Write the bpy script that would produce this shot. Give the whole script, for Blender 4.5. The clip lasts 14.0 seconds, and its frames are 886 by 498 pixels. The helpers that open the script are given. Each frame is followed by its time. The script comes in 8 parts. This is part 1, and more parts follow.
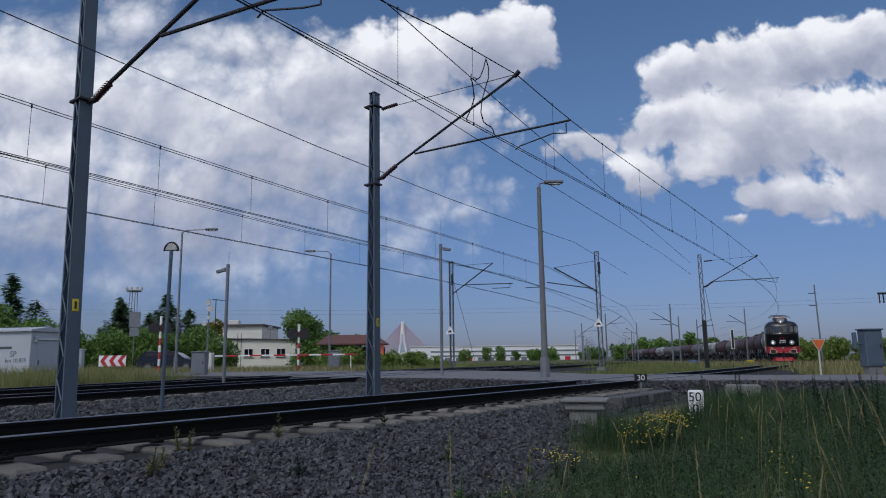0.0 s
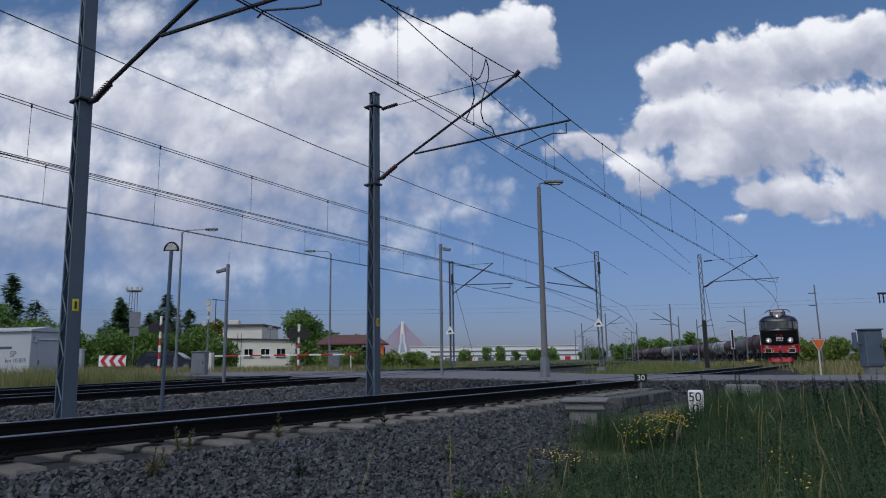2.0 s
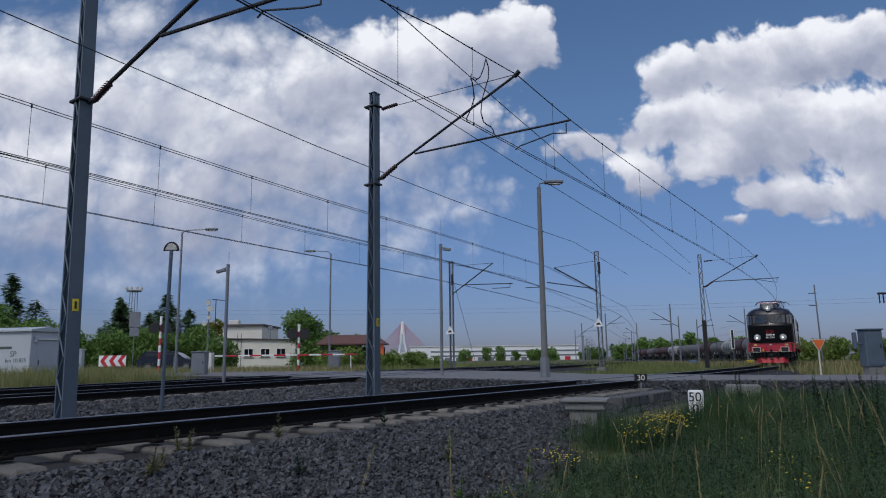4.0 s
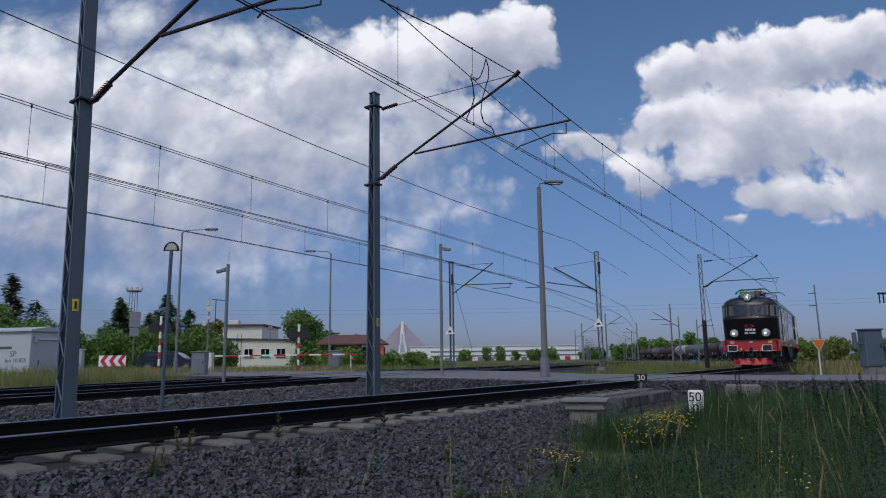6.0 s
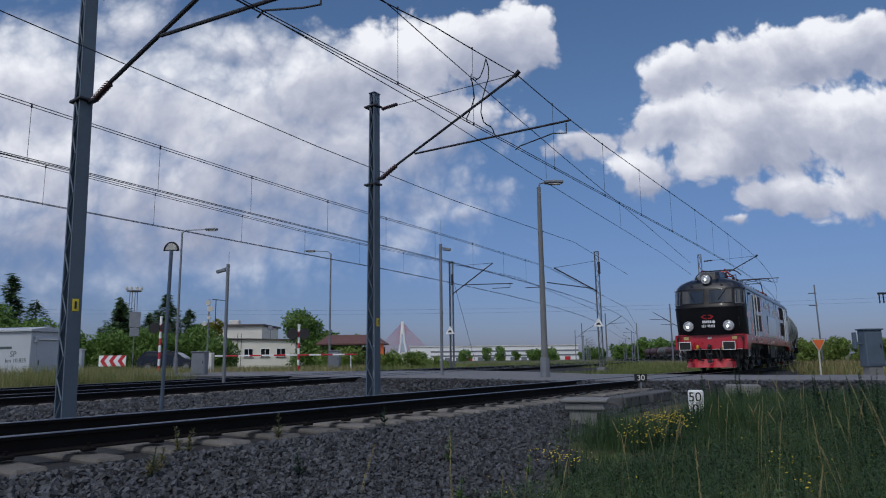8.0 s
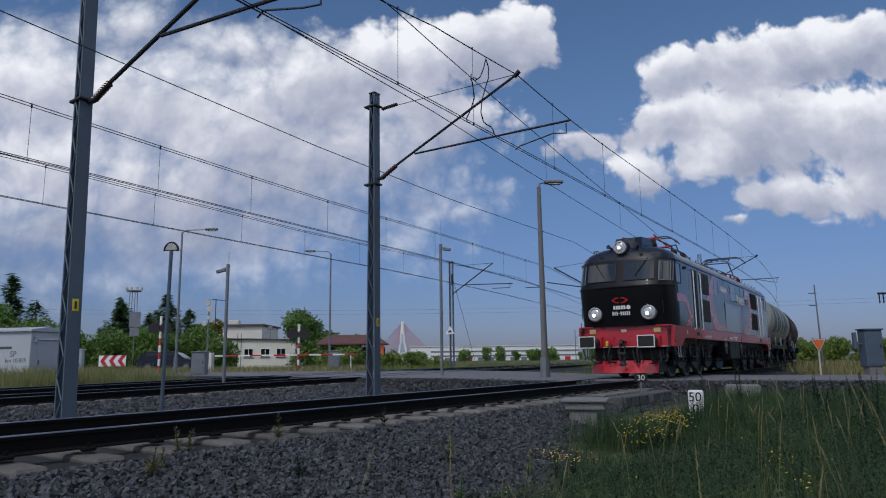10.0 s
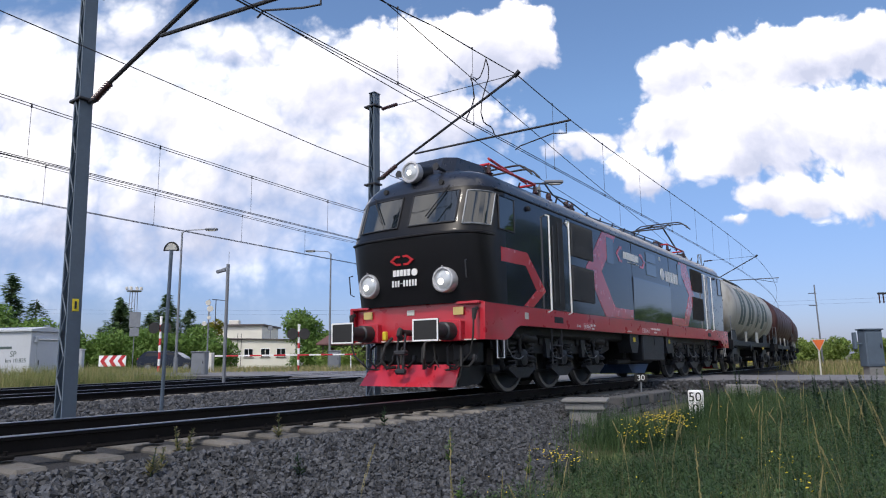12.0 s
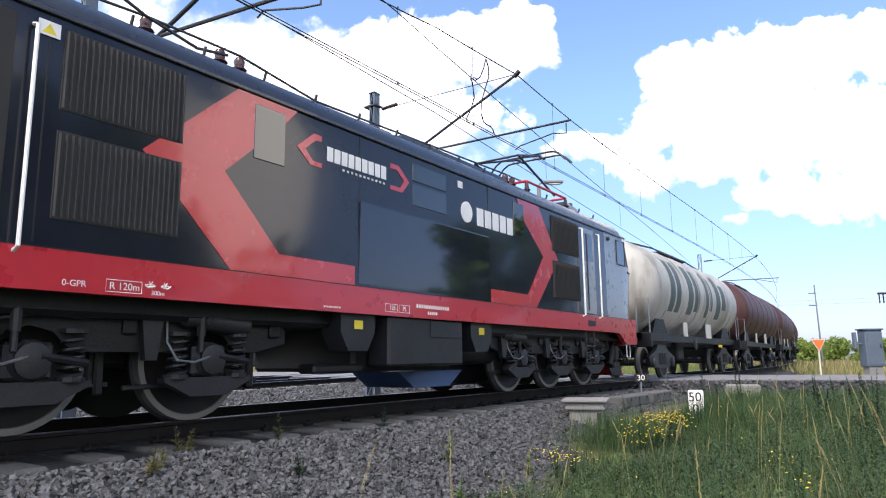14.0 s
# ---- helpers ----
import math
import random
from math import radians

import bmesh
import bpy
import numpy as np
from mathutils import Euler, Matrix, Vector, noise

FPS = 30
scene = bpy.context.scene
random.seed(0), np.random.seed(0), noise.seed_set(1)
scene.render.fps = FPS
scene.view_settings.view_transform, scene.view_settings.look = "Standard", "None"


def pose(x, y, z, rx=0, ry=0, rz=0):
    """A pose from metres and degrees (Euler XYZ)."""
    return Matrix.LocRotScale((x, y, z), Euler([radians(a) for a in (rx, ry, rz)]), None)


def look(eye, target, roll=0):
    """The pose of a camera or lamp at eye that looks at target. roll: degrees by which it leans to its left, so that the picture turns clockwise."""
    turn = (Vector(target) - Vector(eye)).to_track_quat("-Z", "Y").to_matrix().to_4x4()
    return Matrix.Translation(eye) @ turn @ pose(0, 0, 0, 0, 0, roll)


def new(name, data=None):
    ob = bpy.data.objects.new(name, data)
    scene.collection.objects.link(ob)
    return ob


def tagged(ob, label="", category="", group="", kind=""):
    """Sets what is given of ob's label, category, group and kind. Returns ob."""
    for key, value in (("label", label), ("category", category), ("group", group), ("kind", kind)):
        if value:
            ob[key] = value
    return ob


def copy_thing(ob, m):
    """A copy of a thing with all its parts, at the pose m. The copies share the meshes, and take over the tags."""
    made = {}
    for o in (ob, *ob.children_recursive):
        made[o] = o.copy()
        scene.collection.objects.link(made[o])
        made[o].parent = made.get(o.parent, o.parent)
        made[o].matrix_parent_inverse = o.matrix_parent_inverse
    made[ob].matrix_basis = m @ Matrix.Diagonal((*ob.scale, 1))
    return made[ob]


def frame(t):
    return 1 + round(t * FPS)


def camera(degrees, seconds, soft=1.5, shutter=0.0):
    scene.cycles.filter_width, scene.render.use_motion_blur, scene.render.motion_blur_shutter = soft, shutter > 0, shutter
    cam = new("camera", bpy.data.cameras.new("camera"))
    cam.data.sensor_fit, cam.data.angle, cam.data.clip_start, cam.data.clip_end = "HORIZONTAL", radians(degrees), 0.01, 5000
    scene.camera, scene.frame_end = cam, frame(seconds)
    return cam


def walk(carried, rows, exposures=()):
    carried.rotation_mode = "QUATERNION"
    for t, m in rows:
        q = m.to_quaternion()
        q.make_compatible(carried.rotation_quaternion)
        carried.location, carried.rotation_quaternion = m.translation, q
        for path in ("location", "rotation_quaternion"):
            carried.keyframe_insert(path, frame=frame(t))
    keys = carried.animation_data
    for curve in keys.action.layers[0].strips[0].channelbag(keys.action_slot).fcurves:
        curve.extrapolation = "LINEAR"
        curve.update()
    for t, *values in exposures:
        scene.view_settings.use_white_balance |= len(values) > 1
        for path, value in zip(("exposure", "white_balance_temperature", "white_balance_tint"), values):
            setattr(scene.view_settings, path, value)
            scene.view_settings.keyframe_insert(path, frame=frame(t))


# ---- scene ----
cam = camera(66.756, 14.0, 1.1)
EYE = (0, 0, 0.593)
VIEW = look(EYE, (0, math.cos(radians(9.2586)), 0.593 + math.sin(radians(9.2586))), -0.722)
walk(cam, [(0.0, VIEW), (14.0, VIEW)],
     exposures=[(0.0, 0.03, 6200, 10), (10.3, 0.04, 6230, 10), (11.0, 0.12, 6350, 10), (11.5, 0.48, 6600, 10), (12.0, 1.0, 6750, 11), (12.5, 1.45, 6950, 12), (13.0, 1.72, 7100, 12), (13.5, 1.86, 7150, 13), (14.0, 1.92, 7150, 13)])

# ---------------------------------------------------------------- sky and sun
SUN_TO = Vector((-0.42, -0.72, 1.05)).normalized()


def build_sky():
    w = bpy.data.worlds.new("sky")
    scene.world = w
    w.use_nodes = True
    nt = w.node_tree
    N, L = nt.nodes, nt.links
    N.clear()

    def node(kind, **kw):
        n = N.new(kind)
        for k, v in kw.items():
            n.inputs[k].default_value = v
        return n

    def m(op, a, b=None, c=None):
        n = N.new("ShaderNodeMath")
        n.operation = op
        for i, v in enumerate((a, b, c)):
            if v is None:
                continue
            if isinstance(v, (int, float)):
                n.inputs[i].default_value = v
            else:
                L.new(v, n.inputs[i])
        return n.outputs[0]

    sky = N.new("ShaderNodeTexSky")
    sky.sky_type = "NISHITA"
    sky.sun_disc = False
    sky.sun_elevation = math.asin(SUN_TO.z)
    sky.sun_rotation = math.atan2(SUN_TO.x, SUN_TO.y)
    sky.air_density, sky.dust_density, sky.ozone_density = 1.0, 0.6, 2.5
    tc = N.new("ShaderNodeTexCoord")
    sep = N.new("ShaderNodeSeparateXYZ")
    L.new(tc.outputs["Generated"], sep.inputs[0])
    x, y, z = sep.outputs
    ys = m("MAXIMUM", y, 0.12)
    u, v = m("DIVIDE", x, ys), m("DIVIDE", z, ys)
    flat = N.new("ShaderNodeCombineXYZ")
    L.new(u, flat.inputs[0])
    L.new(v, flat.inputs[1])
    # domain-warped turbulence
    warp = node("ShaderNodeTexNoise", Scale=3.2, Detail=4.0, Roughness=0.6)
    L.new(flat.outputs[0], warp.inputs["Vector"])
    wv = N.new("ShaderNodeVectorMath")
    wv.operation = "MULTIPLY_ADD"
    L.new(warp.outputs["Color"], wv.inputs[0])
    wv.inputs[1].default_value = (0.10, 0.08, 0)
    L.new(flat.outputs[0], wv.inputs[2])
    fine = node("ShaderNodeTexNoise", Scale=8.0, Detail=9.0, Roughness=0.62)
    L.new(wv.outputs[0], fine.inputs["Vector"])
    big = node("ShaderNodeTexNoise", Scale=3.4, Detail=6.0, Roughness=0.55)
    L.new(wv.outputs[0], big.inputs["Vector"])
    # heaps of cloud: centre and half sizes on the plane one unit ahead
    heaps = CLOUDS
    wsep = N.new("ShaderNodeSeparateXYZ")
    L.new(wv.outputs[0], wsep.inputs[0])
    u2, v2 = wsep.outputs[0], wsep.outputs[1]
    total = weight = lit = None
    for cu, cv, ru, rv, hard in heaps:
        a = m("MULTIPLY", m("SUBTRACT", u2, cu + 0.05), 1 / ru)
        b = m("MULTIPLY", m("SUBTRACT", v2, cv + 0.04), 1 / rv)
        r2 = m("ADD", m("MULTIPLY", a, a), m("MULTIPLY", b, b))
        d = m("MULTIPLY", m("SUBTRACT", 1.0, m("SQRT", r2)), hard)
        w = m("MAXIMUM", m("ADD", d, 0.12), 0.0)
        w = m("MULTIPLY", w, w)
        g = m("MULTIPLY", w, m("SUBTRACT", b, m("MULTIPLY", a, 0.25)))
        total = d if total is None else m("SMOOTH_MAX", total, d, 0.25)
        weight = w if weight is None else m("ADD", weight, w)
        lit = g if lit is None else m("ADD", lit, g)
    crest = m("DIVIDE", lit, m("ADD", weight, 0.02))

    def puffs(vec, scale, detail):
        """Rounded billows."""
        n = N.new("ShaderNodeTexVoronoi")
        n.voronoi_dimensions, n.feature = "2D", "F1"
        n.inputs["Scale"].default_value, n.inputs["Detail"].default_value, n.inputs["Roughness"].default_value = scale, detail, 0.55
        L.new(vec, n.inputs["Vector"])
        return m("SUBTRACT", 0.45, n.outputs["Distance"])
    billow = puffs(wv.outputs[0], 15.0, 3.0)
    dens = m("ADD", total, m("MULTIPLY", m("SUBTRACT", fine.outputs["Fac"], 0.5), 1.5))
    dens = m("ADD", dens, m("MULTIPLY", m("SUBTRACT", big.outputs["Fac"], 0.5), 0.8))
    dens = m("ADD", dens, m("MULTIPLY", billow, 0.55))
    # open sky elsewhere carries scattered cloud of the same kind
    rest = node("ShaderNodeTexNoise", Scale=2.2, Detail=7.0, Roughness=0.6)
    L.new(tc.outputs["Generated"], rest.inputs["Vector"])
    away = m("MULTIPLY", m("SUBTRACT", rest.outputs["Fac"], 0.5), 5.0)
    ahead = N.new("ShaderNodeMapRange")
    ahead.inputs[1].default_value, ahead.inputs[2].default_value = 0.15, 0.4
    L.new(y, ahead.inputs[0])
    mixd = N.new("ShaderNodeMix")
    L.new(ahead.outputs[0], mixd.inputs[0])
    L.new(away, mixd.inputs[2])
    L.new(dens, mixd.inputs[3])
    mask = N.new("ShaderNodeMapRange")
    mask.interpolation_type = "SMOOTHSTEP"
    # hazy thin edges on the broad bank, crisp ones on the heaps
    hazy = N.new("ShaderNodeMapRange")
    hazy.interpolation_type = "SMOOTHSTEP"
    hazy.inputs[1].default_value, hazy.inputs[2].default_value, hazy.inputs[3].default_value, hazy.inputs[4].default_value = -0.25, 0.08, 1.0, 0.0
    L.new(m("ADD", u, m("MULTIPLY", m("SUBTRACT", v, 0.42), 1.2)), hazy.inputs[0])
    L.new(m("MULTIPLY_ADD", hazy.outputs[0], -0.75, -0.06), mask.inputs[1])
    L.new(m("MULTIPLY_ADD", hazy.outputs[0], 0.35, 0.32), mask.inputs[2])
    L.new(mixd.outputs[0], mask.inputs[0])
    low = N.new("ShaderNodeMapRange")
    low.inputs[1].default_value, low.inputs[2].default_value = 0.02, 0.16
    L.new(z, low.inputs[0])
    fac = m("MULTIPLY", m("MULTIPLY", mask.outputs[0], low.outputs[0]), 0.97)
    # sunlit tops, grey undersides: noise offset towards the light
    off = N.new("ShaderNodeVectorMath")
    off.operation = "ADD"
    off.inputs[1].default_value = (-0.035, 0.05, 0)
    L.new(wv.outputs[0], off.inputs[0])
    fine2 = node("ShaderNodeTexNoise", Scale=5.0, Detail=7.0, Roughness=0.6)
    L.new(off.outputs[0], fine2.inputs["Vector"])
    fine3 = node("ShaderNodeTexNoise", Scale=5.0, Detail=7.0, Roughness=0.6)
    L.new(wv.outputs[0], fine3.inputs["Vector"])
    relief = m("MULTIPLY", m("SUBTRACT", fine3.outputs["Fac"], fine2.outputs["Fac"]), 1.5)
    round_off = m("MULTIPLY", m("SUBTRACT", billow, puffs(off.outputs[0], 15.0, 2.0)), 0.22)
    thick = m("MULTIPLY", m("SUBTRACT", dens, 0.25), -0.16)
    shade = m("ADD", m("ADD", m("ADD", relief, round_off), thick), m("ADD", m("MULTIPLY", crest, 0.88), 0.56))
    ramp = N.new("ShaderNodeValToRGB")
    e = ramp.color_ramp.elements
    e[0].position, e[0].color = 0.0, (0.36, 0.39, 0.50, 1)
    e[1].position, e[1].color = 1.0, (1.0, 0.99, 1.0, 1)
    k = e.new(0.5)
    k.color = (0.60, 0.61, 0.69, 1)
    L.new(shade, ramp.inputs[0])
    clear = N.new("ShaderNodeVectorMath")
    clear.operation = "SCALE"
    clear.inputs[3].default_value = SKY_LEVEL
    L.new(sky.outputs[0], clear.inputs[0])
    tint = N.new("ShaderNodeVectorMath")
    tint.operation = "MULTIPLY"
    # bluer air towards the horizon
    air = N.new("ShaderNodeMapRange")
    air.data_type = "FLOAT_VECTOR"
    air.inputs["From Min"].default_value = (0, 0, 0)
    air.inputs["From Max"].default_value = (0.35, 0.35, 0.35)
    high = N.new("ShaderNodeCombineXYZ")
    for i in range(3):
        L.new(z, high.inputs[i])
    L.new(high.outputs[0], air.inputs["Vector"])
    air.inputs[9].default_value = (0.43, 0.475, 0.80)
    air.inputs[10].default_value = (0.95, 1.07, 1.2)
    L.new(air.outputs["Vector"], tint.inputs[1])
    L.new(clear.outputs[0], tint.inputs[0])
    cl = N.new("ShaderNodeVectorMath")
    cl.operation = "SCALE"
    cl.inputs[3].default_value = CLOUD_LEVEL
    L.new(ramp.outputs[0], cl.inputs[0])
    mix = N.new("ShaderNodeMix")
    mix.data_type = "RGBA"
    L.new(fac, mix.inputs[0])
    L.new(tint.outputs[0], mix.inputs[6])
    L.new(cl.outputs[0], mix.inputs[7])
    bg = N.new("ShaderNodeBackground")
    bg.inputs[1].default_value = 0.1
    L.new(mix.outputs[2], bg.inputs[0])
    out = N.new("ShaderNodeOutputWorld")
    L.new(bg.outputs[0], out.inputs[0])


SKY_LEVEL, CLOUD_LEVEL = 0.74, 9.0
CLOUDS = [(-0.656, 0.415, 0.153, 0.102, 1.0), (-0.514, 0.408, 0.108, 0.084, 0.9), (-0.423, 0.370, 0.153, 0.107, 1.1), (-0.299, 0.350, 0.171, 0.126, 1.1), (-0.178, 0.418, 0.153, 0.116, 1.2),
          (-0.062, 0.454, 0.162, 0.116, 1.3), (0.063, 0.485, 0.121, 0.098, 1.5), (0.131, 0.503, 0.068, 0.076, 1.6), (-0.010, 0.374, 0.153, 0.079, 1.1), (-0.392, 0.265, 0.342, 0.112, 0.8),
          (-0.628, 0.295, 0.180, 0.126, 0.9), (-0.141, 0.316, 0.153, 0.070, 0.8), (-0.501, 0.517, 0.068, 0.058, 0.6), (-0.304, 0.485, 0.162, 0.045, 0.6), (-0.569, 0.206, 0.270, 0.070, 0.5),
          (0.040, 0.216, 0.022, 0.011, 0.3), (-0.106, 0.248, 0.108, 0.028, 0.3), (0.355, 0.429, 0.074, 0.058, 1.6), (0.472, 0.448, 0.108, 0.080, 1.6), (0.590, 0.478, 0.135, 0.074, 1.6),
          (0.715, 0.476, 0.117, 0.074, 1.6), (0.349, 0.348, 0.135, 0.069, 1.4), (0.234, 0.325, 0.076, 0.041, 1.1), (0.499, 0.353, 0.180, 0.093, 1.5), (0.664, 0.337, 0.153, 0.112, 1.5),
          (0.310, 0.279, 0.090, 0.052, 1.0), (0.442, 0.295, 0.153, 0.065, 1.2), (0.519, 0.240, 0.113, 0.043, 1.4), (0.653, 0.247, 0.117, 0.070, 1.2), (0.442, 0.197, 0.027, 0.013, 0.5),
          (-0.016, 0.66, 0.183, 0.05, 1.0), (0.659, 0.66, 0.182, 0.05, 1.2)]
build_sky()
sun = new("sun", bpy.data.lights.new("sun", "SUN"))
sun.data.energy, sun.data.angle, sun.data.color = 1.1, radians(5), (1.0, 0.95, 0.88)
sun.matrix_world = look(SUN_TO * 50, (0, 0, 0))


# ---------------------------------------------------------------- mesh helpers
class Shape:
    """Vertices and faces gathered from simple solids."""

    def __init__(self):
        self.v, self.f, self.m = [], [], []

    def add(self, v, f, mi=0):
        o = len(self.v)
        self.v += [tuple(p) for p in v]
        self.f += [tuple(i + o for i in q) for q in f]
        self.m += [mi] * len(f)
        return self

    def box(self, x0, y0, z0, x1, y1, z1, c=0.01, mi=0):
        """A box with chamfered edges."""
        c = min(c, abs(x1 - x0) * 0.3, abs(y1 - y0) * 0.3, abs(z1 - z0) * 0.3)
        lo, hi = (min(x0, x1), min(y0, y1), min(z0, z1)), (max(x0, x1), max(y0, y1), max(z0, z1))
        vs, idx = [], {}
        for sx in (0, 1):
            for sy in (0, 1):
                for sz in (0, 1):
                    s = (sx, sy, sz)
                    for ax in range(3):
                        p = []
                        for k in range(3):
                            edge = hi[k] if s[k] else lo[k]
                            p.append(edge if k == ax else edge + (-c if s[k] else c))
                        idx[s, ax] = len(vs)
                        vs.append(p)
        fs = []
        for ax in range(3):
            b, d = (ax + 1) % 3, (ax + 2) % 3
            for s in (0, 1):
                q = []
                for i, j in ((0, 0), (1, 0), (1, 1), (0, 1)):
                    k = [0, 0, 0]
                    k[ax], k[b], k[d] = s, i, j
                    q.append(idx[tuple(k), ax])
                fs.append(q if s else q[::-1])
            for i in (0, 1):
                for j in (0, 1):
                    k0, k1 = [0, 0, 0], [0, 0, 0]
                    k0[b], k0[d], k1[b], k1[d], k1[ax] = i, j, i, j, 1
                    k0, k1 = tuple(k0), tuple(k1)
                    q = [idx[k0, b], idx[k1, b], idx[k1, d], idx[k0, d]]
                    fs.append(q if i == j else q[::-1])
        for sx in (0, 1):
            for sy in (0, 1):
                for sz in (0, 1):
                    q = [idx[(sx, sy, sz), a] for a in range(3)]
                    fs.append(q if (sx + sy + sz) % 2 else q[::-1])
        return self.add(vs, fs, mi)

    def tube(self, pts, r, n=8, cap=True, mi=0):
        """A round bar along points; r one radius or one for each point."""
        pts = [Vector(p) for p in pts]
        rs = [r] * len(pts) if isinstance(r, (int, float)) else list(r)
        ref = None
        vs, fs = [], []
        for i, p in enumerate(pts):
            t = (pts[min(i + 1, len(pts) - 1)] - pts[max(i - 1, 0)]).normalized()
            if ref is None:
                ref = Vector((0, 0, 1)) if abs(t.z) < 0.9 else Vector((1, 0, 0))
            a = (ref - t * ref.dot(t)).normalized()
            ref = a
            b = t.cross(a)
            for k in range(n):
                g = 2 * math.pi * k / n
                vs.append(p + (a * math.cos(g) + b * math.sin(g)) * rs[i])
        for i in range(len(pts) - 1):
            for k in range(n):
                fs.append((i * n + k, i * n + (k + 1) % n, (i + 1) * n + (k + 1) % n, (i + 1) * n + k))
        if cap:
            fs.append(tuple(range(n))[::-1])
            fs.append(tuple((len(pts) - 1) * n + k for k in range(n)))
        return self.add(vs, fs, mi)

    def prism(self, poly, axis, lo, hi, mi=0):
        """A flat polygon pushed along an axis ("x": polygon in y,z; "y": in x,z; "z": in x,y)."""
        put = {"x": lambda a, b, c: (c, a, b), "y": lambda a, b, c: (a, c, b), "z": lambda a, b, c: (a, b, c)}[axis]
        n = len(poly)
        vs = [put(a, b, lo) for a, b in poly] + [put(a, b, hi) for a, b in poly]
        fs = [tuple(range(n))[::-1], tuple(range(n, 2 * n))]
        fs += [(i, (i + 1) % n, n + (i + 1) % n, n + i) for i in range(n)]
        return self.add(vs, fs, mi)

    def lathe(self, prof, origin, axis, n=24, mi=0):
        """A turned body: profile of (distance along the axis, radius)."""
        axis = Vector(axis).normalized()
        pts = [Vector(origin) + axis * d for d, _ in prof]
        a = (Vector((0, 0, 1)) if abs(axis.z) < 0.9 else Vector((1, 0, 0))).cross(axis).normalized()
        b = axis.cross(a)
        vs, fs = [], []
        for (d, r), p in zip(prof, pts):
            for k in range(n):
                g = 2 * math.pi * k / n
                vs.append(p + (a * math.cos(g) + b * math.sin(g)) * max(r, 1e-4))
        for i in range(len(prof) - 1):
            for k in range(n):
                fs.append((i * n + k, i * n + (k + 1) % n, (i + 1) * n + (k + 1) % n, (i + 1) * n + k))
        fs += [tuple(range(n))[::-1], tuple((len(prof) - 1) * n + k for k in range(n))]
        return self.add(vs, fs, mi)

    def mesh(self, name, mats, angle=35):
        me = bpy.data.meshes.new(name)
        me.from_pydata(self.v, [], self.f)
        for q in mats if isinstance(mats, (list, tuple)) else [mats]:
            me.materials.append(q)
        me.polygons.foreach_set("material_index", self.m)
        me.polygons.foreach_set("use_smooth", [True] * len(self.f))
        bm = bmesh.new()
        bm.from_mesh(me)
        bmesh.ops.recalc_face_normals(bm, faces=bm.faces)
        bm.to_mesh(me)
        bm.free()
        me.set_sharp_from_angle(angle=radians(angle))
        return me


def part(name, shape, mats, parent, label="", angle=35):
    ob = new(name, shape.mesh(name, mats, angle))
    ob.parent = parent
    if label:
        tagged(ob, label)
    return ob


def thing(name, m, label, category, group="", kind=""):
    ob = new(name)
    ob.matrix_world = m
    ob.empty_display_size = 0.2
    return tagged(ob, label, category, group, kind)


def solid(name, shape, mats, label, category, group="", kind="", m=None, angle=35):
    ob = new(name, shape.mesh(name, mats, angle))
    if m is not None:
        ob.matrix_world = m
    return tagged(ob, label, category, group, kind)


def bulk(name, v, f, mats, label, category, kind="stuff", mi=None, smooth=False):
    """One object from numpy arrays of vertices and equal-sided faces."""
    v, f = np.asarray(v, np.float32), np.asarray(f, np.int32)
    me = bpy.data.meshes.new(name)
    me.vertices.add(len(v))
    me.vertices.foreach_set("co", v.ravel())
    n = f.shape[1]
    me.loops.add(f.size)
    me.loops.foreach_set("vertex_index", f.ravel())
    me.polygons.add(len(f))
    me.polygons.foreach_set("loop_start", np.arange(0, f.size, n, dtype=np.int32))
    me.polygons.foreach_set("loop_total", np.full(len(f), n, np.int32))
    for q in mats if isinstance(mats, (list, tuple)) else [mats]:
        me.materials.append(q)
    if mi is not None:
        me.polygons.foreach_set("material_index", np.asarray(mi, np.int32))
    me.polygons.foreach_set("use_smooth", np.full(len(f), smooth))
    me.update(calc_edges=True)
    me.validate()
    ob = new(name, me)
    return tagged(ob, label, category, "", kind)


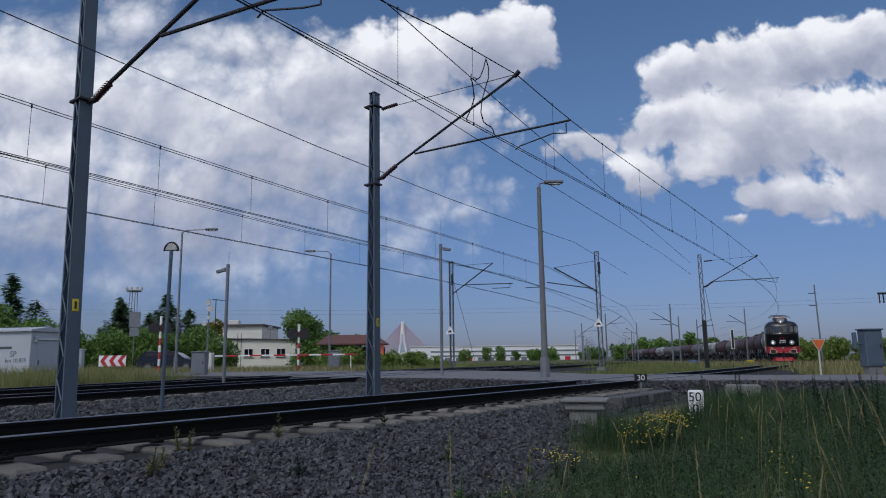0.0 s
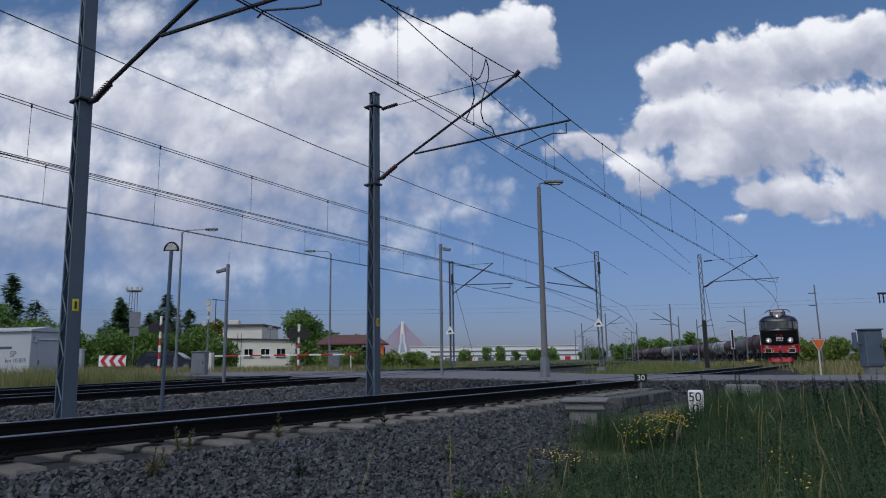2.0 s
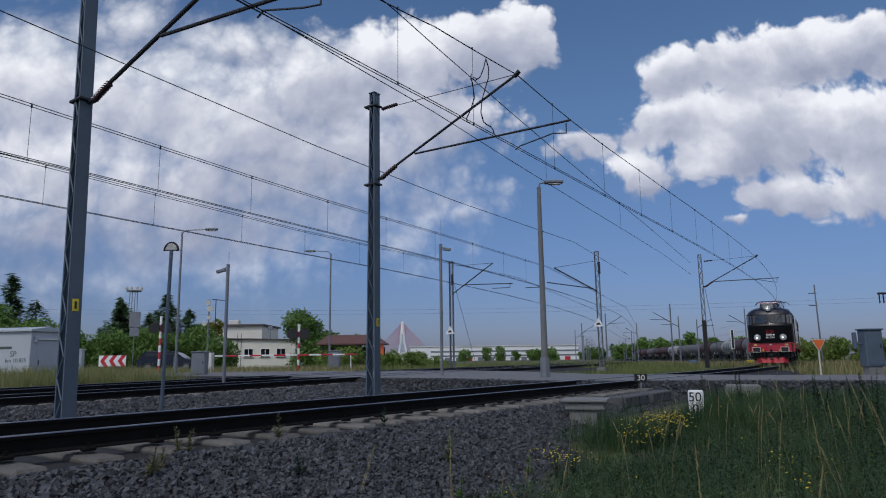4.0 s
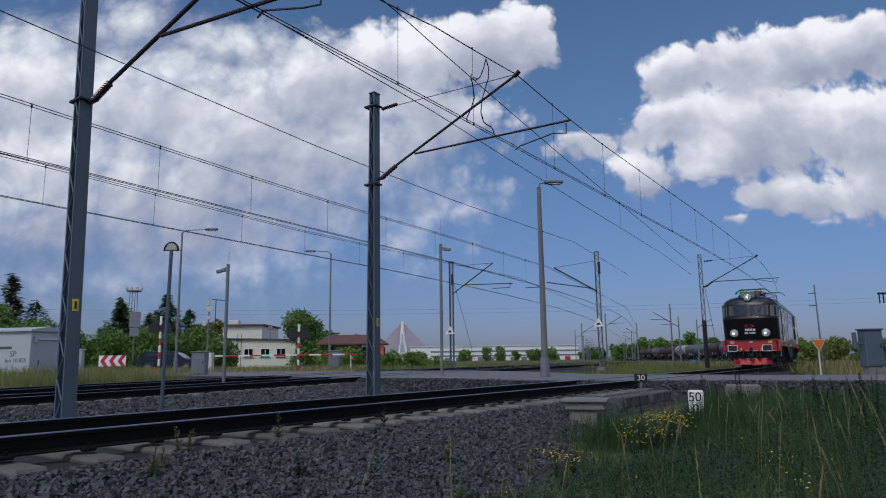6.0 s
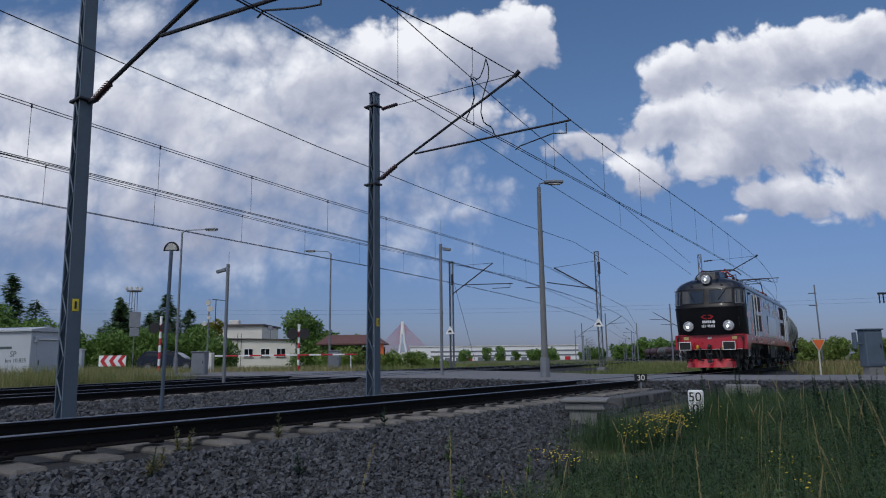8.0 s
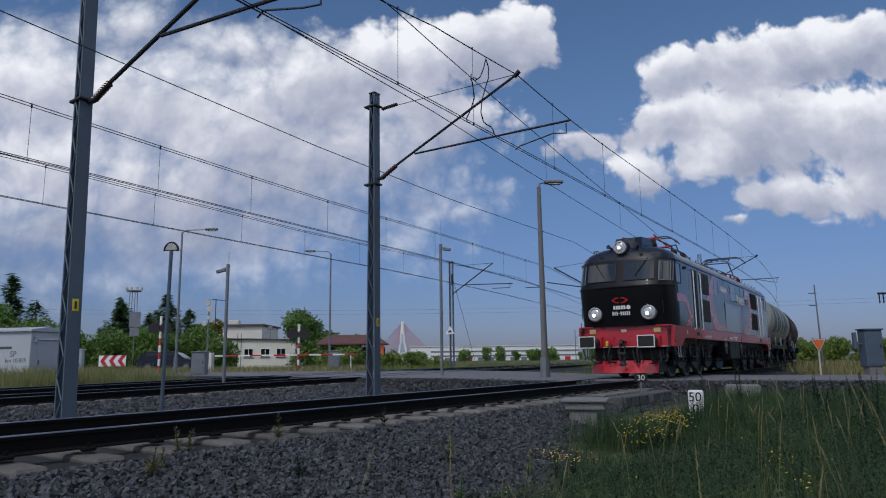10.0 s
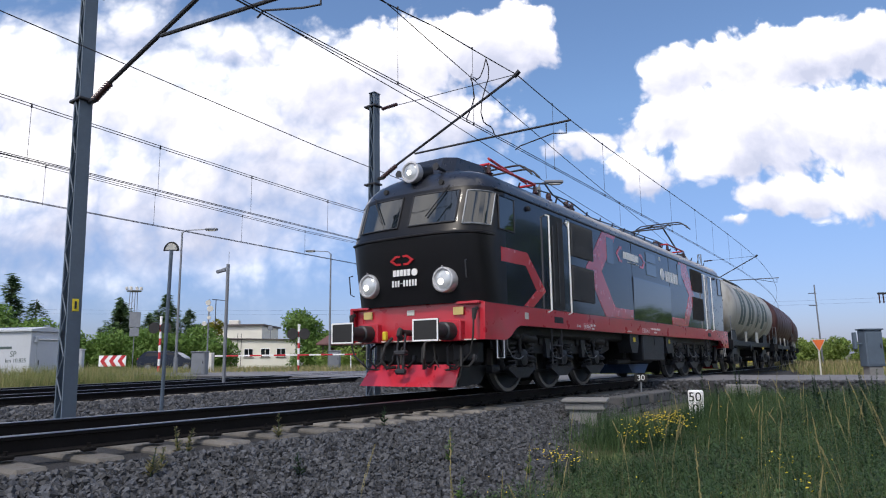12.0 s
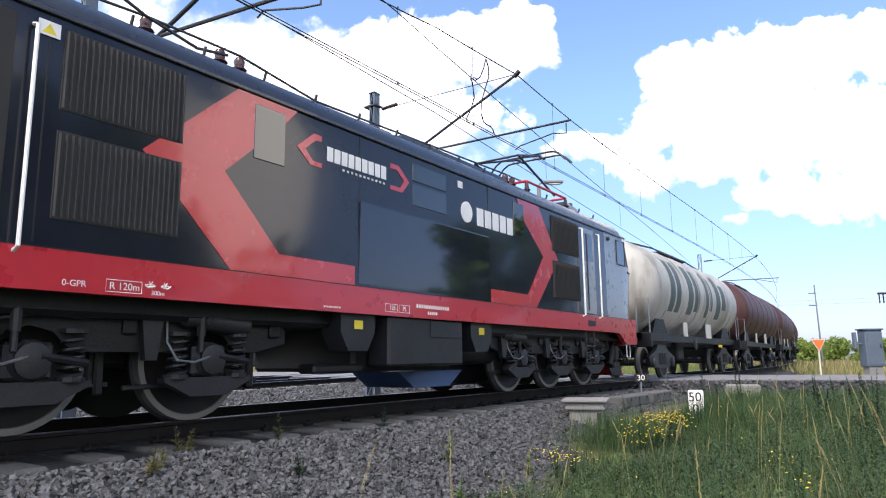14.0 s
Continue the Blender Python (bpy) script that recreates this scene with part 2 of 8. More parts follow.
# ---------------------------------------------------------------- materials
def material(name, colour, rough=0.6, metal=0.0, vary=0.25, scale=6.0, bump=0.0, bump_scale=40.0, second=None, second_at=0.6,
             coat=0.0, island=0.0, stretch=(1, 1, 1), spec=0.5, obj_random=0.0, rough_vary=0.1):
    """Two scales of variation on a base colour; second: a colour of stains that break through."""
    mt = bpy.data.materials.new(name)
    mt.use_nodes = True
    nt = mt.node_tree
    N, L = nt.nodes, nt.links
    b = N["Principled BSDF"]
    b.inputs["Metallic"].default_value = metal
    b.inputs["Coat Weight"].default_value = coat
    b.inputs["Coat Roughness"].default_value = 0.05
    b.inputs["Specular IOR Level"].default_value = spec
    tc, mp = N.new("ShaderNodeTexCoord"), N.new("ShaderNodeMapping")
    mp.inputs["Scale"].default_value = stretch
    L.new(tc.outputs["Object"], mp.inputs[0])

    def noise_at(s, det):
        n = N.new("ShaderNodeTexNoise")
        n.inputs["Scale"].default_value, n.inputs["Detail"].default_value = s, det
        L.new(mp.outputs[0], n.inputs["Vector"])
        return n.outputs["Fac"]

    def math_(op, a, c):
        n = N.new("ShaderNodeMath")
        n.operation = op
        for i, q in enumerate((a, c)):
            if isinstance(q, (int, float)):
                n.inputs[i].default_value = q
            else:
                L.new(q, n.inputs[i])
        return n.outputs[0]

    coarse, fine = noise_at(scale * 0.25, 5), noise_at(scale * 3, 8)
    val = math_("ADD", math_("MULTIPLY", math_("SUBTRACT", coarse, 0.5), 2.2 * vary), math_("MULTIPLY", math_("SUBTRACT", fine, 0.5), 1.6 * vary))
    if island:
        g = N.new("ShaderNodeNewGeometry")
        val = math_("ADD", val, math_("MULTIPLY", math_("SUBTRACT", g.outputs["Random Per Island"], 0.5), 2 * island))
    if obj_random:
        g = N.new("ShaderNodeObjectInfo")
        val = math_("ADD", val, math_("MULTIPLY", math_("SUBTRACT", g.outputs["Random"], 0.5), 2 * obj_random))
    gain = math_("MAXIMUM", math_("ADD", val, 1.0), 0.15)
    base = N.new("ShaderNodeVectorMath")
    base.operation = "SCALE"
    base.inputs[0].default_value = colour
    L.new(gain, base.inputs[3])
    src = base.outputs[0]
    if second:
        r = N.new("ShaderNodeMapRange")
        r.inputs[1].default_value, r.inputs[2].default_value = second_at, second_at + 0.18
        pat = noise_at(scale, 9)
        L.new(math_("ADD", math_("MULTIPLY", pat, 0.7), math_("MULTIPLY", coarse, 0.3)), r.inputs[0])
        mx = N.new("ShaderNodeMix")
        mx.data_type = "RGBA"
        L.new(r.outputs[0], mx.inputs[0])
        L.new(src, mx.inputs[6])
        mx.inputs[7].default_value = (*second, 1)
        src = mx.outputs[2]
    L.new(src, b.inputs["Base Color"])
    L.new(math_("ADD", rough, math_("MULTIPLY", math_("SUBTRACT", fine, 0.5), rough_vary * 2)), b.inputs["Roughness"])
    if bump:
        bn = N.new("ShaderNodeBump")
        bn.inputs["Strength"].default_value, bn.inputs["Distance"].default_value = min(1.0, bump), 0.02
        L.new(noise_at(bump_scale, 6), bn.inputs["Height"])
        L.new(bn.outputs[0], b.inputs["Normal"])
    return mt


def leafy(name, colour, other, rough=0.55):
    """Foliage: two greens mixed leaf by leaf and over patches, a little light let through."""
    mt = bpy.data.materials.new(name)
    mt.use_nodes = True
    N, L = mt.node_tree.nodes, mt.node_tree.links
    b = N["Principled BSDF"]
    b.inputs["Roughness"].default_value = rough
    b.inputs["Specular IOR Level"].default_value = 0.25
    g, tc, n = N.new("ShaderNodeNewGeometry"), N.new("ShaderNodeTexCoord"), N.new("ShaderNodeTexNoise")
    n.inputs["Scale"].default_value, n.inputs["Detail"].default_value = 0.9, 4
    L.new(tc.outputs["Object"], n.inputs["Vector"])
    ad = N.new("ShaderNodeMath")
    ad.operation = "MULTIPLY_ADD"
    L.new(g.outputs["Random Per Island"], ad.inputs[0])
    ad.inputs[1].default_value = 0.6
    sh = N.new("ShaderNodeMapRange")
    sh.inputs[1].default_value, sh.inputs[2].default_value, sh.inputs[3].default_value, sh.inputs[4].default_value = 0.35, 0.65, -0.3, 0.7
    L.new(n.outputs["Fac"], sh.inputs[0])
    L.new(sh.outputs[0], ad.inputs[2])
    ad.use_clamp = True
    mx = N.new("ShaderNodeMix")
    mx.data_type = "RGBA"
    L.new(ad.outputs[0], mx.inputs[0])
    mx.inputs[6].default_value, mx.inputs[7].default_value = (*colour, 1), (*other, 1)
    L.new(mx.outputs[2], b.inputs["Base Color"])
    tr, ms = N.new("ShaderNodeBsdfTranslucent"), N.new("ShaderNodeMixShader")
    L.new(mx.outputs[2], tr.inputs[0])
    ms.inputs[0].default_value = 0.3
    L.new(b.outputs[0], ms.inputs[1])
    L.new(tr.outputs[0], ms.inputs[2])
    L.new(ms.outputs[0], N["Material Output"].inputs[0])
    return mt


def glowing(name, colour, strength):
    mt = bpy.data.materials.new(name)
    mt.use_nodes = True
    b = mt.node_tree.nodes["Principled BSDF"]
    b.inputs["Base Color"].default_value = (*colour, 1)
    b.inputs["Emission Color"].default_value = (*colour, 1)
    b.inputs["Emission Strength"].default_value = strength
    return mt


M = dict(
    ground=material("meadow_soil", (0.085, 0.08, 0.042), 0.9, vary=0.5, scale=1.2, bump=0.6, bump_scale=8, second=(0.11, 0.14, 0.045), second_at=0.48),
    # near-black bed: the shade in the gaps between loose stones is in this colour
    gravel=material("gravel_gap_shade", (0.022, 0.0215, 0.023), 0.9, vary=0.5, scale=30, bump=1.0, bump_scale=26, second=(0.022, 0.021, 0.022), second_at=0.52),
    stone=material("crushed_stone", (0.057, 0.060, 0.068), 0.75, vary=0.35, scale=40, second=(0.072, 0.056, 0.047), second_at=0.6, island=0.66, bump=0.3, bump_scale=60),
    asphalt=material("worn_asphalt", (0.17, 0.168, 0.178), 0.85, vary=0.2, scale=2.5, bump=0.3, bump_scale=90, second=(0.09, 0.088, 0.09), second_at=0.55),
    sleeper=material("concrete_sleeper", (0.17, 0.16, 0.147), 0.9, vary=0.35, scale=9, bump=0.4, bump_scale=50, second=(0.085, 0.066, 0.052), second_at=0.5, obj_random=0.3),
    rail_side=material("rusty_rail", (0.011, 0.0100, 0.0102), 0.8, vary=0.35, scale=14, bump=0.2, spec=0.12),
    rail_top=material("rail_head", (0.30, 0.30, 0.32), 0.34, 1.0, vary=0.15, scale=20, stretch=(1, 1, 1)),
    black_paint=material("black_paint", (0.006, 0.006, 0.008), 0.4, vary=0.2, scale=2, coat=0.05, rough_vary=0.05, spec=0.25),
    grey_paint=material("graphite_paint", (0.013, 0.016, 0.027), 0.12, vary=0.3, scale=1.2, coat=0.24, spec=0.32, rough_vary=0.03, second=(0.017, 0.019, 0.026), second_at=0.52),
    panel_paint=material("glossy_panel", (0.013, 0.016, 0.027), 0.07, vary=0.3, scale=1.2, coat=0.5, spec=0.5, rough_vary=0.03),
    light_paint=material("light_grey_paint", (0.22, 0.24, 0.27), 0.3, vary=0.15, scale=2, coat=0.4),
    red_paint=material("red_paint", (0.47, 0.021, 0.038), 0.3, vary=0.07, scale=1.5, coat=0.4, second=(0.33, 0.03, 0.03), second_at=0.6),
    stripe_red=material("stripe_red", (0.50, 0.032, 0.042), 0.25, vary=0.05, scale=1.5, coat=0.5),
    roof_paint=material("roof_paint", (0.014, 0.016, 0.024), 0.3, vary=0.35, scale=3, bump=0.06, coat=0.3),
    under=material("greasy_underframe", (0.0085, 0.009, 0.011), 0.5, vary=0.5, scale=7, bump=0.25, second=(0.025, 0.021, 0.018), second_at=0.58, spec=0.35),
    under_light=material("dusty_underframe", (0.019, 0.020, 0.024), 0.5, vary=0.55, scale=8, bump=0.25, spec=0.4),
    wheel=material("wheel_steel", (0.016, 0.015, 0.016), 0.6, 0.3, vary=0.4, scale=9),
    tyre=material("bright_tyre", (0.17, 0.168, 0.165), 0.5, 0.3, vary=0.2, scale=9),
    white=material("white_paint", (0.80, 0.80, 0.80), 0.5, vary=0.06, scale=6),
    white_dirty=material("chalky_white", (0.62, 0.60, 0.55), 0.7, vary=0.15, scale=5, second=(0.40, 0.36, 0.30), second_at=0.58),
    chrome=material("bright_metal", (0.50, 0.50, 0.52), 0.4, 0.5, vary=0.1, scale=8),
    galv=material("galvanised_steel", (0.20, 0.215, 0.24), 0.5, 0.4, vary=0.2, scale=12),
    mast=material("mast_blue_grey", (0.085, 0.118, 0.160), 0.55, vary=0.2, scale=6, bump=0.05),
    dark_steel=material("dark_steel", (0.035, 0.036, 0.042), 0.5, 0.3, vary=0.3, scale=10),
    wire=material("wire_copper", (0.028, 0.026, 0.03), 0.5, 0.5, vary=0.2, scale=4),
    concrete=material("grey_concrete", (0.20, 0.20, 0.198), 0.9, vary=0.25, scale=5, bump=0.3, bump_scale=50, second=(0.2, 0.19, 0.17), second_at=0.6),
    pole_concrete=material("pole_concrete", (0.17, 0.175, 0.18), 0.85, vary=0.2, scale=6, bump=0.1),
    cream=material("cream_render", (0.72, 0.70, 0.62), 0.9, vary=0.08, scale=3, bump=0.1),
    roofing=material("dark_roofing", (0.10, 0.085, 0.085), 0.85, vary=0.25, scale=5),
    brown_roof=material("brown_roof", (0.13, 0.062, 0.055), 0.7, vary=0.25, scale=4),
    orange=material("orange_sheet", (0.75, 0.16, 0.04), 0.5, vary=0.08, scale=6),
    yellow=material("yellow_sheet", (0.75, 0.60, 0.04), 0.5, vary=0.08, scale=6),
    # white cabin sheet with its shade put in as blue-grey; grey stains besides
    cabin=material("cabin_shade_grey", (0.46, 0.49, 0.54), 0.55, vary=0.08, scale=3, second=(0.27, 0.27, 0.27), second_at=0.62),
    blue=material("blue_paint", (0.06, 0.13, 0.30), 0.5, vary=0.2, scale=6),
    insul=material("brown_insulator", (0.045, 0.018, 0.020), 0.25, vary=0.2, scale=10),
    tank_white=material("pale_tank", (0.36, 0.36, 0.345), 0.5, vary=0.16, scale=1.4, second=(0.17, 0.155, 0.135), second_at=0.5, stretch=(1.5, 1.5, 0.5)),
    tank_red=material("red_brown_tank", (0.052, 0.016, 0.017), 0.55, vary=0.25, scale=1.4, second=(0.03, 0.014, 0.013), second_at=0.56, stretch=(1.5, 1.5, 0.5)),
    tank_grey=material("grey_tank", (0.11, 0.108, 0.105), 0.55, vary=0.2, scale=1.4, second=(0.10, 0.09, 0.085), second_at=0.55, stretch=(1.5, 1.5, 0.5)),
    pale_yellow=material("faded_yellow", (0.55, 0.42, 0.16), 0.6, vary=0.15, scale=20),
    dark_concrete=material("dark_concrete", (0.095, 0.096, 0.10), 0.9, vary=0.3, scale=6, bump=0.3, bump_scale=50, second=(0.05, 0.05, 0.05), second_at=0.55),
    lettering=material("dark_lettering", (0.055, 0.085, 0.085), 0.6, vary=0.1),
    slat=material("slat_grey", (0.045, 0.047, 0.052), 0.5, vary=0.2),
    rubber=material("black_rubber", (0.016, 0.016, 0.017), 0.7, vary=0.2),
    car=material("car_paint", (0.008, 0.010, 0.018), 0.25, 0.0, vary=0.05, scale=2, coat=0.2, spec=0.3),
    bark=material("bark", (0.09, 0.07, 0.05), 0.9, vary=0.3, scale=8, bump=0.5),
    # leaf green lightened: sunlight on the distant trees is put into the colour
    leaf=leafy("leaf", (0.085, 0.165, 0.034), (0.175, 0.28, 0.070)),
    needle=leafy("needle", (0.078, 0.14, 0.062), (0.13, 0.20, 0.092)),
    thuja=leafy("thuja", (0.14, 0.15, 0.02), (0.25, 0.22, 0.03)),
    grass=leafy("grass_blade", (0.032, 0.068, 0.028), (0.088, 0.145, 0.056)),
    # shrub, field and straw tones lightened to carry the sunlight on the distance
    shrub=leafy("sunlit_shrub_leaf", (0.13, 0.20, 0.04), (0.23, 0.30, 0.075)),
    field=leafy("sunlit_field_blade", (0.12, 0.16, 0.045), (0.25, 0.27, 0.10)),
    straw=leafy("straw_grass", (0.24, 0.215, 0.10), (0.40, 0.34, 0.17)),
    dry=leafy("dry_grass", (0.15, 0.145, 0.06), (0.28, 0.25, 0.13)),
    weed=leafy("weed", (0.020, 0.046, 0.022), (0.048, 0.086, 0.036)),
    petal=material("yellow_petal", (0.72, 0.55, 0.02), 0.6, vary=0.1, island=0.2),
    lamp=glowing("lit_headlight", (1.0, 0.95, 0.85), 2.0),
)
glass = bpy.data.materials.new("cab_glass")
glass.use_nodes = True
_b = glass.node_tree.nodes["Principled BSDF"]
_b.inputs["Base Color"].default_value = (0.012, 0.017, 0.022, 1)
_b.inputs["Roughness"].default_value = 0.03
_b.inputs["Specular IOR Level"].default_value = 0.7
_b.inputs["Coat Weight"].default_value = 0.4
M["glass"] = glass
lens = bpy.data.materials.new("lamp_glass")
lens.use_nodes = True
_b = lens.node_tree.nodes["Principled BSDF"]
_b.inputs["Base Color"].default_value = (0.55, 0.58, 0.6, 1)
_b.inputs["Metallic"].default_value = 0.35
_b.inputs["Roughness"].default_value = 0.22
M["lens"] = lens


# ---------------------------------------------------------------- the lie of the tracks
PHI, OFF, A0, RUN, BEND = 0.6054, 7.1333, 11.5, 25.6, 0.0028545
_A = np.arange(-40.0, 420.0, 0.25)
_K = np.clip((_A - A0) / RUN, 0, 1) * BEND * np.clip((200 - _A) / 15, 0, 1)
_TH = PHI - np.concatenate([[0], np.cumsum((_K[1:] + _K[:-1]) / 2 * 0.25)])
_X = np.concatenate([[0], np.cumsum((np.sin(_TH[1:]) + np.sin(_TH[:-1])) / 2 * 0.25)])
_Y = np.concatenate([[0], np.cumsum((np.cos(_TH[1:]) + np.cos(_TH[:-1])) / 2 * 0.25)])
_I = int(np.searchsorted(_A, 0))
_X += -_X[_I] - OFF * math.cos(PHI)
_Y += -_Y[_I] + OFF * math.sin(PHI)


def near_line(a, v=0.0, z=0.0):
    """A point on the curved track: a along it, v towards the camera's side, z over the rail head."""
    x, y, t = np.interp(a, _A, _X), np.interp(a, _A, _Y), np.interp(a, _A, _TH)
    return Vector((x + v * math.cos(t), y - v * math.sin(t), -0.0026 * a + z))


def near_heading(a):
    return float(np.interp(a, _A, _TH))


HEAD2 = radians(29.0)
T2, N2 = Vector((math.sin(HEAD2), math.cos(HEAD2), 0)), Vector((math.cos(HEAD2), -math.sin(HEAD2), 0))
C2, C3 = -16.1, -20.4
_H2 = HEAD2 - np.clip((_A - 24) * 0.0028, 0, radians(12.0))
_X2 = np.concatenate([[0], np.cumsum((np.sin(_H2[1:]) + np.sin(_H2[:-1])) / 2 * 0.25)])
_Y2 = np.concatenate([[0], np.cumsum((np.cos(_H2[1:]) + np.cos(_H2[:-1])) / 2 * 0.25)])
_X2 += N2.x * C2 - _X2[_I]
_Y2 += N2.y * C2 - _Y2[_I]
Z2A, Z2Z = [-40, 6, 30, 60, 300], [-0.15, -0.13, 0.01, 0.0, -0.5]


def main_line(a, v=0.0, z=0.0, centre=C2):
    """A point on the main line, which bends away beyond the crossing."""
    x, y, t = np.interp(a, _A, _X2), np.interp(a, _A, _Y2), np.interp(a, _A, _H2)
    w = v + centre - C2
    return Vector((x + w * math.cos(t), y - w * math.sin(t), float(np.interp(a, Z2A, Z2Z)) + z))


def lateral(x, y):
    """Place beside the near track in its straight part: along, across."""
    return x * math.sin(PHI) + y * math.cos(PHI), x * math.cos(PHI) - y * math.sin(PHI) + OFF


_PX, _PY = _X[::8], _Y[::8]


def ground_height(x, y):
    i = int(np.argmin((_PX - x) ** 2 + (_PY - y) ** 2))
    t = _TH[i * 8]
    v = (x - _PX[i]) * math.cos(t) - (y - _PY[i]) * math.sin(t)
    a = _A[i * 8]
    z = float(np.interp(v, [-60, -20, -5.5, -4.8, 3.6, 4.2, 6.0, 9.0, 40], [-0.45, -0.42, -0.50, -0.62, -0.86, -0.84, -0.70, -0.52, -0.45]))
    far = min(1.0, max(0.0, (a - 7.5) / 4.5))
    z = z * (1 - far) + max(z, -0.5) * far - 0.0026 * min(max(a, 0), 200) * 0.9
    return z + 0.05 * noise.noise((x * 0.35, y * 0.35, 0))


def strip(name, line, alongs, profile, mat, label, category, kind="structure"):
    s = Shape()
    n = len(profile)
    vs = [line(a, v, z) for a in alongs for v, z in profile]
    fs = [(i * n + k, i * n + k + 1, (i + 1) * n + k + 1, (i + 1) * n + k) for i in range(len(alongs) - 1) for k in range(n - 1)]
    s.add(vs, fs)
    return solid(name, s, mat, label, category, kind=kind)


def build_ground():
    rings = np.concatenate([np.arange(0.6, 16, 0.6), np.geomspace(16.5, 4500, 46)])
    k = 160
    vs = [(0, 0, ground_height(0, 0))]
    for r in rings:
        for j in range(k):
            g = 2 * math.pi * j / k
            x, y = r * math.sin(g), r * math.cos(g)
            vs.append((x, y, ground_height(x, y) if r < 400 else -0.9))
    fs = [(0, 1 + j, 1 + (j + 1) % k) for j in range(k)]
    for i in range(len(rings) - 1):
        o, q = 1 + i * k, 1 + (i + 1) * k
        fs += [(o + j, q + j, q + (j + 1) % k, o + (j + 1) % k) for j in range(k)]
    solid("ground", Shape().add(vs, fs), M["ground"], "grassy meadow soil with dry patches", "ground", kind="structure", angle=80)
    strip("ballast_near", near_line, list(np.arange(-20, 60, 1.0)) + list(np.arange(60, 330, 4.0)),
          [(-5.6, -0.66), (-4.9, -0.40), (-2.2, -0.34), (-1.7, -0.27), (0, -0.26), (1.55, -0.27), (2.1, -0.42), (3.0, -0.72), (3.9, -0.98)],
          M["gravel"], "crushed-stone ballast under the curved track, near-black for the shade between stones", "ballast")
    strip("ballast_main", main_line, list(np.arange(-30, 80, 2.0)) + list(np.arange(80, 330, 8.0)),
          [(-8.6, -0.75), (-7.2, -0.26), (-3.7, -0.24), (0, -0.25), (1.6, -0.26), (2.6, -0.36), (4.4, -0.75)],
          M["gravel"], "crushed-stone ballast under the main line, near-black for the shade between stones", "ballast")


RAIL = [(-0.072, -0.172), (0.072, -0.172), (0.072, -0.158), (0.012, -0.140), (0.010, -0.045), (0.036, -0.036), (0.036, -0.008), (0.028, 0.0), (-0.028, 0.0),
        (-0.036, -0.008), (-0.036, -0.036), (-0.010, -0.045), (-0.012, -0.140), (-0.072, -0.158)]


def rail_shape(line, v0, alongs):
    s = Shape()
    n = len(RAIL)
    vs = [line(a, v0 + v, z) for a in alongs for v, z in RAIL]
    for i in range(len(alongs) - 1):
        for k in range(n):
            s.f.append((i * n + k, i * n + (k + 1) % n, (i + 1) * n + (k + 1) % n, (i + 1) * n + k))
            s.m.append(1 if k in (6, 7, 8) else 0)
    s.v = [tuple(p) for p in vs]
    return s


def sleeper_shape():
    s = Shape()
    s.box(-0.14, -1.3, -0.40, 0.14, 1.3, -0.185, 0.03)
    return s


def build_track(name, line, alongs, label, first, last, step, yaw):
    t = thing(name, Matrix.Identity(4), label, "railway track", kind="structure")
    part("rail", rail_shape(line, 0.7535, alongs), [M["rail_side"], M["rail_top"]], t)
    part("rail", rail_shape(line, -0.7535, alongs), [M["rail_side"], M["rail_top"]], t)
    me = sleeper_shape().mesh("sleeper", M["sleeper"])
    fast = Shape()
    for e in (-1, 1):
        for q in (-1, 1):
            fast.box(-0.06, e * 0.7535 + q * 0.10 - 0.04, -0.187, 0.06, e * 0.7535 + q * 0.10 + 0.04, -0.150, 0.01)
            fast.tube([(0, e * 0.7535 + q * 0.10, -0.16), (0, e * 0.7535 + q * 0.10, -0.115)], 0.018, 6)
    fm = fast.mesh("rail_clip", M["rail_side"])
    a, i = first, 0
    while a < last:
        j = random.uniform(-0.03, 0.03)
        m = Matrix.Translation(line(a + j, random.uniform(-0.03, 0.03), -0.03)) @ Matrix.Rotation(math.pi / 2 - yaw(a) + random.uniform(-0.012, 0.012), 4, "Z")
        ob = new("sleeper", me)
        ob.parent, ob.matrix_world = t, m
        if a < 22:
            ob = new("rail_clip", fm)
            ob.parent, ob.matrix_world = t, Matrix.Translation(line(a + j)) @ Matrix.Rotation(math.pi / 2 - yaw(a), 4, "Z")
        a += step
        i += 1
    return t


def build_tracks():
    build_track("near_track", near_line, list(np.arange(-20, 70, 0.75)) + list(np.arange(70, 330, 3.0)),
                "rusty steel rails on pale concrete sleepers in grey ballast", -8.2, 19.0, 0.68, near_heading)
    build_track("main_track", main_line, list(np.arange(-30, 330, 3.0)), "rusty steel rails of the main line", -2, 21, 0.68, lambda a: HEAD2)
    build_track("far_main_track", lambda a, v=0.0, z=0.0: main_line(a, v, z, C3), list(np.arange(-30, 330, 3.0)),
                "farther parallel track of the main line", 0, 20, 0.68, lambda a: HEAD2)


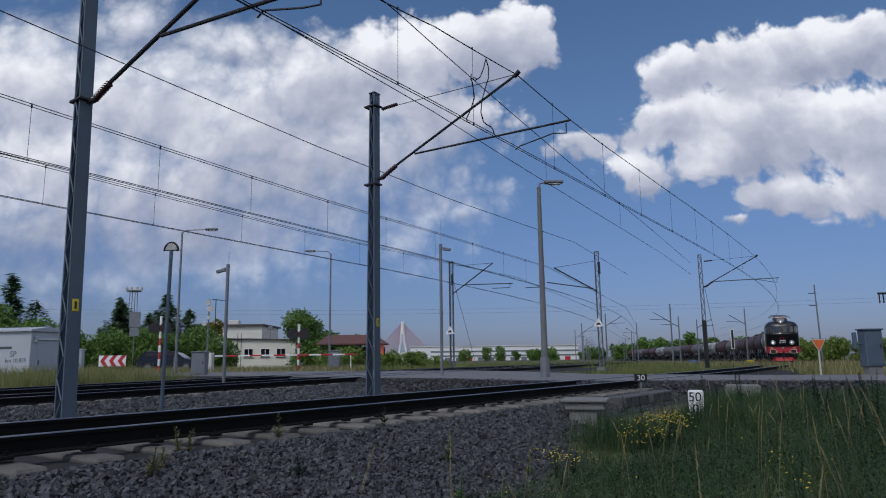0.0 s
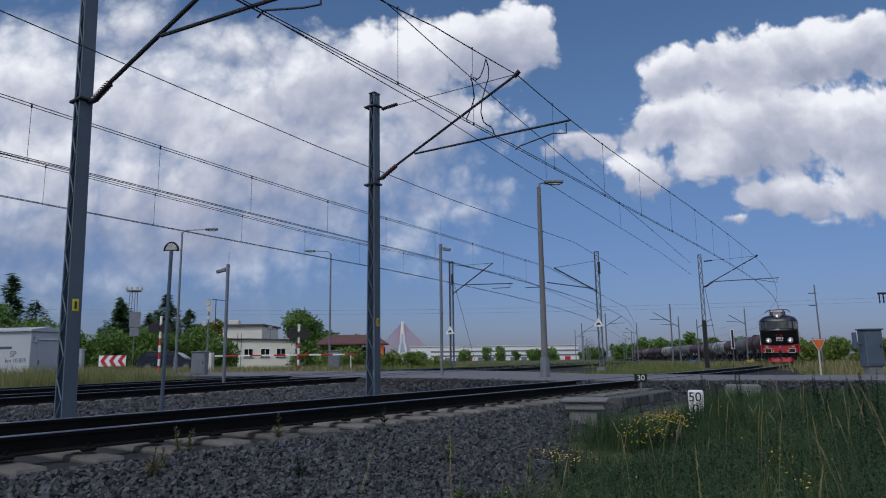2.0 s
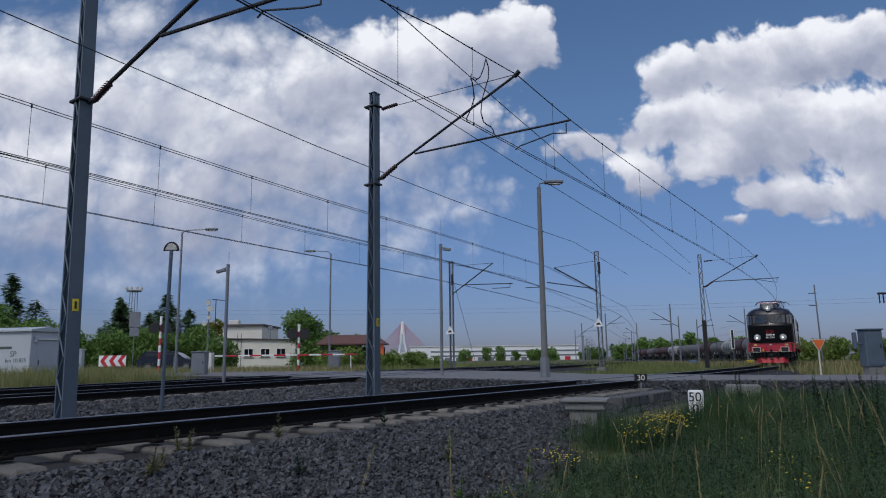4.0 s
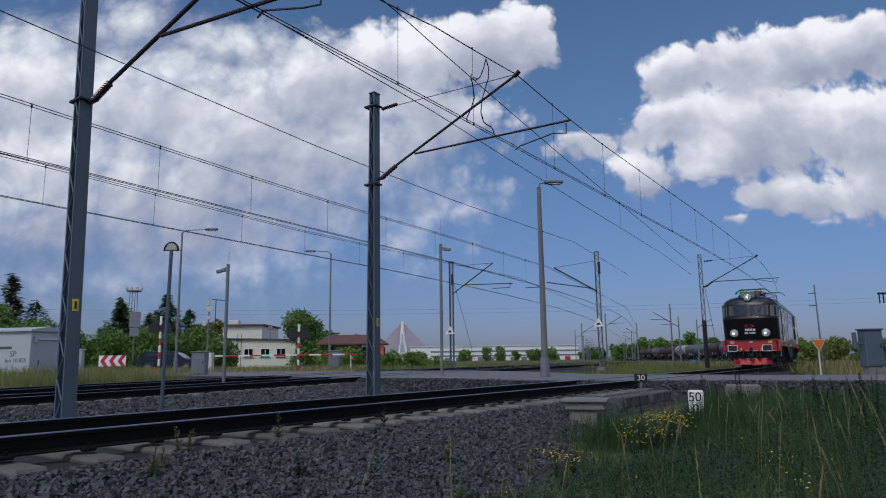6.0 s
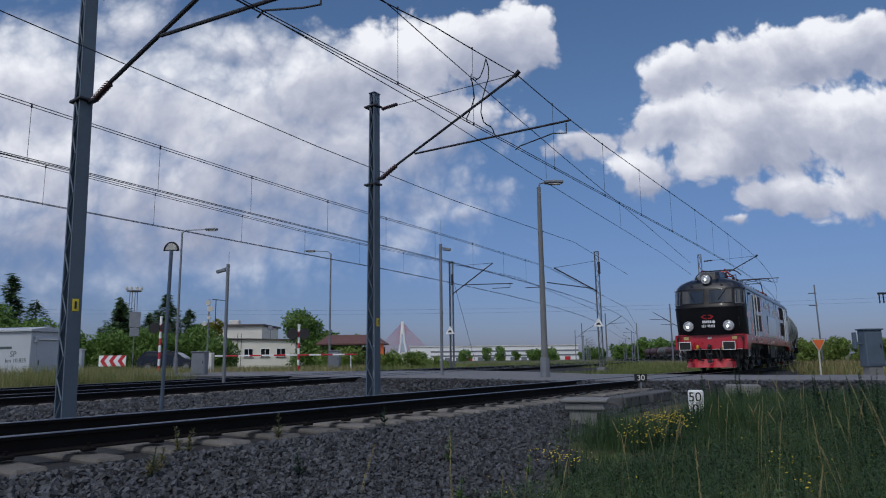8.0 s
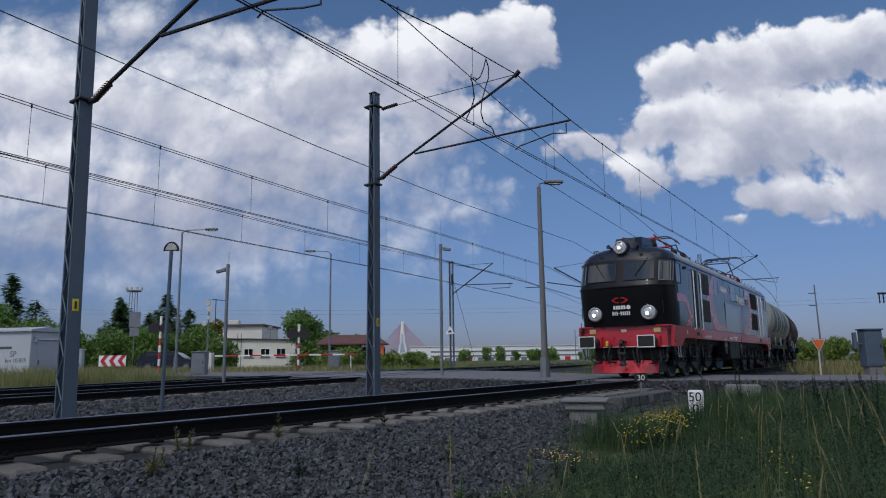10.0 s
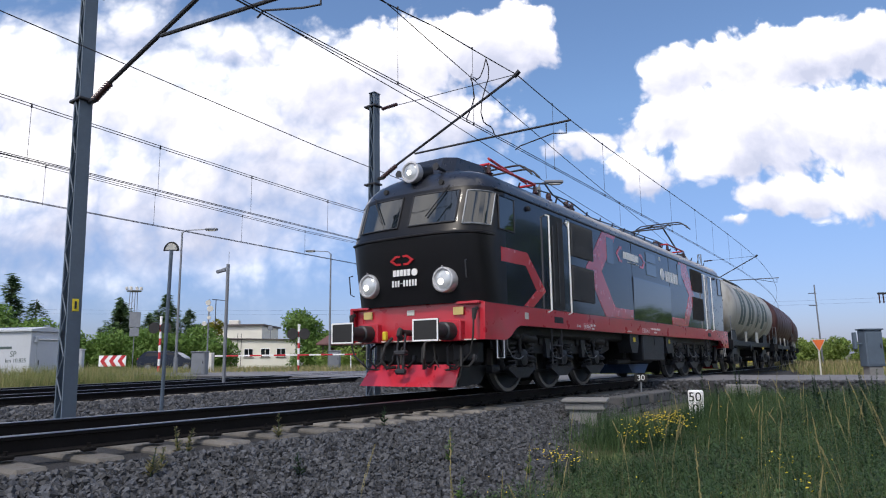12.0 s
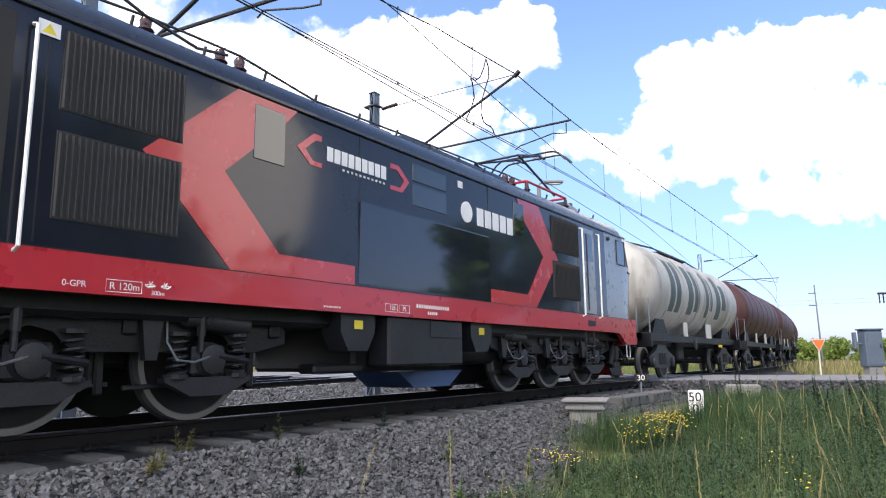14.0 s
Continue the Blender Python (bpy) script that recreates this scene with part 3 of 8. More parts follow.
# ---------------------------------------------------------------- level crossing
def build_road():
    # the road meets the near track square and runs on to both sides
    s = Shape()
    near_e = [(60, 1.0), (26, 10.5), (15, 15.4), (7.0, 19.0), (3.4, 19.5), (-0.1, 23.9), (-4.6, 26.8), (-7.6, 30.1), (-14, 33.5), (-30, 38), (-80, 48)]
    far_e = [(62, 12), (28, 18), (17.5, 20.5), (10.8, 23.2), (6.5, 27), (0.5, 35.0), (-3.4, 36.5), (-7, 38.5), (-12.5, 42), (-30, 48), (-80, 62)]

    def level(x, y):
        a, v = lateral(x, y)
        near = -0.02 - 0.0026 * min(max(a, 0), 40)
        a2 = x * T2.x + y * T2.y
        main = float(np.interp(a2, Z2A, Z2Z)) - 0.02
        f = min(1, max(0, (-v - 4) / 4))
        return near * (1 - f) + main * f - 0.0
    n = 6
    vs, fs = [], []
    m = 8
    for i in range(len(near_e) - 1):
        for k in range(m):
            f = k / m
            p0 = [near_e[i][c] * (1 - f) + near_e[i + 1][c] * f for c in (0, 1)]
            p1 = [far_e[i][c] * (1 - f) + far_e[i + 1][c] * f for c in (0, 1)]
            for j in range(n + 1):
                g = j / n
                x, y = p0[0] * (1 - g) + p1[0] * g, p0[1] * (1 - g) + p1[1] * g
                vs.append((x, y, level(x, y)))
    rows = (len(near_e) - 1) * m
    fs = [(i * (n + 1) + j, i * (n + 1) + j + 1, (i + 1) * (n + 1) + j + 1, (i + 1) * (n + 1) + j) for i in range(rows - 1) for j in range(n)]
    s.add(vs, fs)
    for side in (0, n):
        for i in range(rows - 1):
            p, q = vs[i * (n + 1) + side], vs[(i + 1) * (n + 1) + side]
            s.add([p, q, (q[0], q[1], q[2] - 0.6), (p[0], p[1], p[2] - 0.6)], [(0, 1, 2, 3)])
    # gravel shoulders that fall away from the road
    for name, edge, away in (("road_shoulder", near_e, (0.36, -0.93)), ("far_road_shoulder", far_e, (-0.3, 0.95))):
        sh, prof = Shape(), [(-0.3, -0.03), (0.25, -0.03), (1.2, -0.30), (2.6, -0.80)]
        pts = [(edge[i][0] * (1 - k / m) + edge[i + 1][0] * k / m, edge[i][1] * (1 - k / m) + edge[i + 1][1] * k / m) for i in range(len(edge) - 1) for k in range(m)]
        vs = [(x + away[0] * w, y + away[1] * w, level(x, y) + z + 0.02 * noise.noise((x * 2, y * 2, w))) for x, y in pts for w, z in prof]
        q = len(prof)
        sh.add(vs, [(i * q + k, i * q + k + 1, (i + 1) * q + k + 1, (i + 1) * q + k) for i in range(len(pts) - 1) for k in range(q - 1)])
        solid(name, sh, M["gravel"], "gravel shoulder along the road, near-black for the shade between stones", "road shoulder", kind="structure", angle=60)
    solid("road", s, M["asphalt"], "worn pale grey asphalt road over the level crossing", "road", kind="structure", angle=60)


build_ground()
build_tracks()
build_road()


# ---------------------------------------------------------------- the locomotive (x ahead, y to its left, z over the rail)
PLAN = [(0.0, 0.0), (0.015, 0.40), (0.05, 0.78), (0.12, 1.06), (0.25, 1.27), (0.45, 1.39), (0.75, 1.45)]
LEVELS = [(1.53, 8.93, 1.45), (1.80, 8.98, 1.45), (2.20, 9.06, 1.45), (2.62, 9.13, 1.45), (2.70, 9.14, 1.45), (2.76, 9.10, 1.45), (3.10, 8.99, 1.45), (3.50, 8.86, 1.445),
          (3.54, 8.84, 1.44), (3.66, 8.78, 1.40), (3.80, 8.68, 1.28), (3.92, 8.52, 1.06), (4.01, 8.30, 0.78), (4.07, 8.05, 0.45), (4.10, 7.8, 0.12)]


def nose(s, z):
    """A point on the cab shell: s from 0 (middle) to 6 (side), by height."""
    zs = [q[0] for q in LEVELS]
    f, w = float(np.interp(z, zs, [q[1] for q in LEVELS])), float(np.interp(z, zs, [q[2] for q in LEVELS]))
    e = abs(s)
    back, v = float(np.interp(e, range(7), [q[0] for q in PLAN])), float(np.interp(e, range(7), [q[1] for q in PLAN]))
    return Vector((f - back, math.copysign(v * w / 1.45, s), z))


def shell_patch(s0, s1, z0, z1, lift, n=8, m=6):
    """A curved pane on the cab shell, lifted off it by a few millimetres, with a rim."""
    sh = Shape()
    grid = {}
    mid = nose((s0 + s1) / 2, (z0 + z1) / 2)
    for back in (0, 1):
        for i in range(n + 1):
            for j in range(m + 1):
                s, z = s0 + (s1 - s0) * i / n, z0 + (z1 - z0) * j / m
                e = 0.12
                a, b = nose(s + e, z) - nose(s - e, z), nose(s, z + 0.03) - nose(s, z - 0.03)
                nn = a.cross(b).normalized()
                if nn.x < -0.2 or nn.dot(Vector((0.6, mid.y, 0))) < 0:
                    nn = -nn
                grid[i, j, back] = len(sh.v)
                sh.v.append(tuple(nose(s, z) + nn * (lift if not back else -0.02)))
    for i in range(n):
        for j in range(m):
            sh.f.append((grid[i, j, 0], grid[i + 1, j, 0], grid[i + 1, j + 1, 0], grid[i, j + 1, 0]))
            sh.m.append(0)
    edge = [(i, 0) for i in range(n)] + [(n, j) for j in range(m)] + [(i, m) for i in range(n, 0, -1)] + [(0, j) for j in range(m, 0, -1)]
    for k in range(len(edge)):
        p, q = edge[k], edge[(k + 1) % len(edge)]
        sh.f.append((grid[(*p, 0)], grid[(*q, 0)], grid[(*q, 1)], grid[(*p, 1)]))
        sh.m.append(0)
    rim = [Vector(sh.v[grid[(*p, 0)]]) for p in edge]
    return sh, rim + [rim[0], rim[1]]


def body_shell():
    sh = Shape()
    mids = [8.0, 6.95, 4.0, 0.0, -4.0, -6.95, -8.0]
    rings = []
    for z, f, w in LEVELS:
        ring = []
        right = [(f - b, v * w / 1.45) for b, v in PLAN]
        left_side = right + [(u, w) for u in mids]
        rear = [(-(f - b), v * w / 1.45) for b, v in PLAN][::-1]
        half = left_side + rear
        ring = half + [(u, -v) for u, v in half[::-1] if v > 1e-6]
        rings.append([(u, v, z) for u, v in ring])
    n = len(rings[0])
    for r in rings:
        sh.v += r
    for i in range(len(rings) - 1):
        for k in range(n):
            q = (i * n + k, i * n + (k + 1) % n, (i + 1) * n + (k + 1) % n, (i + 1) * n + k)
            cu = sum(sh.v[j][0] for j in q) / 4
            cz = sum(sh.v[j][2] for j in q) / 4
            sh.f.append(q)
            sh.m.append(3 if cz > 3.53 else 1 if cu > 8.05 else 2 if cu < -6.95 else 0)
    sh.f.append(tuple((len(rings) - 1) * n + k for k in range(n)))
    sh.m.append(3)
    sh.f.append(tuple(range(n))[::-1])
    sh.m.append(0)
    return sh


def bars(shape, u0, u1, z0, z1, v, n, gap=0.35, sign=1):
    """A row of n plain upright bars in place of characters."""
    w = (u1 - u0) / n
    for k in range(n):
        a = u0 + w * k + w * gap / 2
        shape.box(a, v, z0, a + w * (1 - gap), v + 0.003 * sign, z1, 0.0005)
    return shape


def lettering(name, text, m, size, mat, parent):
    c = bpy.data.curves.new(name, "FONT")
    c.body, c.size, c.extrude, c.align_x, c.align_y = text, size, 0.0015, "CENTER", "CENTER"
    tmp = bpy.data.objects.new("tmp", c)
    scene.collection.objects.link(tmp)
    me = bpy.data.meshes.new_from_object(tmp)
    bpy.data.objects.remove(tmp)
    me.materials.clear()
    me.materials.append(mat)
    ob = new(name, me)
    ob.parent, ob.matrix_local = parent, m
    return ob


def spring(shape, x, y, z0, z1, r=0.09, turns=5, wire=0.018):
    pts = [(x + r * math.cos(g), y + r * math.sin(g), z0 + (z1 - z0) * k / (turns * 10)) for k in range(turns * 10 + 1) for g in [2 * math.pi * k / 10]]
    shape.tube(pts, wire, 5)


def wheelset(parent, x, r=0.625, v=0.75, first_label=""):
    ax = new("wheelset", None)
    s = Shape()
    s.tube([(0, -0.95, 0), (0, 0.95, 0)], 0.09, 10)
    ax.parent = parent
    ax.matrix_local = Matrix.Translation((x, 0, r))
    part("axle", s, M["under"], ax)
    for e in (-1, 1):
        w = Shape()
        prof = [(v - 0.075, 0.10), (v - 0.075, r + 0.028), (v - 0.045, r + 0.026), (v - 0.03, r), (v + 0.065, r - 0.004), (v + 0.068, r - 0.062), (v + 0.045, r - 0.068), (v + 0.02, r - 0.10), (v, 0.2), (v + 0.03, 0.17), (v + 0.03, 0.08)]
        w.lathe([(d, q) for d, q in prof], (0, 0, 0), (0, e, 0), 40)
        n = 40
        for k in range(len(w.f)):
            w.m[k] = 1 if n * 3 <= k < n * 6 else 0
        part("wheel", w, [M["wheel"], M["tyre"]], ax)
    return ax


def bogie(parent, xs, sign):
    """Underframe of one three-axle bogie, each piece a part of its own."""
    b = new("bogie", None)
    b.parent = parent
    lo, hi = min(xs) - 1.05, max(xs) + 1.05
    for e in (-1, 1):
        # side frame with arches over the axle boxes
        top, bot = 1.08, 0.70
        poly = [(lo, 0.95), (lo + 0.2, top)]
        poly += [(hi - 0.2, top), (hi, 0.95), (hi, 0.80)]
        for x in sorted(xs, reverse=True):
            poly += [(x + 0.62, bot), (x + 0.38, bot)]
            poly += [(x + 0.30 * math.cos(g), 0.70 + 0.22 * math.sin(g)) for g in (0.3, 0.9, 1.57, 2.24, 2.84)]
            poly += [(x - 0.38, bot), (x - 0.62, bot)]
        poly += [(lo, 0.80)]
        part("side_frame", Shape().prism(poly, "y", e * 0.98, e * 1.06), M["under"], b)
        for x in xs:
            s = Shape()
            s.lathe([(0.90, 0.18), (1.10, 0.18), (1.14, 0.15), (1.17, 0.15), (1.19, 0.09)], (x, 0, 0.625), (0, e, 0), 18)
            s.box(x - 0.2, e * 0.95, 0.46, x + 0.2, e * 1.10, 0.78, 0.03)
            part("axle_box", s, M["under_light"], b)
            for q in (-1, 1):
                s = Shape()
                spring(s, x + q * 0.36, e * 1.06, 0.48, 0.86)
                s.tube([(x + q * 0.36, e * 1.06, 0.44), (x + q * 0.36, e * 1.06, 0.48)], 0.12, 10)
                s.tube([(x + q * 0.36, e * 1.06, 0.86), (x + q * 0.36, e * 1.06, 0.90)], 0.12, 10)
                part("coil_spring", s, M["under_light"], b)
            part("spring_plank", Shape().prism([(x - 0.52, 0.45), (x - 0.52, 0.41), (x - 0.22, 0.26), (x + 0.22, 0.26), (x + 0.52, 0.41), (x + 0.52, 0.45)], "y", e * 1.0, e * 1.12), M["under_light"], b)
            part("brake_hanger", Shape().box(x - 0.75, e * 0.80, 0.30, x - 0.66, e * 0.90, 0.95, 0.02).box(x - 0.72, e * 0.68, 0.38, x - 0.60, e * 0.86, 0.72, 0.02), M["under"], b)
            g = Shape()
            g.tube([(x + 0.05, e * 1.18, 0.66), (x + 0.25, e * 1.20, 0.60), (x + 0.42, e * 1.16, 0.62), (x + 0.5, e * 1.10, 0.80), (x + 0.5, e * 1.08, 1.0)], 0.012, 5)
            part("sanding_pipe", g, M["galv"], b)
        for x in xs:
            part("vertical_damper", Shape().tube([(x + 0.16, e * 1.16, 1.06), (x + 0.16, e * 1.16, 0.86)], 0.045, 8).tube([(x + 0.16, e * 1.16, 0.86), (x + 0.16, e * 1.16, 0.70)], 0.03, 8), M["under_light"], b)
            part("guide_link", Shape().tube([(x - 0.45, e * 1.14, 0.60), (x - 0.05, e * 1.16, 0.66)], 0.04, 8), M["under"], b)
            part("brake_rod", Shape().tube([(x - 0.8, e * 0.86, 0.40), (x + 0.8, e * 0.86, 0.36)], 0.025, 6), M["under_light"], b)
            part("wheel_guard", Shape().box(x - 0.95, e * 0.70, 0.86, x - 0.80, e * 1.10, 1.10, 0.02), M["under"], b)
            part("frame_bracket", Shape().prism([(x + 0.55, 1.08), (x + 0.80, 1.08), (x + 0.74, 0.62), (x + 0.62, 0.62)], "y", e * 1.05, e * 1.13), M["under_light"], b)
            part("frame_cable", Shape().tube([(x - 0.7, e * 1.10, 1.12), (x - 0.4, e * 1.13, 1.0), (x, e * 1.14, 1.02), (x + 0.3, e * 1.13, 0.96), (x + 0.6, e * 1.10, 1.12)], 0.016, 6), M["rubber"], b)
        for x in (xs[0] - 0.2 * sign, xs[2] - 0.2 * sign):
            part("brake_cylinder", Shape().lathe([(0, 0.06), (0.02, 0.10), (0.55, 0.10), (0.57, 0.075), (0.78, 0.07), (0.8, 0.03)], (x - 0.25, e * 1.12, 0.98), (1, 0, 0.06), 14), M["under_light"], b)
        # damper at the end of the frame
        x = hi + 0.02 if sign > 0 else lo - 0.02
        part("damper", Shape().tube([(x, e * 1.15, 0.95), (x - sign * 0.25, e * 1.15, 0.45)], 0.06, 8).box(x - 0.12, e * 1.02, 0.36, x + 0.12, e * 1.2, 0.5, 0.03), M["under"], b)
    part("cross_beam", Shape().box(lo + 0.3, -0.6, 0.55, hi - 0.3, 0.6, 1.0, 0.05), M["under"], b)
    part("motor_casing", Shape().tube([(xs[0] - 0.85, 0, 0.55), (xs[2] + 0.85, 0, 0.55)], 0.42, 12), M["under"], b)
    return b


def pantograph(parent, base_u, up, mat):
    """A folding current collector: half-raised or folded; base frame, lower and upper arms, head with horns."""
    p = new("pantograph", None)
    p.parent = parent
    f = Shape()
    for e in (-1, 1):
        f.tube([(base_u - 1.0, e * 0.55, 4.42), (base_u + 1.0, e * 0.55, 4.42)], 0.03, 8)
    for q in (-1, 1):
        f.tube([(base_u + q, -0.55, 4.42), (base_u + q, 0.55, 4.42)], 0.03, 8)
    part("base_frame", f, M["stripe_red"], p)
    for q in (-1, 1):
        for e in (-1, 1):
            s = Shape()
            s.lathe([(0.0, 0.05), (0.02, 0.09), (0.05, 0.05), (0.08, 0.09), (0.11, 0.05), (0.14, 0.09), (0.17, 0.05), (0.20, 0.09), (0.23, 0.05), (0.36, 0.04)], (base_u + q, e * 0.55, 4.02), (0, 0, 1), 12)
            part("insulator", s, M["insul"], p)
    if up:
        knee, head = (base_u + 1.35, 4.92), (base_u - 0.30, 5.36)
        for e in (-1, 1):
            part("lower_arm", Shape().tube([(base_u - 0.7, e * 0.40, 4.45), (knee[0], e * 0.55, knee[1])], 0.028, 7), mat, p)
            part("upper_arm", Shape().tube([(knee[0], e * 0.55, knee[1]), (head[0], e * 0.28, head[1])], 0.022, 7), mat, p)
            part("brace", Shape().tube([(knee[0] - 0.4, e * 0.48, 5.03), (head[0] + 0.3, -e * 0.32, 5.27)], 0.012, 6), mat, p)
        part("knee_tube", Shape().tube([(knee[0], -0.55, knee[1]), (knee[0], 0.55, knee[1])], 0.025, 7), mat, p)
        hx, hz = head
    else:
        hx, hz = base_u - 0.2, 4.62
        for e in (-1, 1):
            part("lower_arm", Shape().tube([(base_u - 0.9, e * 0.40, 4.45), (base_u + 0.95, e * 0.52, 4.55)], 0.028, 7), M["stripe_red"], p)
            part("upper_arm", Shape().tube([(base_u + 0.95, e * 0.52, 4.55), (hx, e * 0.28, hz)], 0.022, 7), mat, p)
    for q in (-0.18, 0.18):
        pts = [(hx + q, v, hz - (0.0 if abs(v) < 0.62 else (abs(v) - 0.62) ** 2 * 1.9)) for v in np.linspace(-0.98, 0.98, 15)]
        part("collector_head", Shape().tube(pts, 0.022, 7), mat, p)
    part("head_link", Shape().box(hx - 0.2, -0.3, hz - 0.06, hx + 0.2, -0.26, hz - 0.02).box(hx - 0.2, 0.26, hz - 0.06, hx + 0.2, 0.3, hz - 0.02), mat, p)
    return p


def build_loco():
    t = thing("locomotive", Matrix.Identity(4), "glossy black, graphite and red electric freight locomotive with lit headlights", "locomotive")
    part("body", body_shell(), [M["grey_paint"], M["black_paint"], M["light_paint"], M["roof_paint"]], t, angle=40)
    # gutter along the roof edge, brow under the windscreens
    for e in (-1, 1):
        part("gutter", Shape().box(-8.3, e * 1.435, 3.50, 8.3, e * 1.475, 3.545, 0.008), M["roof_paint"], t)
        # red frame with skirts at the ends
        poly = [(8.78, 1.525), (8.78, 0.92), (8.10, 0.92), (7.95, 0.97), (7.72, 1.13), (7.55, 1.18), (-7.55, 1.18), (-7.72, 1.13), (-7.95, 0.97), (-8.10, 0.92), (-8.78, 0.92), (-8.78, 1.525)]
        part("side_sill", Shape().prism(poly, "y", e * 1.36, e * 1.462), M["red_paint"], t, "bright red side sill")
    for d in (1, -1):
        X = lambda u: d * u
        rows = [nose(s * d, 2.69) for s in np.linspace(-6, 6, 25)]
        part("brow", Shape().tube([(X(p.x + 0.015), p.y * d, p.z) for p in rows], 0.022, 6), M["black_paint"], t)
        bb = Shape()
        bb.prism([(1.46, 0), (1.40, 0.30), (1.0, 0.40), (0, 0.42), (-1.0, 0.40), (-1.40, 0.30), (-1.46, 0)], "z", 0.92, 1.53)
        bb.v = [(X(8.40 + y_), x_ * d, z_) for x_, y_, z_ in bb.v]
        part("buffer_beam", bb, M["red_paint"], t, "red buffer beam")
        part("lip", Shape().box(X(8.62), -0.62, 1.53, X(8.86), 0.66, 1.56).box(X(8.7), -1.40, 1.50, X(8.86), -0.95, 1.545).box(X(8.7), 0.95, 1.50, X(8.86), 1.40, 1.545), M["red_paint"], t)
        for e in (-1, 1):
            # buffer with box base, sleeve and framed rectangular head
            s = Shape().box(X(8.7), e * 0.875 - 0.2, 0.90, X(8.93), e * 0.875 + 0.2, 1.24, 0.02)
            base = part("buffer_base", s, M["red_paint"], t)
            b = part("buffer", Shape().lathe([(0, 0.15), (0.22, 0.15), (0.24, 0.12), (0.66, 0.12), (0.68, 0.16)], (X(8.92), e * 0.875, 1.06), (d, 0, 0), 20), M["dark_steel"], t)
            part("buffer_head", Shape().box(X(9.585), e * 0.875 - 0.25, 0.885, X(9.62), e * 0.875 + 0.25, 1.235, 0.03), M["rubber"], b, "black rectangular buffer head")
            fr = Shape()
            for z0, z1, y0, y1 in ((0.885, 0.91, -0.25, 0.25), (1.21, 1.235, -0.25, 0.25), (0.91, 1.21, -0.25, -0.222), (0.91, 1.21, 0.222, 0.25)):
                fr.box(X(9.618), e * 0.875 + y0, z0, X(9.626), e * 0.875 + y1, z1, 0.003)
            part("white_rim", fr, M["white"], b, "white painted rim")
            # round headlights
            p = nose(2.12 * e, 1.91)
            s = Shape().lathe([(-0.08, 0.215), (0.085, 0.215), (0.10, 0.205), (0.105, 0.185), (0.085, 0.175), (0.07, 0.17)], (X(p.x), p.y * d, p.z), (d, 0, 0), 32)
            h = part("headlight", s, M["chrome"], t, "large round headlight in a bright metal ring")
            part("lens", Shape().lathe([(0.06, 0.172), (0.085, 0.15), (0.10, 0.10), (0.105, 0.02)], (X(p.x), p.y * d, p.z), (d, 0, 0), 28), M["lens"], h)
            part("bulb", Shape().lathe([(0.10, 0.055), (0.112, 0.05), (0.116, 0.01)], (X(p.x), p.y * d - 0.03 * d, p.z - 0.03), (d, 0, 0), 16), M["lamp"], h)
            part("rim_bolt", Shape().box(X(p.x + 0.09), (p.y - 0.01) * d, p.z + 0.2, X(p.x + 0.12), (p.y + 0.01) * d, p.z + 0.235, 0.003), M["chrome"], h)
            # yellow plates, foot steps
            part("yellow_plate", Shape().box(X(8.815), (e * 0.98 - 0.10) * d, 1.33, X(8.84), (e * 0.98 + 0.10) * d, 1.46, 0.004), M["pale_yellow"], t, "small faded yellow plate")
            part("footstep", Shape().tube([(X(8.35), e * 1.43, 0.92), (X(8.35), e * 1.43, 0.62), (X(8.12), e * 1.43, 0.62), (X(8.12), e * 1.43, 0.92)], 0.012, 6), M["white"], t)
            # windscreens
            pane, rim = shell_patch(e * 0.30, e * 2.85, 2.88, 3.46, 0.012)
            for sh_ in (pane,):
                sh_.v = [(d * x, y * d, z) for x, y, z in sh_.v]
            rim = [(d * q.x, q.y * d, q.z) for q in rim]
            w = part("windscreen", pane, M["glass"], t, "reflecting cab windscreen")
            part("window_rim", Shape().tube(rim, 0.014, 6, cap=False), M["dark_steel"], w, "dark window rim")
            wp = [nose(e * 2.2, 3.56), nose(e * 1.9, 3.40), nose(e * 1.2, 3.02)]
            part("wiper", Shape().tube([(d * (q.x + 0.05), q.y * d, q.z) for q in wp], 0.012, 5), M["rubber"], w)
            pane, rim = shell_patch(e * 3.35, e * 5.5, 2.84, 3.44, 0.010)
            pane.v = [(d * x, y * d, z) for x, y, z in pane.v]
            rim = [(d * q.x, q.y * d, q.z) for q in rim]
            w = part("corner_window", pane, M["glass"], t, "curved corner window")
            part("window_rim", Shape().tube(rim, 0.016, 6, cap=False), M["galv"], w)
            # cab side window
            w = part("side_window", Shape().box(X(7.72), e * 1.44, 2.83, X(8.22), e * 1.458, 3.40, 0.012), M["glass"], t)
            part("window_rim", Shape().tube([(X(7.70), e * 1.458, 2.82), (X(7.70), e * 1.458, 3.41), (X(8.24), e * 1.458, 3.41), (X(8.24), e * 1.458, 2.82), (X(7.70), e * 1.458, 2.82)], 0.014, 6), M["dark_steel"], w)
            part("side_lamp", Shape().lathe([(0, 0.05), (0.05, 0.05), (0.07, 0.02)], (X(7.15), e * 1.44, 3.36), (0, e, 0), 12), M["dark_steel"], t)
            # cab doors and handrails; a flat black panel stands for the front doorway's shade
            dr = part("cab_door", Shape().box(X(5.62), e * 1.43, 1.55, X(6.32), e * 1.452, 3.42, 0.01), M["rubber"] if d > 0 else M["light_paint"], t, "black panel for the shade inside the open cab doorway" if d > 0 else "grey cab door")
            part("door_post", Shape().box(X(5.86), e * 1.45, 1.62, X(5.90), e * 1.47, 3.3, 0.006), M["dark_steel"], dr)
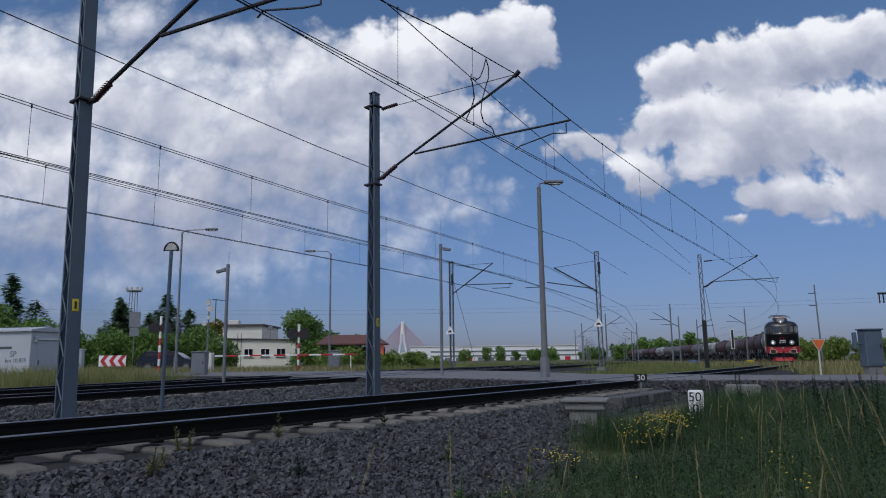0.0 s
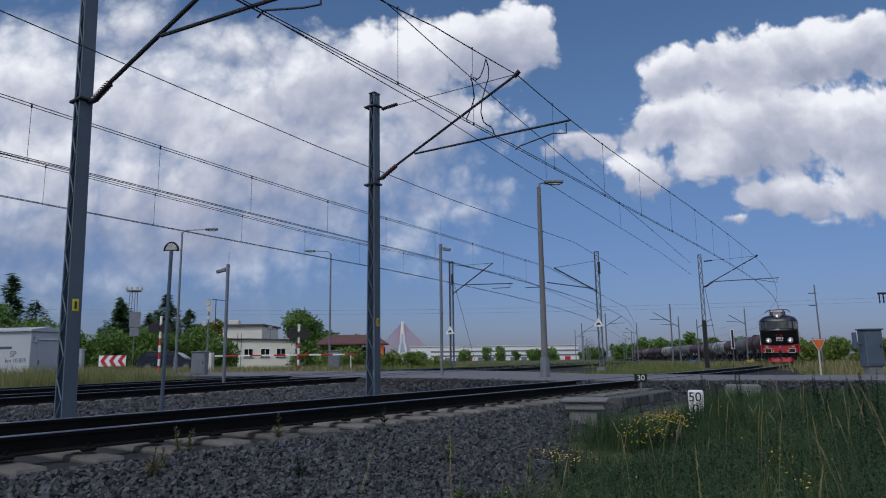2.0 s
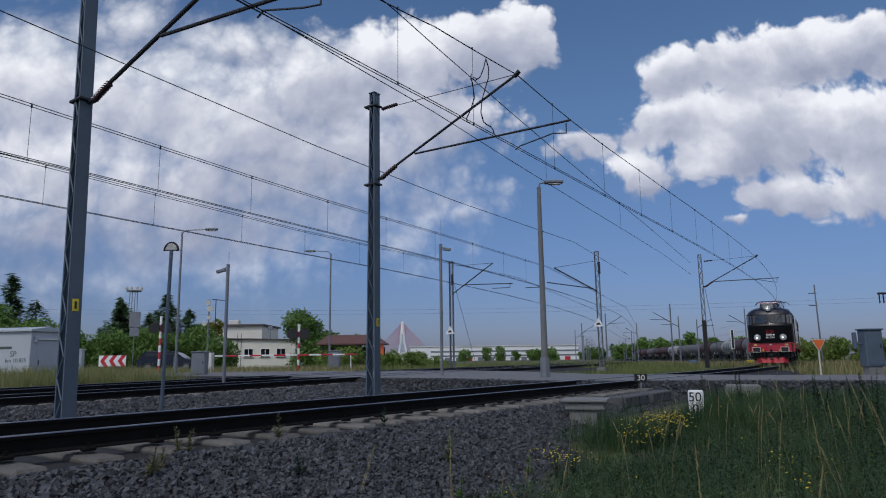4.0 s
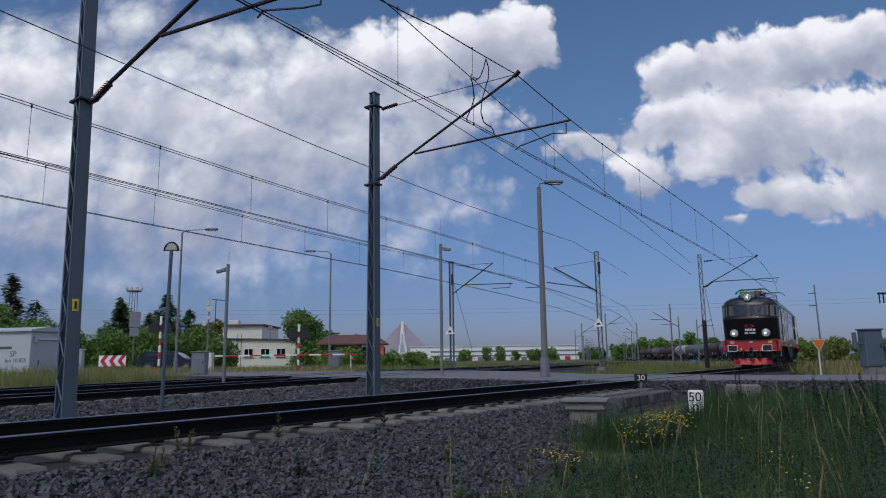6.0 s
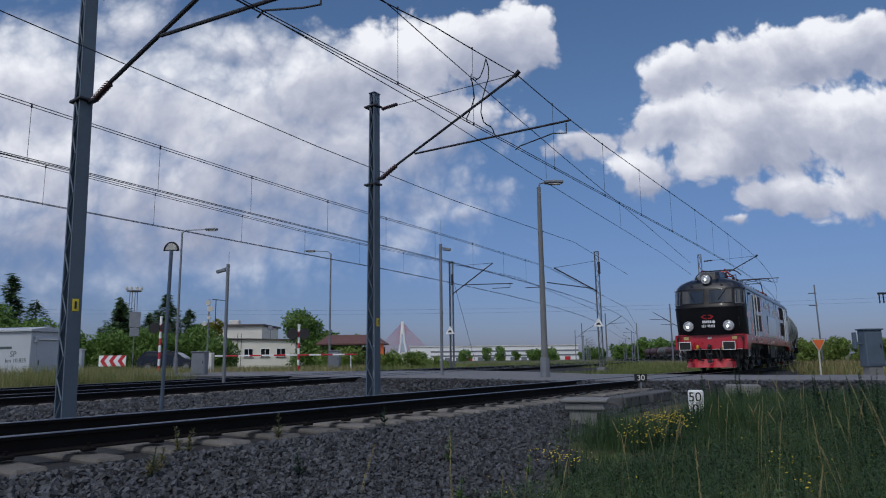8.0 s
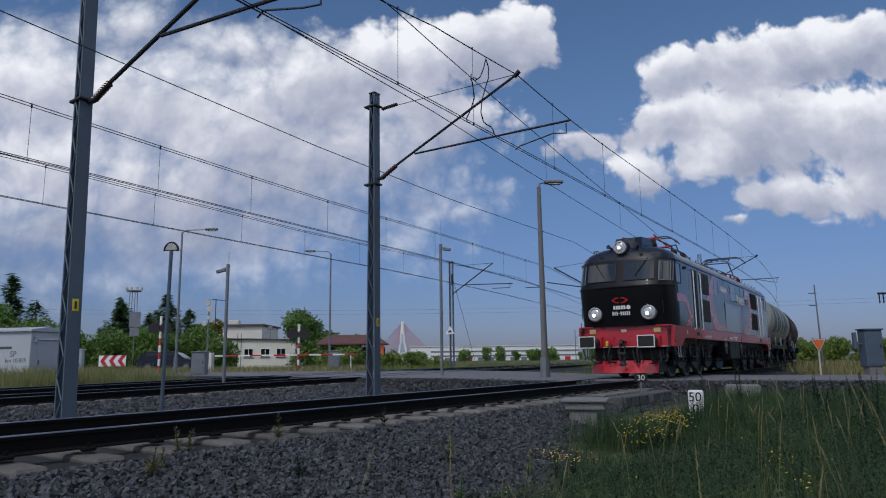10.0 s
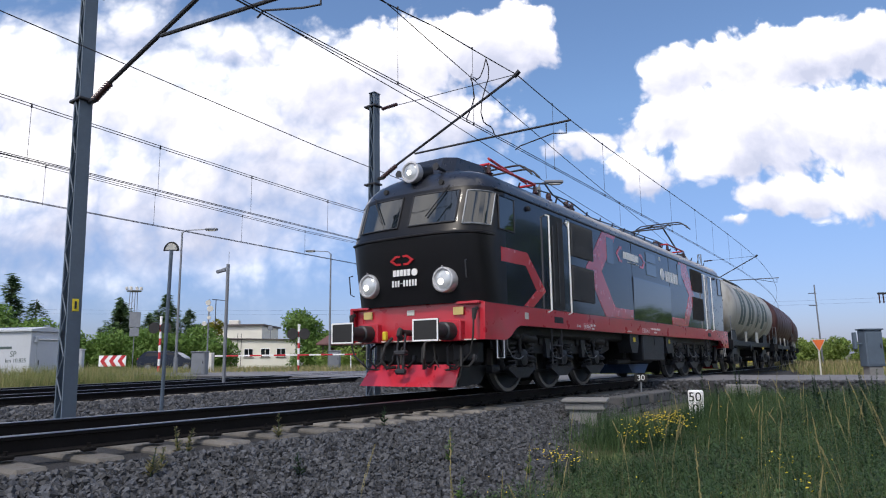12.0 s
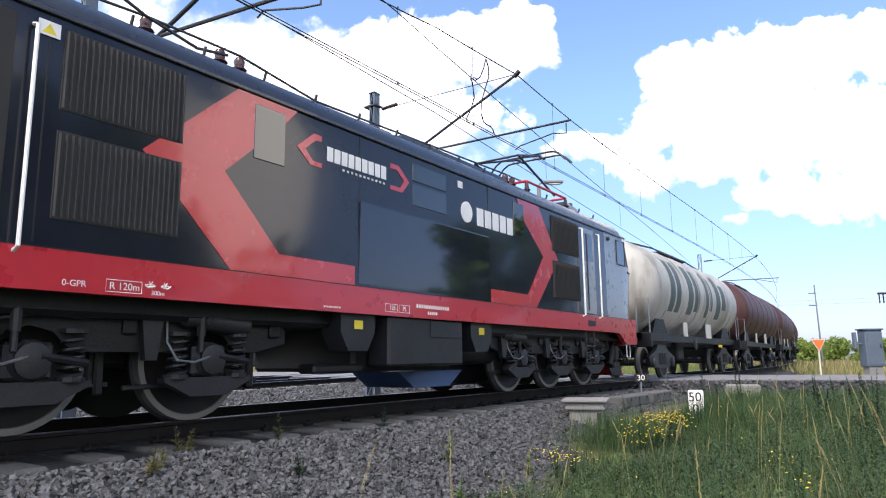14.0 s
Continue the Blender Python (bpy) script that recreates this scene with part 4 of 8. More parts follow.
            if d < 0:
                part("door_window", Shape().box(X(5.75), e * 1.45, 2.7, X(6.2), e * 1.458, 3.3, 0.02), M["glass"], dr)
            else:
                part("grab_bar", Shape().tube([(X(6.12), e * 1.46, 1.7), (X(6.12), e * 1.46, 3.2)], 0.016, 6), M["dark_steel"], dr)
            for u in (6.42, 5.50):
                rl = Shape().tube([(X(u), e * 1.455, 3.36), (X(u), e * 1.53, 3.34), (X(u), e * 1.53, 1.50), (X(u), e * 1.455, 1.47)], 0.018, 8)
                part("handrail", rl, M["white"], t, "white tubular handrail")
            part("door_step", Shape().box(X(5.78), e * 1.455, 1.28, X(6.18), e * 1.468, 1.40, 0.01), M["under"], t)
            part("ladder", Shape().tube([(X(5.75), e * 1.40, 1.18), (X(5.75), e * 1.40, 0.50), (X(6.2), e * 1.40, 0.50), (X(6.2), e * 1.40, 1.18)], 0.016, 6).tube([(X(5.75), e * 1.40, 0.85), (X(6.2), e * 1.40, 0.85)], 0.016, 6), M["dark_steel"], t)
        # roof lamp, cowl, horns
        s = Shape().lathe([(-0.14, 0.13), (0, 0.19), (0.10, 0.20), (0.13, 0.195), (0.135, 0.165), (0.11, 0.155)], (X(8.72), 0, 3.93), (d, 0, 0), 28)
        h = part("roof_headlight", s, M["chrome"], t, "round roof headlight")
        part("lens", Shape().lathe([(0.10, 0.158), (0.125, 0.12), (0.135, 0.02)], (X(8.72), 0, 3.93), (d, 0, 0), 24), M["lens"], h)
        part("bulb", Shape().lathe([(0.13, 0.05), (0.145, 0.04), (0.147, 0.01)], (X(8.72), -0.02, 3.92), (d, 0, 0), 14), M["lamp"], h)
        part("lamp_housing", Shape().tube([(X(8.68), 0, 3.92), (X(8.3), 0, 3.96)], [0.17, 0.20], 14), M["black_paint"], t)
        cw = Shape()
        lo, hi = [(8.45, 0.34), (8.25, 0.52), (6.9, 0.62)], [(8.22, 0.30), (7.9, 0.40), (6.95, 0.52)]
        ring0 = [(u, v, 3.90) for u, v in lo] + [(u, -v, 3.90) for u, v in lo[::-1]]
        ring1 = [(u, v, 4.36 - (0.06 if u > 8.1 else 0)) for u, v in hi] + [(u, -v, 4.36 - (0.06 if u > 8.1 else 0)) for u, v in hi[::-1]]
        n = len(ring0)
        cw.add([(d * x, y, z) for x, y, z in ring0 + ring1], [(i, (i + 1) % n, n + (i + 1) % n, n + i) for i in range(n)] + [tuple(range(n, 2 * n))])
        part("roof_cowl", cw, M["roof_paint"], t, "black sheet-metal roof cowl", angle=20)
        for e in (-1, 1):
            part("horn", Shape().lathe([(0, 0.03), (0.2, 0.035), (0.30, 0.07)], (X(8.35), e * 0.42, 3.99), (d, 0, 0.05), 12), M["dark_steel"], t)
            part("wiper_motor", Shape().lathe([(0, 0.05), (0.12, 0.05)], (X(8.66), e * 0.62, 3.66), (d, 0, 0), 10), M["rubber"], t)
            part("brake_hose", Shape().tube([(X(8.86), e * 0.40, 0.98), (X(9.02), e * 0.42, 0.84), (X(9.08), e * 0.45, 0.62), (X(9.0), e * 0.40, 0.46), (X(8.85), e * 0.32, 0.48)], 0.028, 8), M["rubber"], t)
            part("air_hose", Shape().tube([(X(8.9), e * 1.32, 1.26), (X(8.92), e * 1.32, 1.0), (X(8.9), e * 1.25, 0.7), (X(8.86), e * 0.95, 0.45), (X(8.8), e * 0.6, 0.42), (X(8.75), e * 0.45, 0.6), (X(8.75), e * 0.42, 0.9)], 0.016, 7), M["rubber"], t)
            part("hose_valve", Shape().tube([(X(8.80), e * 1.33, 1.42), (X(8.88), e * 1.33, 1.40), (X(8.90), e * 1.32, 1.24)], [0.035, 0.05, 0.03], 8), M["rubber"], t)
            part("yellow_valve", Shape().box(X(8.86), e * 0.52 - 0.04, 0.94, X(8.95), e * 0.52 + 0.04, 1.10, 0.02), M["yellow"], t)
        # coupling hook and screw link
        hk = Shape().tube([(X(8.8), 0, 1.06), (X(9.05), 0, 1.06), (X(9.14), 0, 1.10), (X(9.17), 0, 1.02), (X(9.10), 0, 0.95)], 0.05, 8)
        hk = part("coupling_hook", hk, M["rubber"], t, "black coupling hook")
        for e in (-1, 1):
            part("screw_link", Shape().tube([(X(9.08), e * 0.07, 1.04), (X(9.12), e * 0.08, 0.75), (X(9.12), e * 0.04, 0.45)], 0.02, 6), M["dark_steel"], hk)
        part("link_nut", Shape().box(X(9.05), -0.12, 0.68, X(9.18), 0.12, 0.76, 0.02), M["dark_steel"], hk)
        part("link_weight", Shape().box(X(9.06), -0.1, 0.36, X(9.18), 0.1, 0.46, 0.03), M["dark_steel"], hk)
        part("front_bulkhead", Shape().box(X(8.2), -1.1, 0.5, X(8.5), 1.1, 0.94, 0.06), M["under"], t)
        part("beam_edge", Shape().tube([(X(8.80), -1.3, 0.92), (X(8.84), 0, 0.92), (X(8.80), 1.3, 0.92)], 0.012, 6), M["white_dirty"], t)
        for q, v0 in enumerate((-0.95, -0.7, 0.72, 0.98, 0.2, -0.25)):
            part("coupling_hose", Shape().tube([(X(8.55), v0, 0.92), (X(8.80), v0 + 0.02, 0.80), (X(8.92), v0 + 0.10, 0.58 - 0.03 * q % 0.1), (X(8.86), v0 + 0.2, 0.48), (X(8.70), v0 + 0.22, 0.60)], 0.022, 7), M["rubber"], t)
            part("hose_end", Shape().lathe([(0, 0.03), (0.05, 0.045), (0.10, 0.03)], (X(8.70), v0 + 0.22, 0.58), (0, 0, 1), 8), M["dark_steel"], t)
        part("cable_box", Shape().box(X(8.5), 0.72, 0.58, X(8.62), 1.05, 0.86, 0.02), M["under_light"], t)
        pl = Shape()
        pl.add([(X(8.75), -0.94, 0.52), (X(8.75), 0.94, 0.52), (X(9.02), 1.0, 0.16), (X(9.08), 0, 0.16), (X(9.02), -1.0, 0.16),
                (X(8.72), -0.94, 0.52), (X(8.72), 0.94, 0.52), (X(8.98), 1.0, 0.16), (X(9.04), 0, 0.16), (X(8.98), -1.0, 0.16), (X(8.78), 0, 0.52), (X(8.75), 0, 0.52)],
               [(0, 10, 3, 4), (10, 1, 2, 3), (5, 9, 8, 11), (11, 8, 7, 6), (0, 5, 11, 10), (10, 11, 6, 1), (4, 3, 8, 9), (3, 2, 7, 8), (1, 6, 7, 2), (0, 4, 9, 5)])
        pw = part("snow_plough", pl, M["red_paint"], t, "red snow plough plate", angle=10)
        for v in (-0.8, -0.55, -0.3, 0.25, 0.5, 0.8):
            part("plough_slot", Shape().box(X(8.80), v * d - 0.012, 0.42, X(8.835), v * d + 0.012, 0.50, 0.003), M["under"], pw)
        for e in (-1, 1):
            part("plough_stay", Shape().box(X(8.5), e * 0.85 - 0.05, 0.30, X(8.74), e * 0.85 + 0.05, 0.6), M["under"], t)
            part("plough_wing", Shape().prism([(X(7.9), 0.50), (X(8.75), 0.50), (X(8.9), 0.16), (X(8.2), 0.2)], "y", e * 0.97, e * 1.0), M["under"], t)
        if d > 0:
            # emblem, brand mark and number as plain shapes
            em = Shape()
            for sgn in (-1, 1):
                em.prism([(sgn * 0.03, 2.42), (sgn * 0.12, 2.42), (sgn * 0.235, 2.335), (sgn * 0.12, 2.25), (sgn * 0.03, 2.25), (sgn * 0.03, 2.285), (sgn * 0.105, 2.285), (sgn * 0.17, 2.335), (sgn * 0.105, 2.385), (sgn * 0.03, 2.385)], "x", 9.085, 9.10)
            em.v = [(x + (z - 2.33) * 0.18 - 0.005, y * 1.1, z - 0.04) for x, y, z in em.v]
            part("emblem", em, M["stripe_red"], t, "red broken-hexagon emblem")
            bw = part("brand_mark", Shape().tube([(9.035, 0.24, 2.08), (9.056, 0.24, 2.08)], 0.062, 16), M["white"], t, "white brand mark as plain shapes")
            for k in range(5):
                y = 0.15 - 0.078 * k
                part("brand_bar", Shape().box(9.04, y - 0.06, 2.03, 9.058, y, 2.14, 0.003), M["white"], bw)
            rn = part("running_number", Shape().box(9.018, -0.075, 1.90, 9.036, -0.04, 1.915, 0.003), M["white"], t, "white running number as plain bars")
            for k in range(9):
                if k != 5:
                    y = 0.27 - 0.062 * k
                    part("number_bar", Shape().box(9.018, y - 0.036, 1.85, 9.036, y, 1.96, 0.003), M["white"], rn)
            part("grab_iron", Shape().tube([(8.99, -1.18, 1.75), (9.06, -1.20, 1.78), (9.10, -1.20, 2.1), (9.03, -1.18, 2.12)], 0.012, 6), M["dark_steel"], t)
            part("grab_iron", Shape().tube([(8.90, 1.22, 1.9), (8.97, 1.24, 1.92), (9.0, 1.24, 2.2), (8.93, 1.22, 2.22)], 0.012, 6), M["dark_steel"], t)
            part("round_badge", Shape().box(8.82, -0.09, 1.36, 8.835, 0.07, 1.45, 0.03), M["white_dirty"], t)
    for e in (1, -1):
        y0, y1 = e * 1.449, e * 1.4555
        part("arrow_stripe", Shape().prism([(3.45, 3.49), (2.60, 3.49), (2.81, 3.26), (3.58, 2.55), (2.82, 1.77), (1.58, 1.77), (1.58, 1.53), (3.46, 1.53), (4.49, 2.55)], "y", y0, y1), M["stripe_red"], t, "broad red arrow stripe")
        part("arrow_stripe", Shape().prism([(8.18, 2.51), (7.23, 2.52), (6.49, 1.86), (7.03, 1.53), (7.40, 1.53), (6.88, 1.85), (7.29, 2.27), (8.18, 2.26)], "y", y0, y1), M["stripe_red"], t, "red arrow stripe on the cab side")
        part("arrow_stripe", Shape().prism([(-2.73, 3.49), (-3.60, 3.49), (-4.40, 2.53), (-3.40, 1.53), (-1.76, 1.53), (-1.76, 1.75), (-3.08, 1.75), (-3.75, 2.52), (-3.0, 3.1)], "y", y0, y1), M["stripe_red"], t, "red arrow stripe")
        # the lower middle panel stands out a little at its top edge
        part("body_panel", Shape().prism([(e * 1.44, 1.56), (e * 1.452, 1.56), (e * 1.474, 2.60), (e * 1.470, 2.62), (e * 1.44, 2.62)], "x", -1.70, 1.50), M["panel_paint"], t, "glossy flat lower body panel", angle=10)
        for u in (1.50, -1.72, 5.36):
            part("panel_seam", Shape().box(u, e * 1.445, 2.63 if u < 2 else 1.56, u + 0.014, e * 1.4535, 3.48, 0.002), M["under"], t)
        for pts in ([(2.20, 3.30), (2.33, 3.30), (2.60, 3.08), (2.38, 2.90), (2.19, 2.90), (2.19, 2.96), (2.34, 2.96), (2.47, 3.08), (2.30, 3.22), (2.20, 3.23)],
                    [(0.88, 3.28), (0.70, 3.28), (0.46, 3.09), (0.62, 2.91), (0.88, 2.91), (0.88, 2.97), (0.66, 2.97), (0.58, 3.09), (0.74, 3.21), (0.88, 3.21)]):
            part("bracket_mark", Shape().prism(pts, "y", y0, y1 + 0.002 * e), M["stripe_red"], t, "red angle mark")
        bm_ = None
        for k in range(9):
            u = 2.10 - 0.128 * k
            bar = Shape().box(u - 0.104, y0, 3.02, u, y1 + 0.002 * e, 3.20, 0.002)
            bm_ = part("brand_bar", bar, M["white"], bm_) and bm_ if bm_ else part("brand_mark", bar, M["white"], t, "white brand mark as plain bars")
        part("brand_line", bars(Shape(), 0.98, 1.85, 2.945, 2.975, y0 + 0.0065 * e, 11, 0.5, e), M["white_dirty"], t)
        bm_ = part("brand_mark", Shape().lathe([(0, 0.17), (0.008, 0.17)], (-1.05, e * 1.449, 2.93), (0, e, 0), 24), M["white"], t, "white brand mark as plain shapes")
        for k in range(5):
            u = -1.36 - 0.25 * k
            part("brand_bar", Shape().box(u - 0.20, y0, 2.76, u, y1 + 0.002 * e, 3.06, 0.002), M["white"], bm_)
        # side windows
        for u0, u1, z0, z1 in ((2.78, 3.22, 2.78, 3.40), (-0.47, 0.38, 2.78, 3.10), (-0.47, 0.38, 3.14, 3.40), (-2.98, -2.60, 2.78, 3.40)):
            w = part("side_window", Shape().box(u0, e * 1.44, z0, u1, e * 1.4605, z1, 0.03), M["glass"], t)
        # ventilation grilles with upright slats
        for u0, u1 in ((4.08, 5.25), (-5.42, -4.14)):
            for z0, z1 in ((2.70, 3.42), (1.77, 2.52)):
                g = part("grille", Shape().box(u0, e * 1.43, z0, u1, e * 1.4585, z1, 0.004), M["rubber"], t, "dark ventilation grille")
                n = 22
                me = None
                for k in range(n):
                    u = u0 + (u1 - u0) * (k + 0.5) / n
                    if me is None:
                        me = Shape().prism([(-0.005, e * 1.4575), (0.012, e * 1.4575), (0.005, e * 1.481), (-0.001, e * 1.481)], "z", z0 + 0.02, z1 - 0.02).mesh("slat", M["rubber"] if u0 < 0 else M["slat"])
                    s = new("slat", me)
                    s.parent, s.location = g, (u, 0, 0)
        part("warning_sticker", Shape().prism([(5.47, 3.30), (5.29, 3.30), (5.29, 3.43), (5.47, 3.43)], "y", e * 1.4575, e * 1.461), M["white"], t)
        part("warning_triangle", Shape().prism([(5.44, 3.32), (5.32, 3.32), (5.38, 3.41)], "y", e * 1.460, e * 1.4625), M["yellow"], t)
        part("warning_sticker", Shape().box(-0.94, e * 1.449, 3.29, -0.80, e * 1.456, 3.40, 0.002), M["white"], t)
        # inscriptions on the sill
        turn = Matrix.Rotation(math.pi if e > 0 else 0, 4, "Z") @ Matrix.Rotation(math.pi / 2, 4, "X")
        for text, u, z, size in (("0-GPR", 5.02, 1.255, 0.075), ("R 120m", 4.58, 1.26, 0.09), ("300m", 4.26, 1.225, 0.06), ("125", 0.84, 1.285, 0.085), ("PL", 0.58, 1.285, 0.085)):
            lettering("inscription", text, Matrix.Translation((u * 1.0, e * 1.4645, z)) @ turn, size, M["white"], t)
        fr = Shape()
        for u0, u1, z0, z1 in ((4.42, 4.75, 1.21, 1.315), (0.74, 0.99, 1.235, 1.335), (0.47, 0.70, 1.235, 1.335)):
            fr.tube([(u0, e * 1.464, z0), (u0, e * 1.464, z1), (u1, e * 1.464, z1), (u1, e * 1.464, z0), (u0, e * 1.464, z0)], 0.0035, 4)
        part("inscription_frame", fr, M["white"], t)
        part("vehicle_number", bars(bars(bars(Shape(), -0.50, 0.32, 1.32, 1.37, e * 1.462, 14, 0.4, e), -0.2, 0.05, 1.235, 1.28, e * 1.462, 5, 0.4, e), 1.83, 2.13, 1.225, 1.245, e * 1.462, 7, 0.4, e), M["white"], t, "white vehicle number as plain bars")
        sp = Shape()
        for q in (-1, 1):
            sp.tube([(4.26 + q * 0.03, e * 1.464, 1.29), (4.26 + q * 0.10, e * 1.464, 1.275), (4.26 + q * 0.13, e * 1.464, 1.30)], 0.008, 4)
            for g in range(6):
                c = (4.26 + q * 0.075, 1.30)
                sp.tube([(c[0], e * 1.464, c[1]), (c[0] + 0.035 * math.cos(g * 1.047), e * 1.464, c[1] + 0.035 * math.sin(g * 1.047))], 0.004, 4)
        part("curve_symbol", sp, M["white"], t)
        part("sill_mark", Shape().box(7.26, e * 1.461, 1.30, 7.40, e * 1.4655, 1.42, 0.003), M["white_dirty"], t)
        part("jacking_pocket", Shape().box(5.80, e * 1.455, 1.30, 6.18, e * 1.4645, 1.40, 0.004), M["under"], t)
        part("sill_seam", Shape().box(-8.7, e * 1.45, 1.521, 8.7, e * 1.466, 1.530, 0.002), M["under"], t)
        # boxes under the middle
        part("battery_box", Shape().box(-0.97, e * 1.02, 0.52, 0.84, e * 1.40, 1.19, 0.03), M["under_light"], t, "grey steel battery box")
        part("box_lid", Shape().box(-0.92, e * 1.40, 0.92, -0.10, e * 1.412, 1.15, 0.01), M["under_light"], t)
        for u in (1.42, -1.55):
            part("sand_box", Shape().prism([(u - 0.32, 1.19), (u - 0.32, 0.95), (u - 0.18, 0.72), (u + 0.18, 0.72), (u + 0.32, 0.95), (u + 0.32, 1.19)], "y", e * 1.05, e * 1.38), M["under_light"], t)
            part("yellow_sticker", Shape().box(u - 0.08, e * 1.38, 0.99, u + 0.08, e * 1.386, 1.10, 0.002), M["yellow"], t)
    # roof gear
    part("roof_box", Shape().prism([(-0.5, 4.06), (-0.6, 4.30), (-4.0, 4.30), (-4.1, 4.06)], "y", -0.5, 0.5), M["roof_paint"], t)
    part("roof_box", Shape().prism([(0.6, 4.06), (0.5, 4.24), (-0.3, 4.24), (-0.4, 4.06)], "y", -0.5, 0.5), M["roof_paint"], t)
    pantograph(t, 6.0, False, M["dark_steel"])
    pantograph(t, -5.9, True, M["dark_steel"])
    for u in (2.9, 2.6, -4.3, -4.6, -7.6, 3.9):
        s = Shape().lathe([(0.0, 0.10), (0.05, 0.06), (0.08, 0.10), (0.13, 0.06), (0.16, 0.10), (0.21, 0.06), (0.24, 0.10), (0.29, 0.06), (0.36, 0.07), (0.40, 0.05)], (u, 0.35, 4.06), (0, 0, 1), 14)
        part("roof_insulator", s, M["insul"], t, "ribbed brown roof insulator")
    part("roof_busbar", Shape().tube([(5.0, 0.35, 4.40), (3.9, 0.35, 4.48), (2.9, 0.35, 4.50), (2.6, 0.35, 4.50), (1.2, 0.3, 4.35), (-4.3, 0.35, 4.48), (-5.2, 0.4, 4.45)], 0.018, 6), M["dark_steel"], t)
    part("roof_cable", Shape().tube([(5.2, 0.5, 4.42), (4.6, 0.6, 4.52), (4.0, 0.5, 4.40), (3.4, 0.6, 4.22), (2.9, 0.5, 4.35)], 0.02, 6), M["dark_steel"], t)
    for k in range(18):
        u = 7.0 - k * 0.82
        part("roof_bolt", Shape().tube([(u, 1.20, 3.84), (u, 1.23, 3.93)], 0.018, 6), M["dark_steel"], t)
    part("underframe", Shape().box(-8.4, -1.2, 1.0, 8.4, 1.2, 1.5, 0.05).box(-1.2, -1.0, 0.45, 1.1, 1.0, 1.1, 0.05), M["under"], t)
    part("air_tank", Shape().lathe([(0, 0.05), (0.05, 0.2), (0.12, 0.24), (1.3, 0.24), (1.37, 0.2), (1.42, 0.05)], (-2.9, 0.7, 0.75), (1, 0, 0), 16), M["under"], t)
    # a blue trapezoid hung under the middle
    part("sump", Shape().prism([(-2.3, 0.42), (-1.9, 0.16), (-0.9, 0.16), (-0.5, 0.42)], "y", -0.5, 0.5), M["blue"], t, "blue trapezoid part under the middle")
    part("tool_tray", Shape().box(1.0, 0.8, 0.44, 1.9, 1.1, 0.56, 0.03), M["under"], t)
    bogie(t, [6.9, 5.15, 3.4], 1)
    bogie(t, [-6.9, -5.15, -3.4], -1)
    axles = [wheelset(t, x) for x in (6.9, 5.15, 3.4, -3.4, -5.15, -6.9)]
    return t, axles


LOCO, LOCO_AXLES = build_loco()


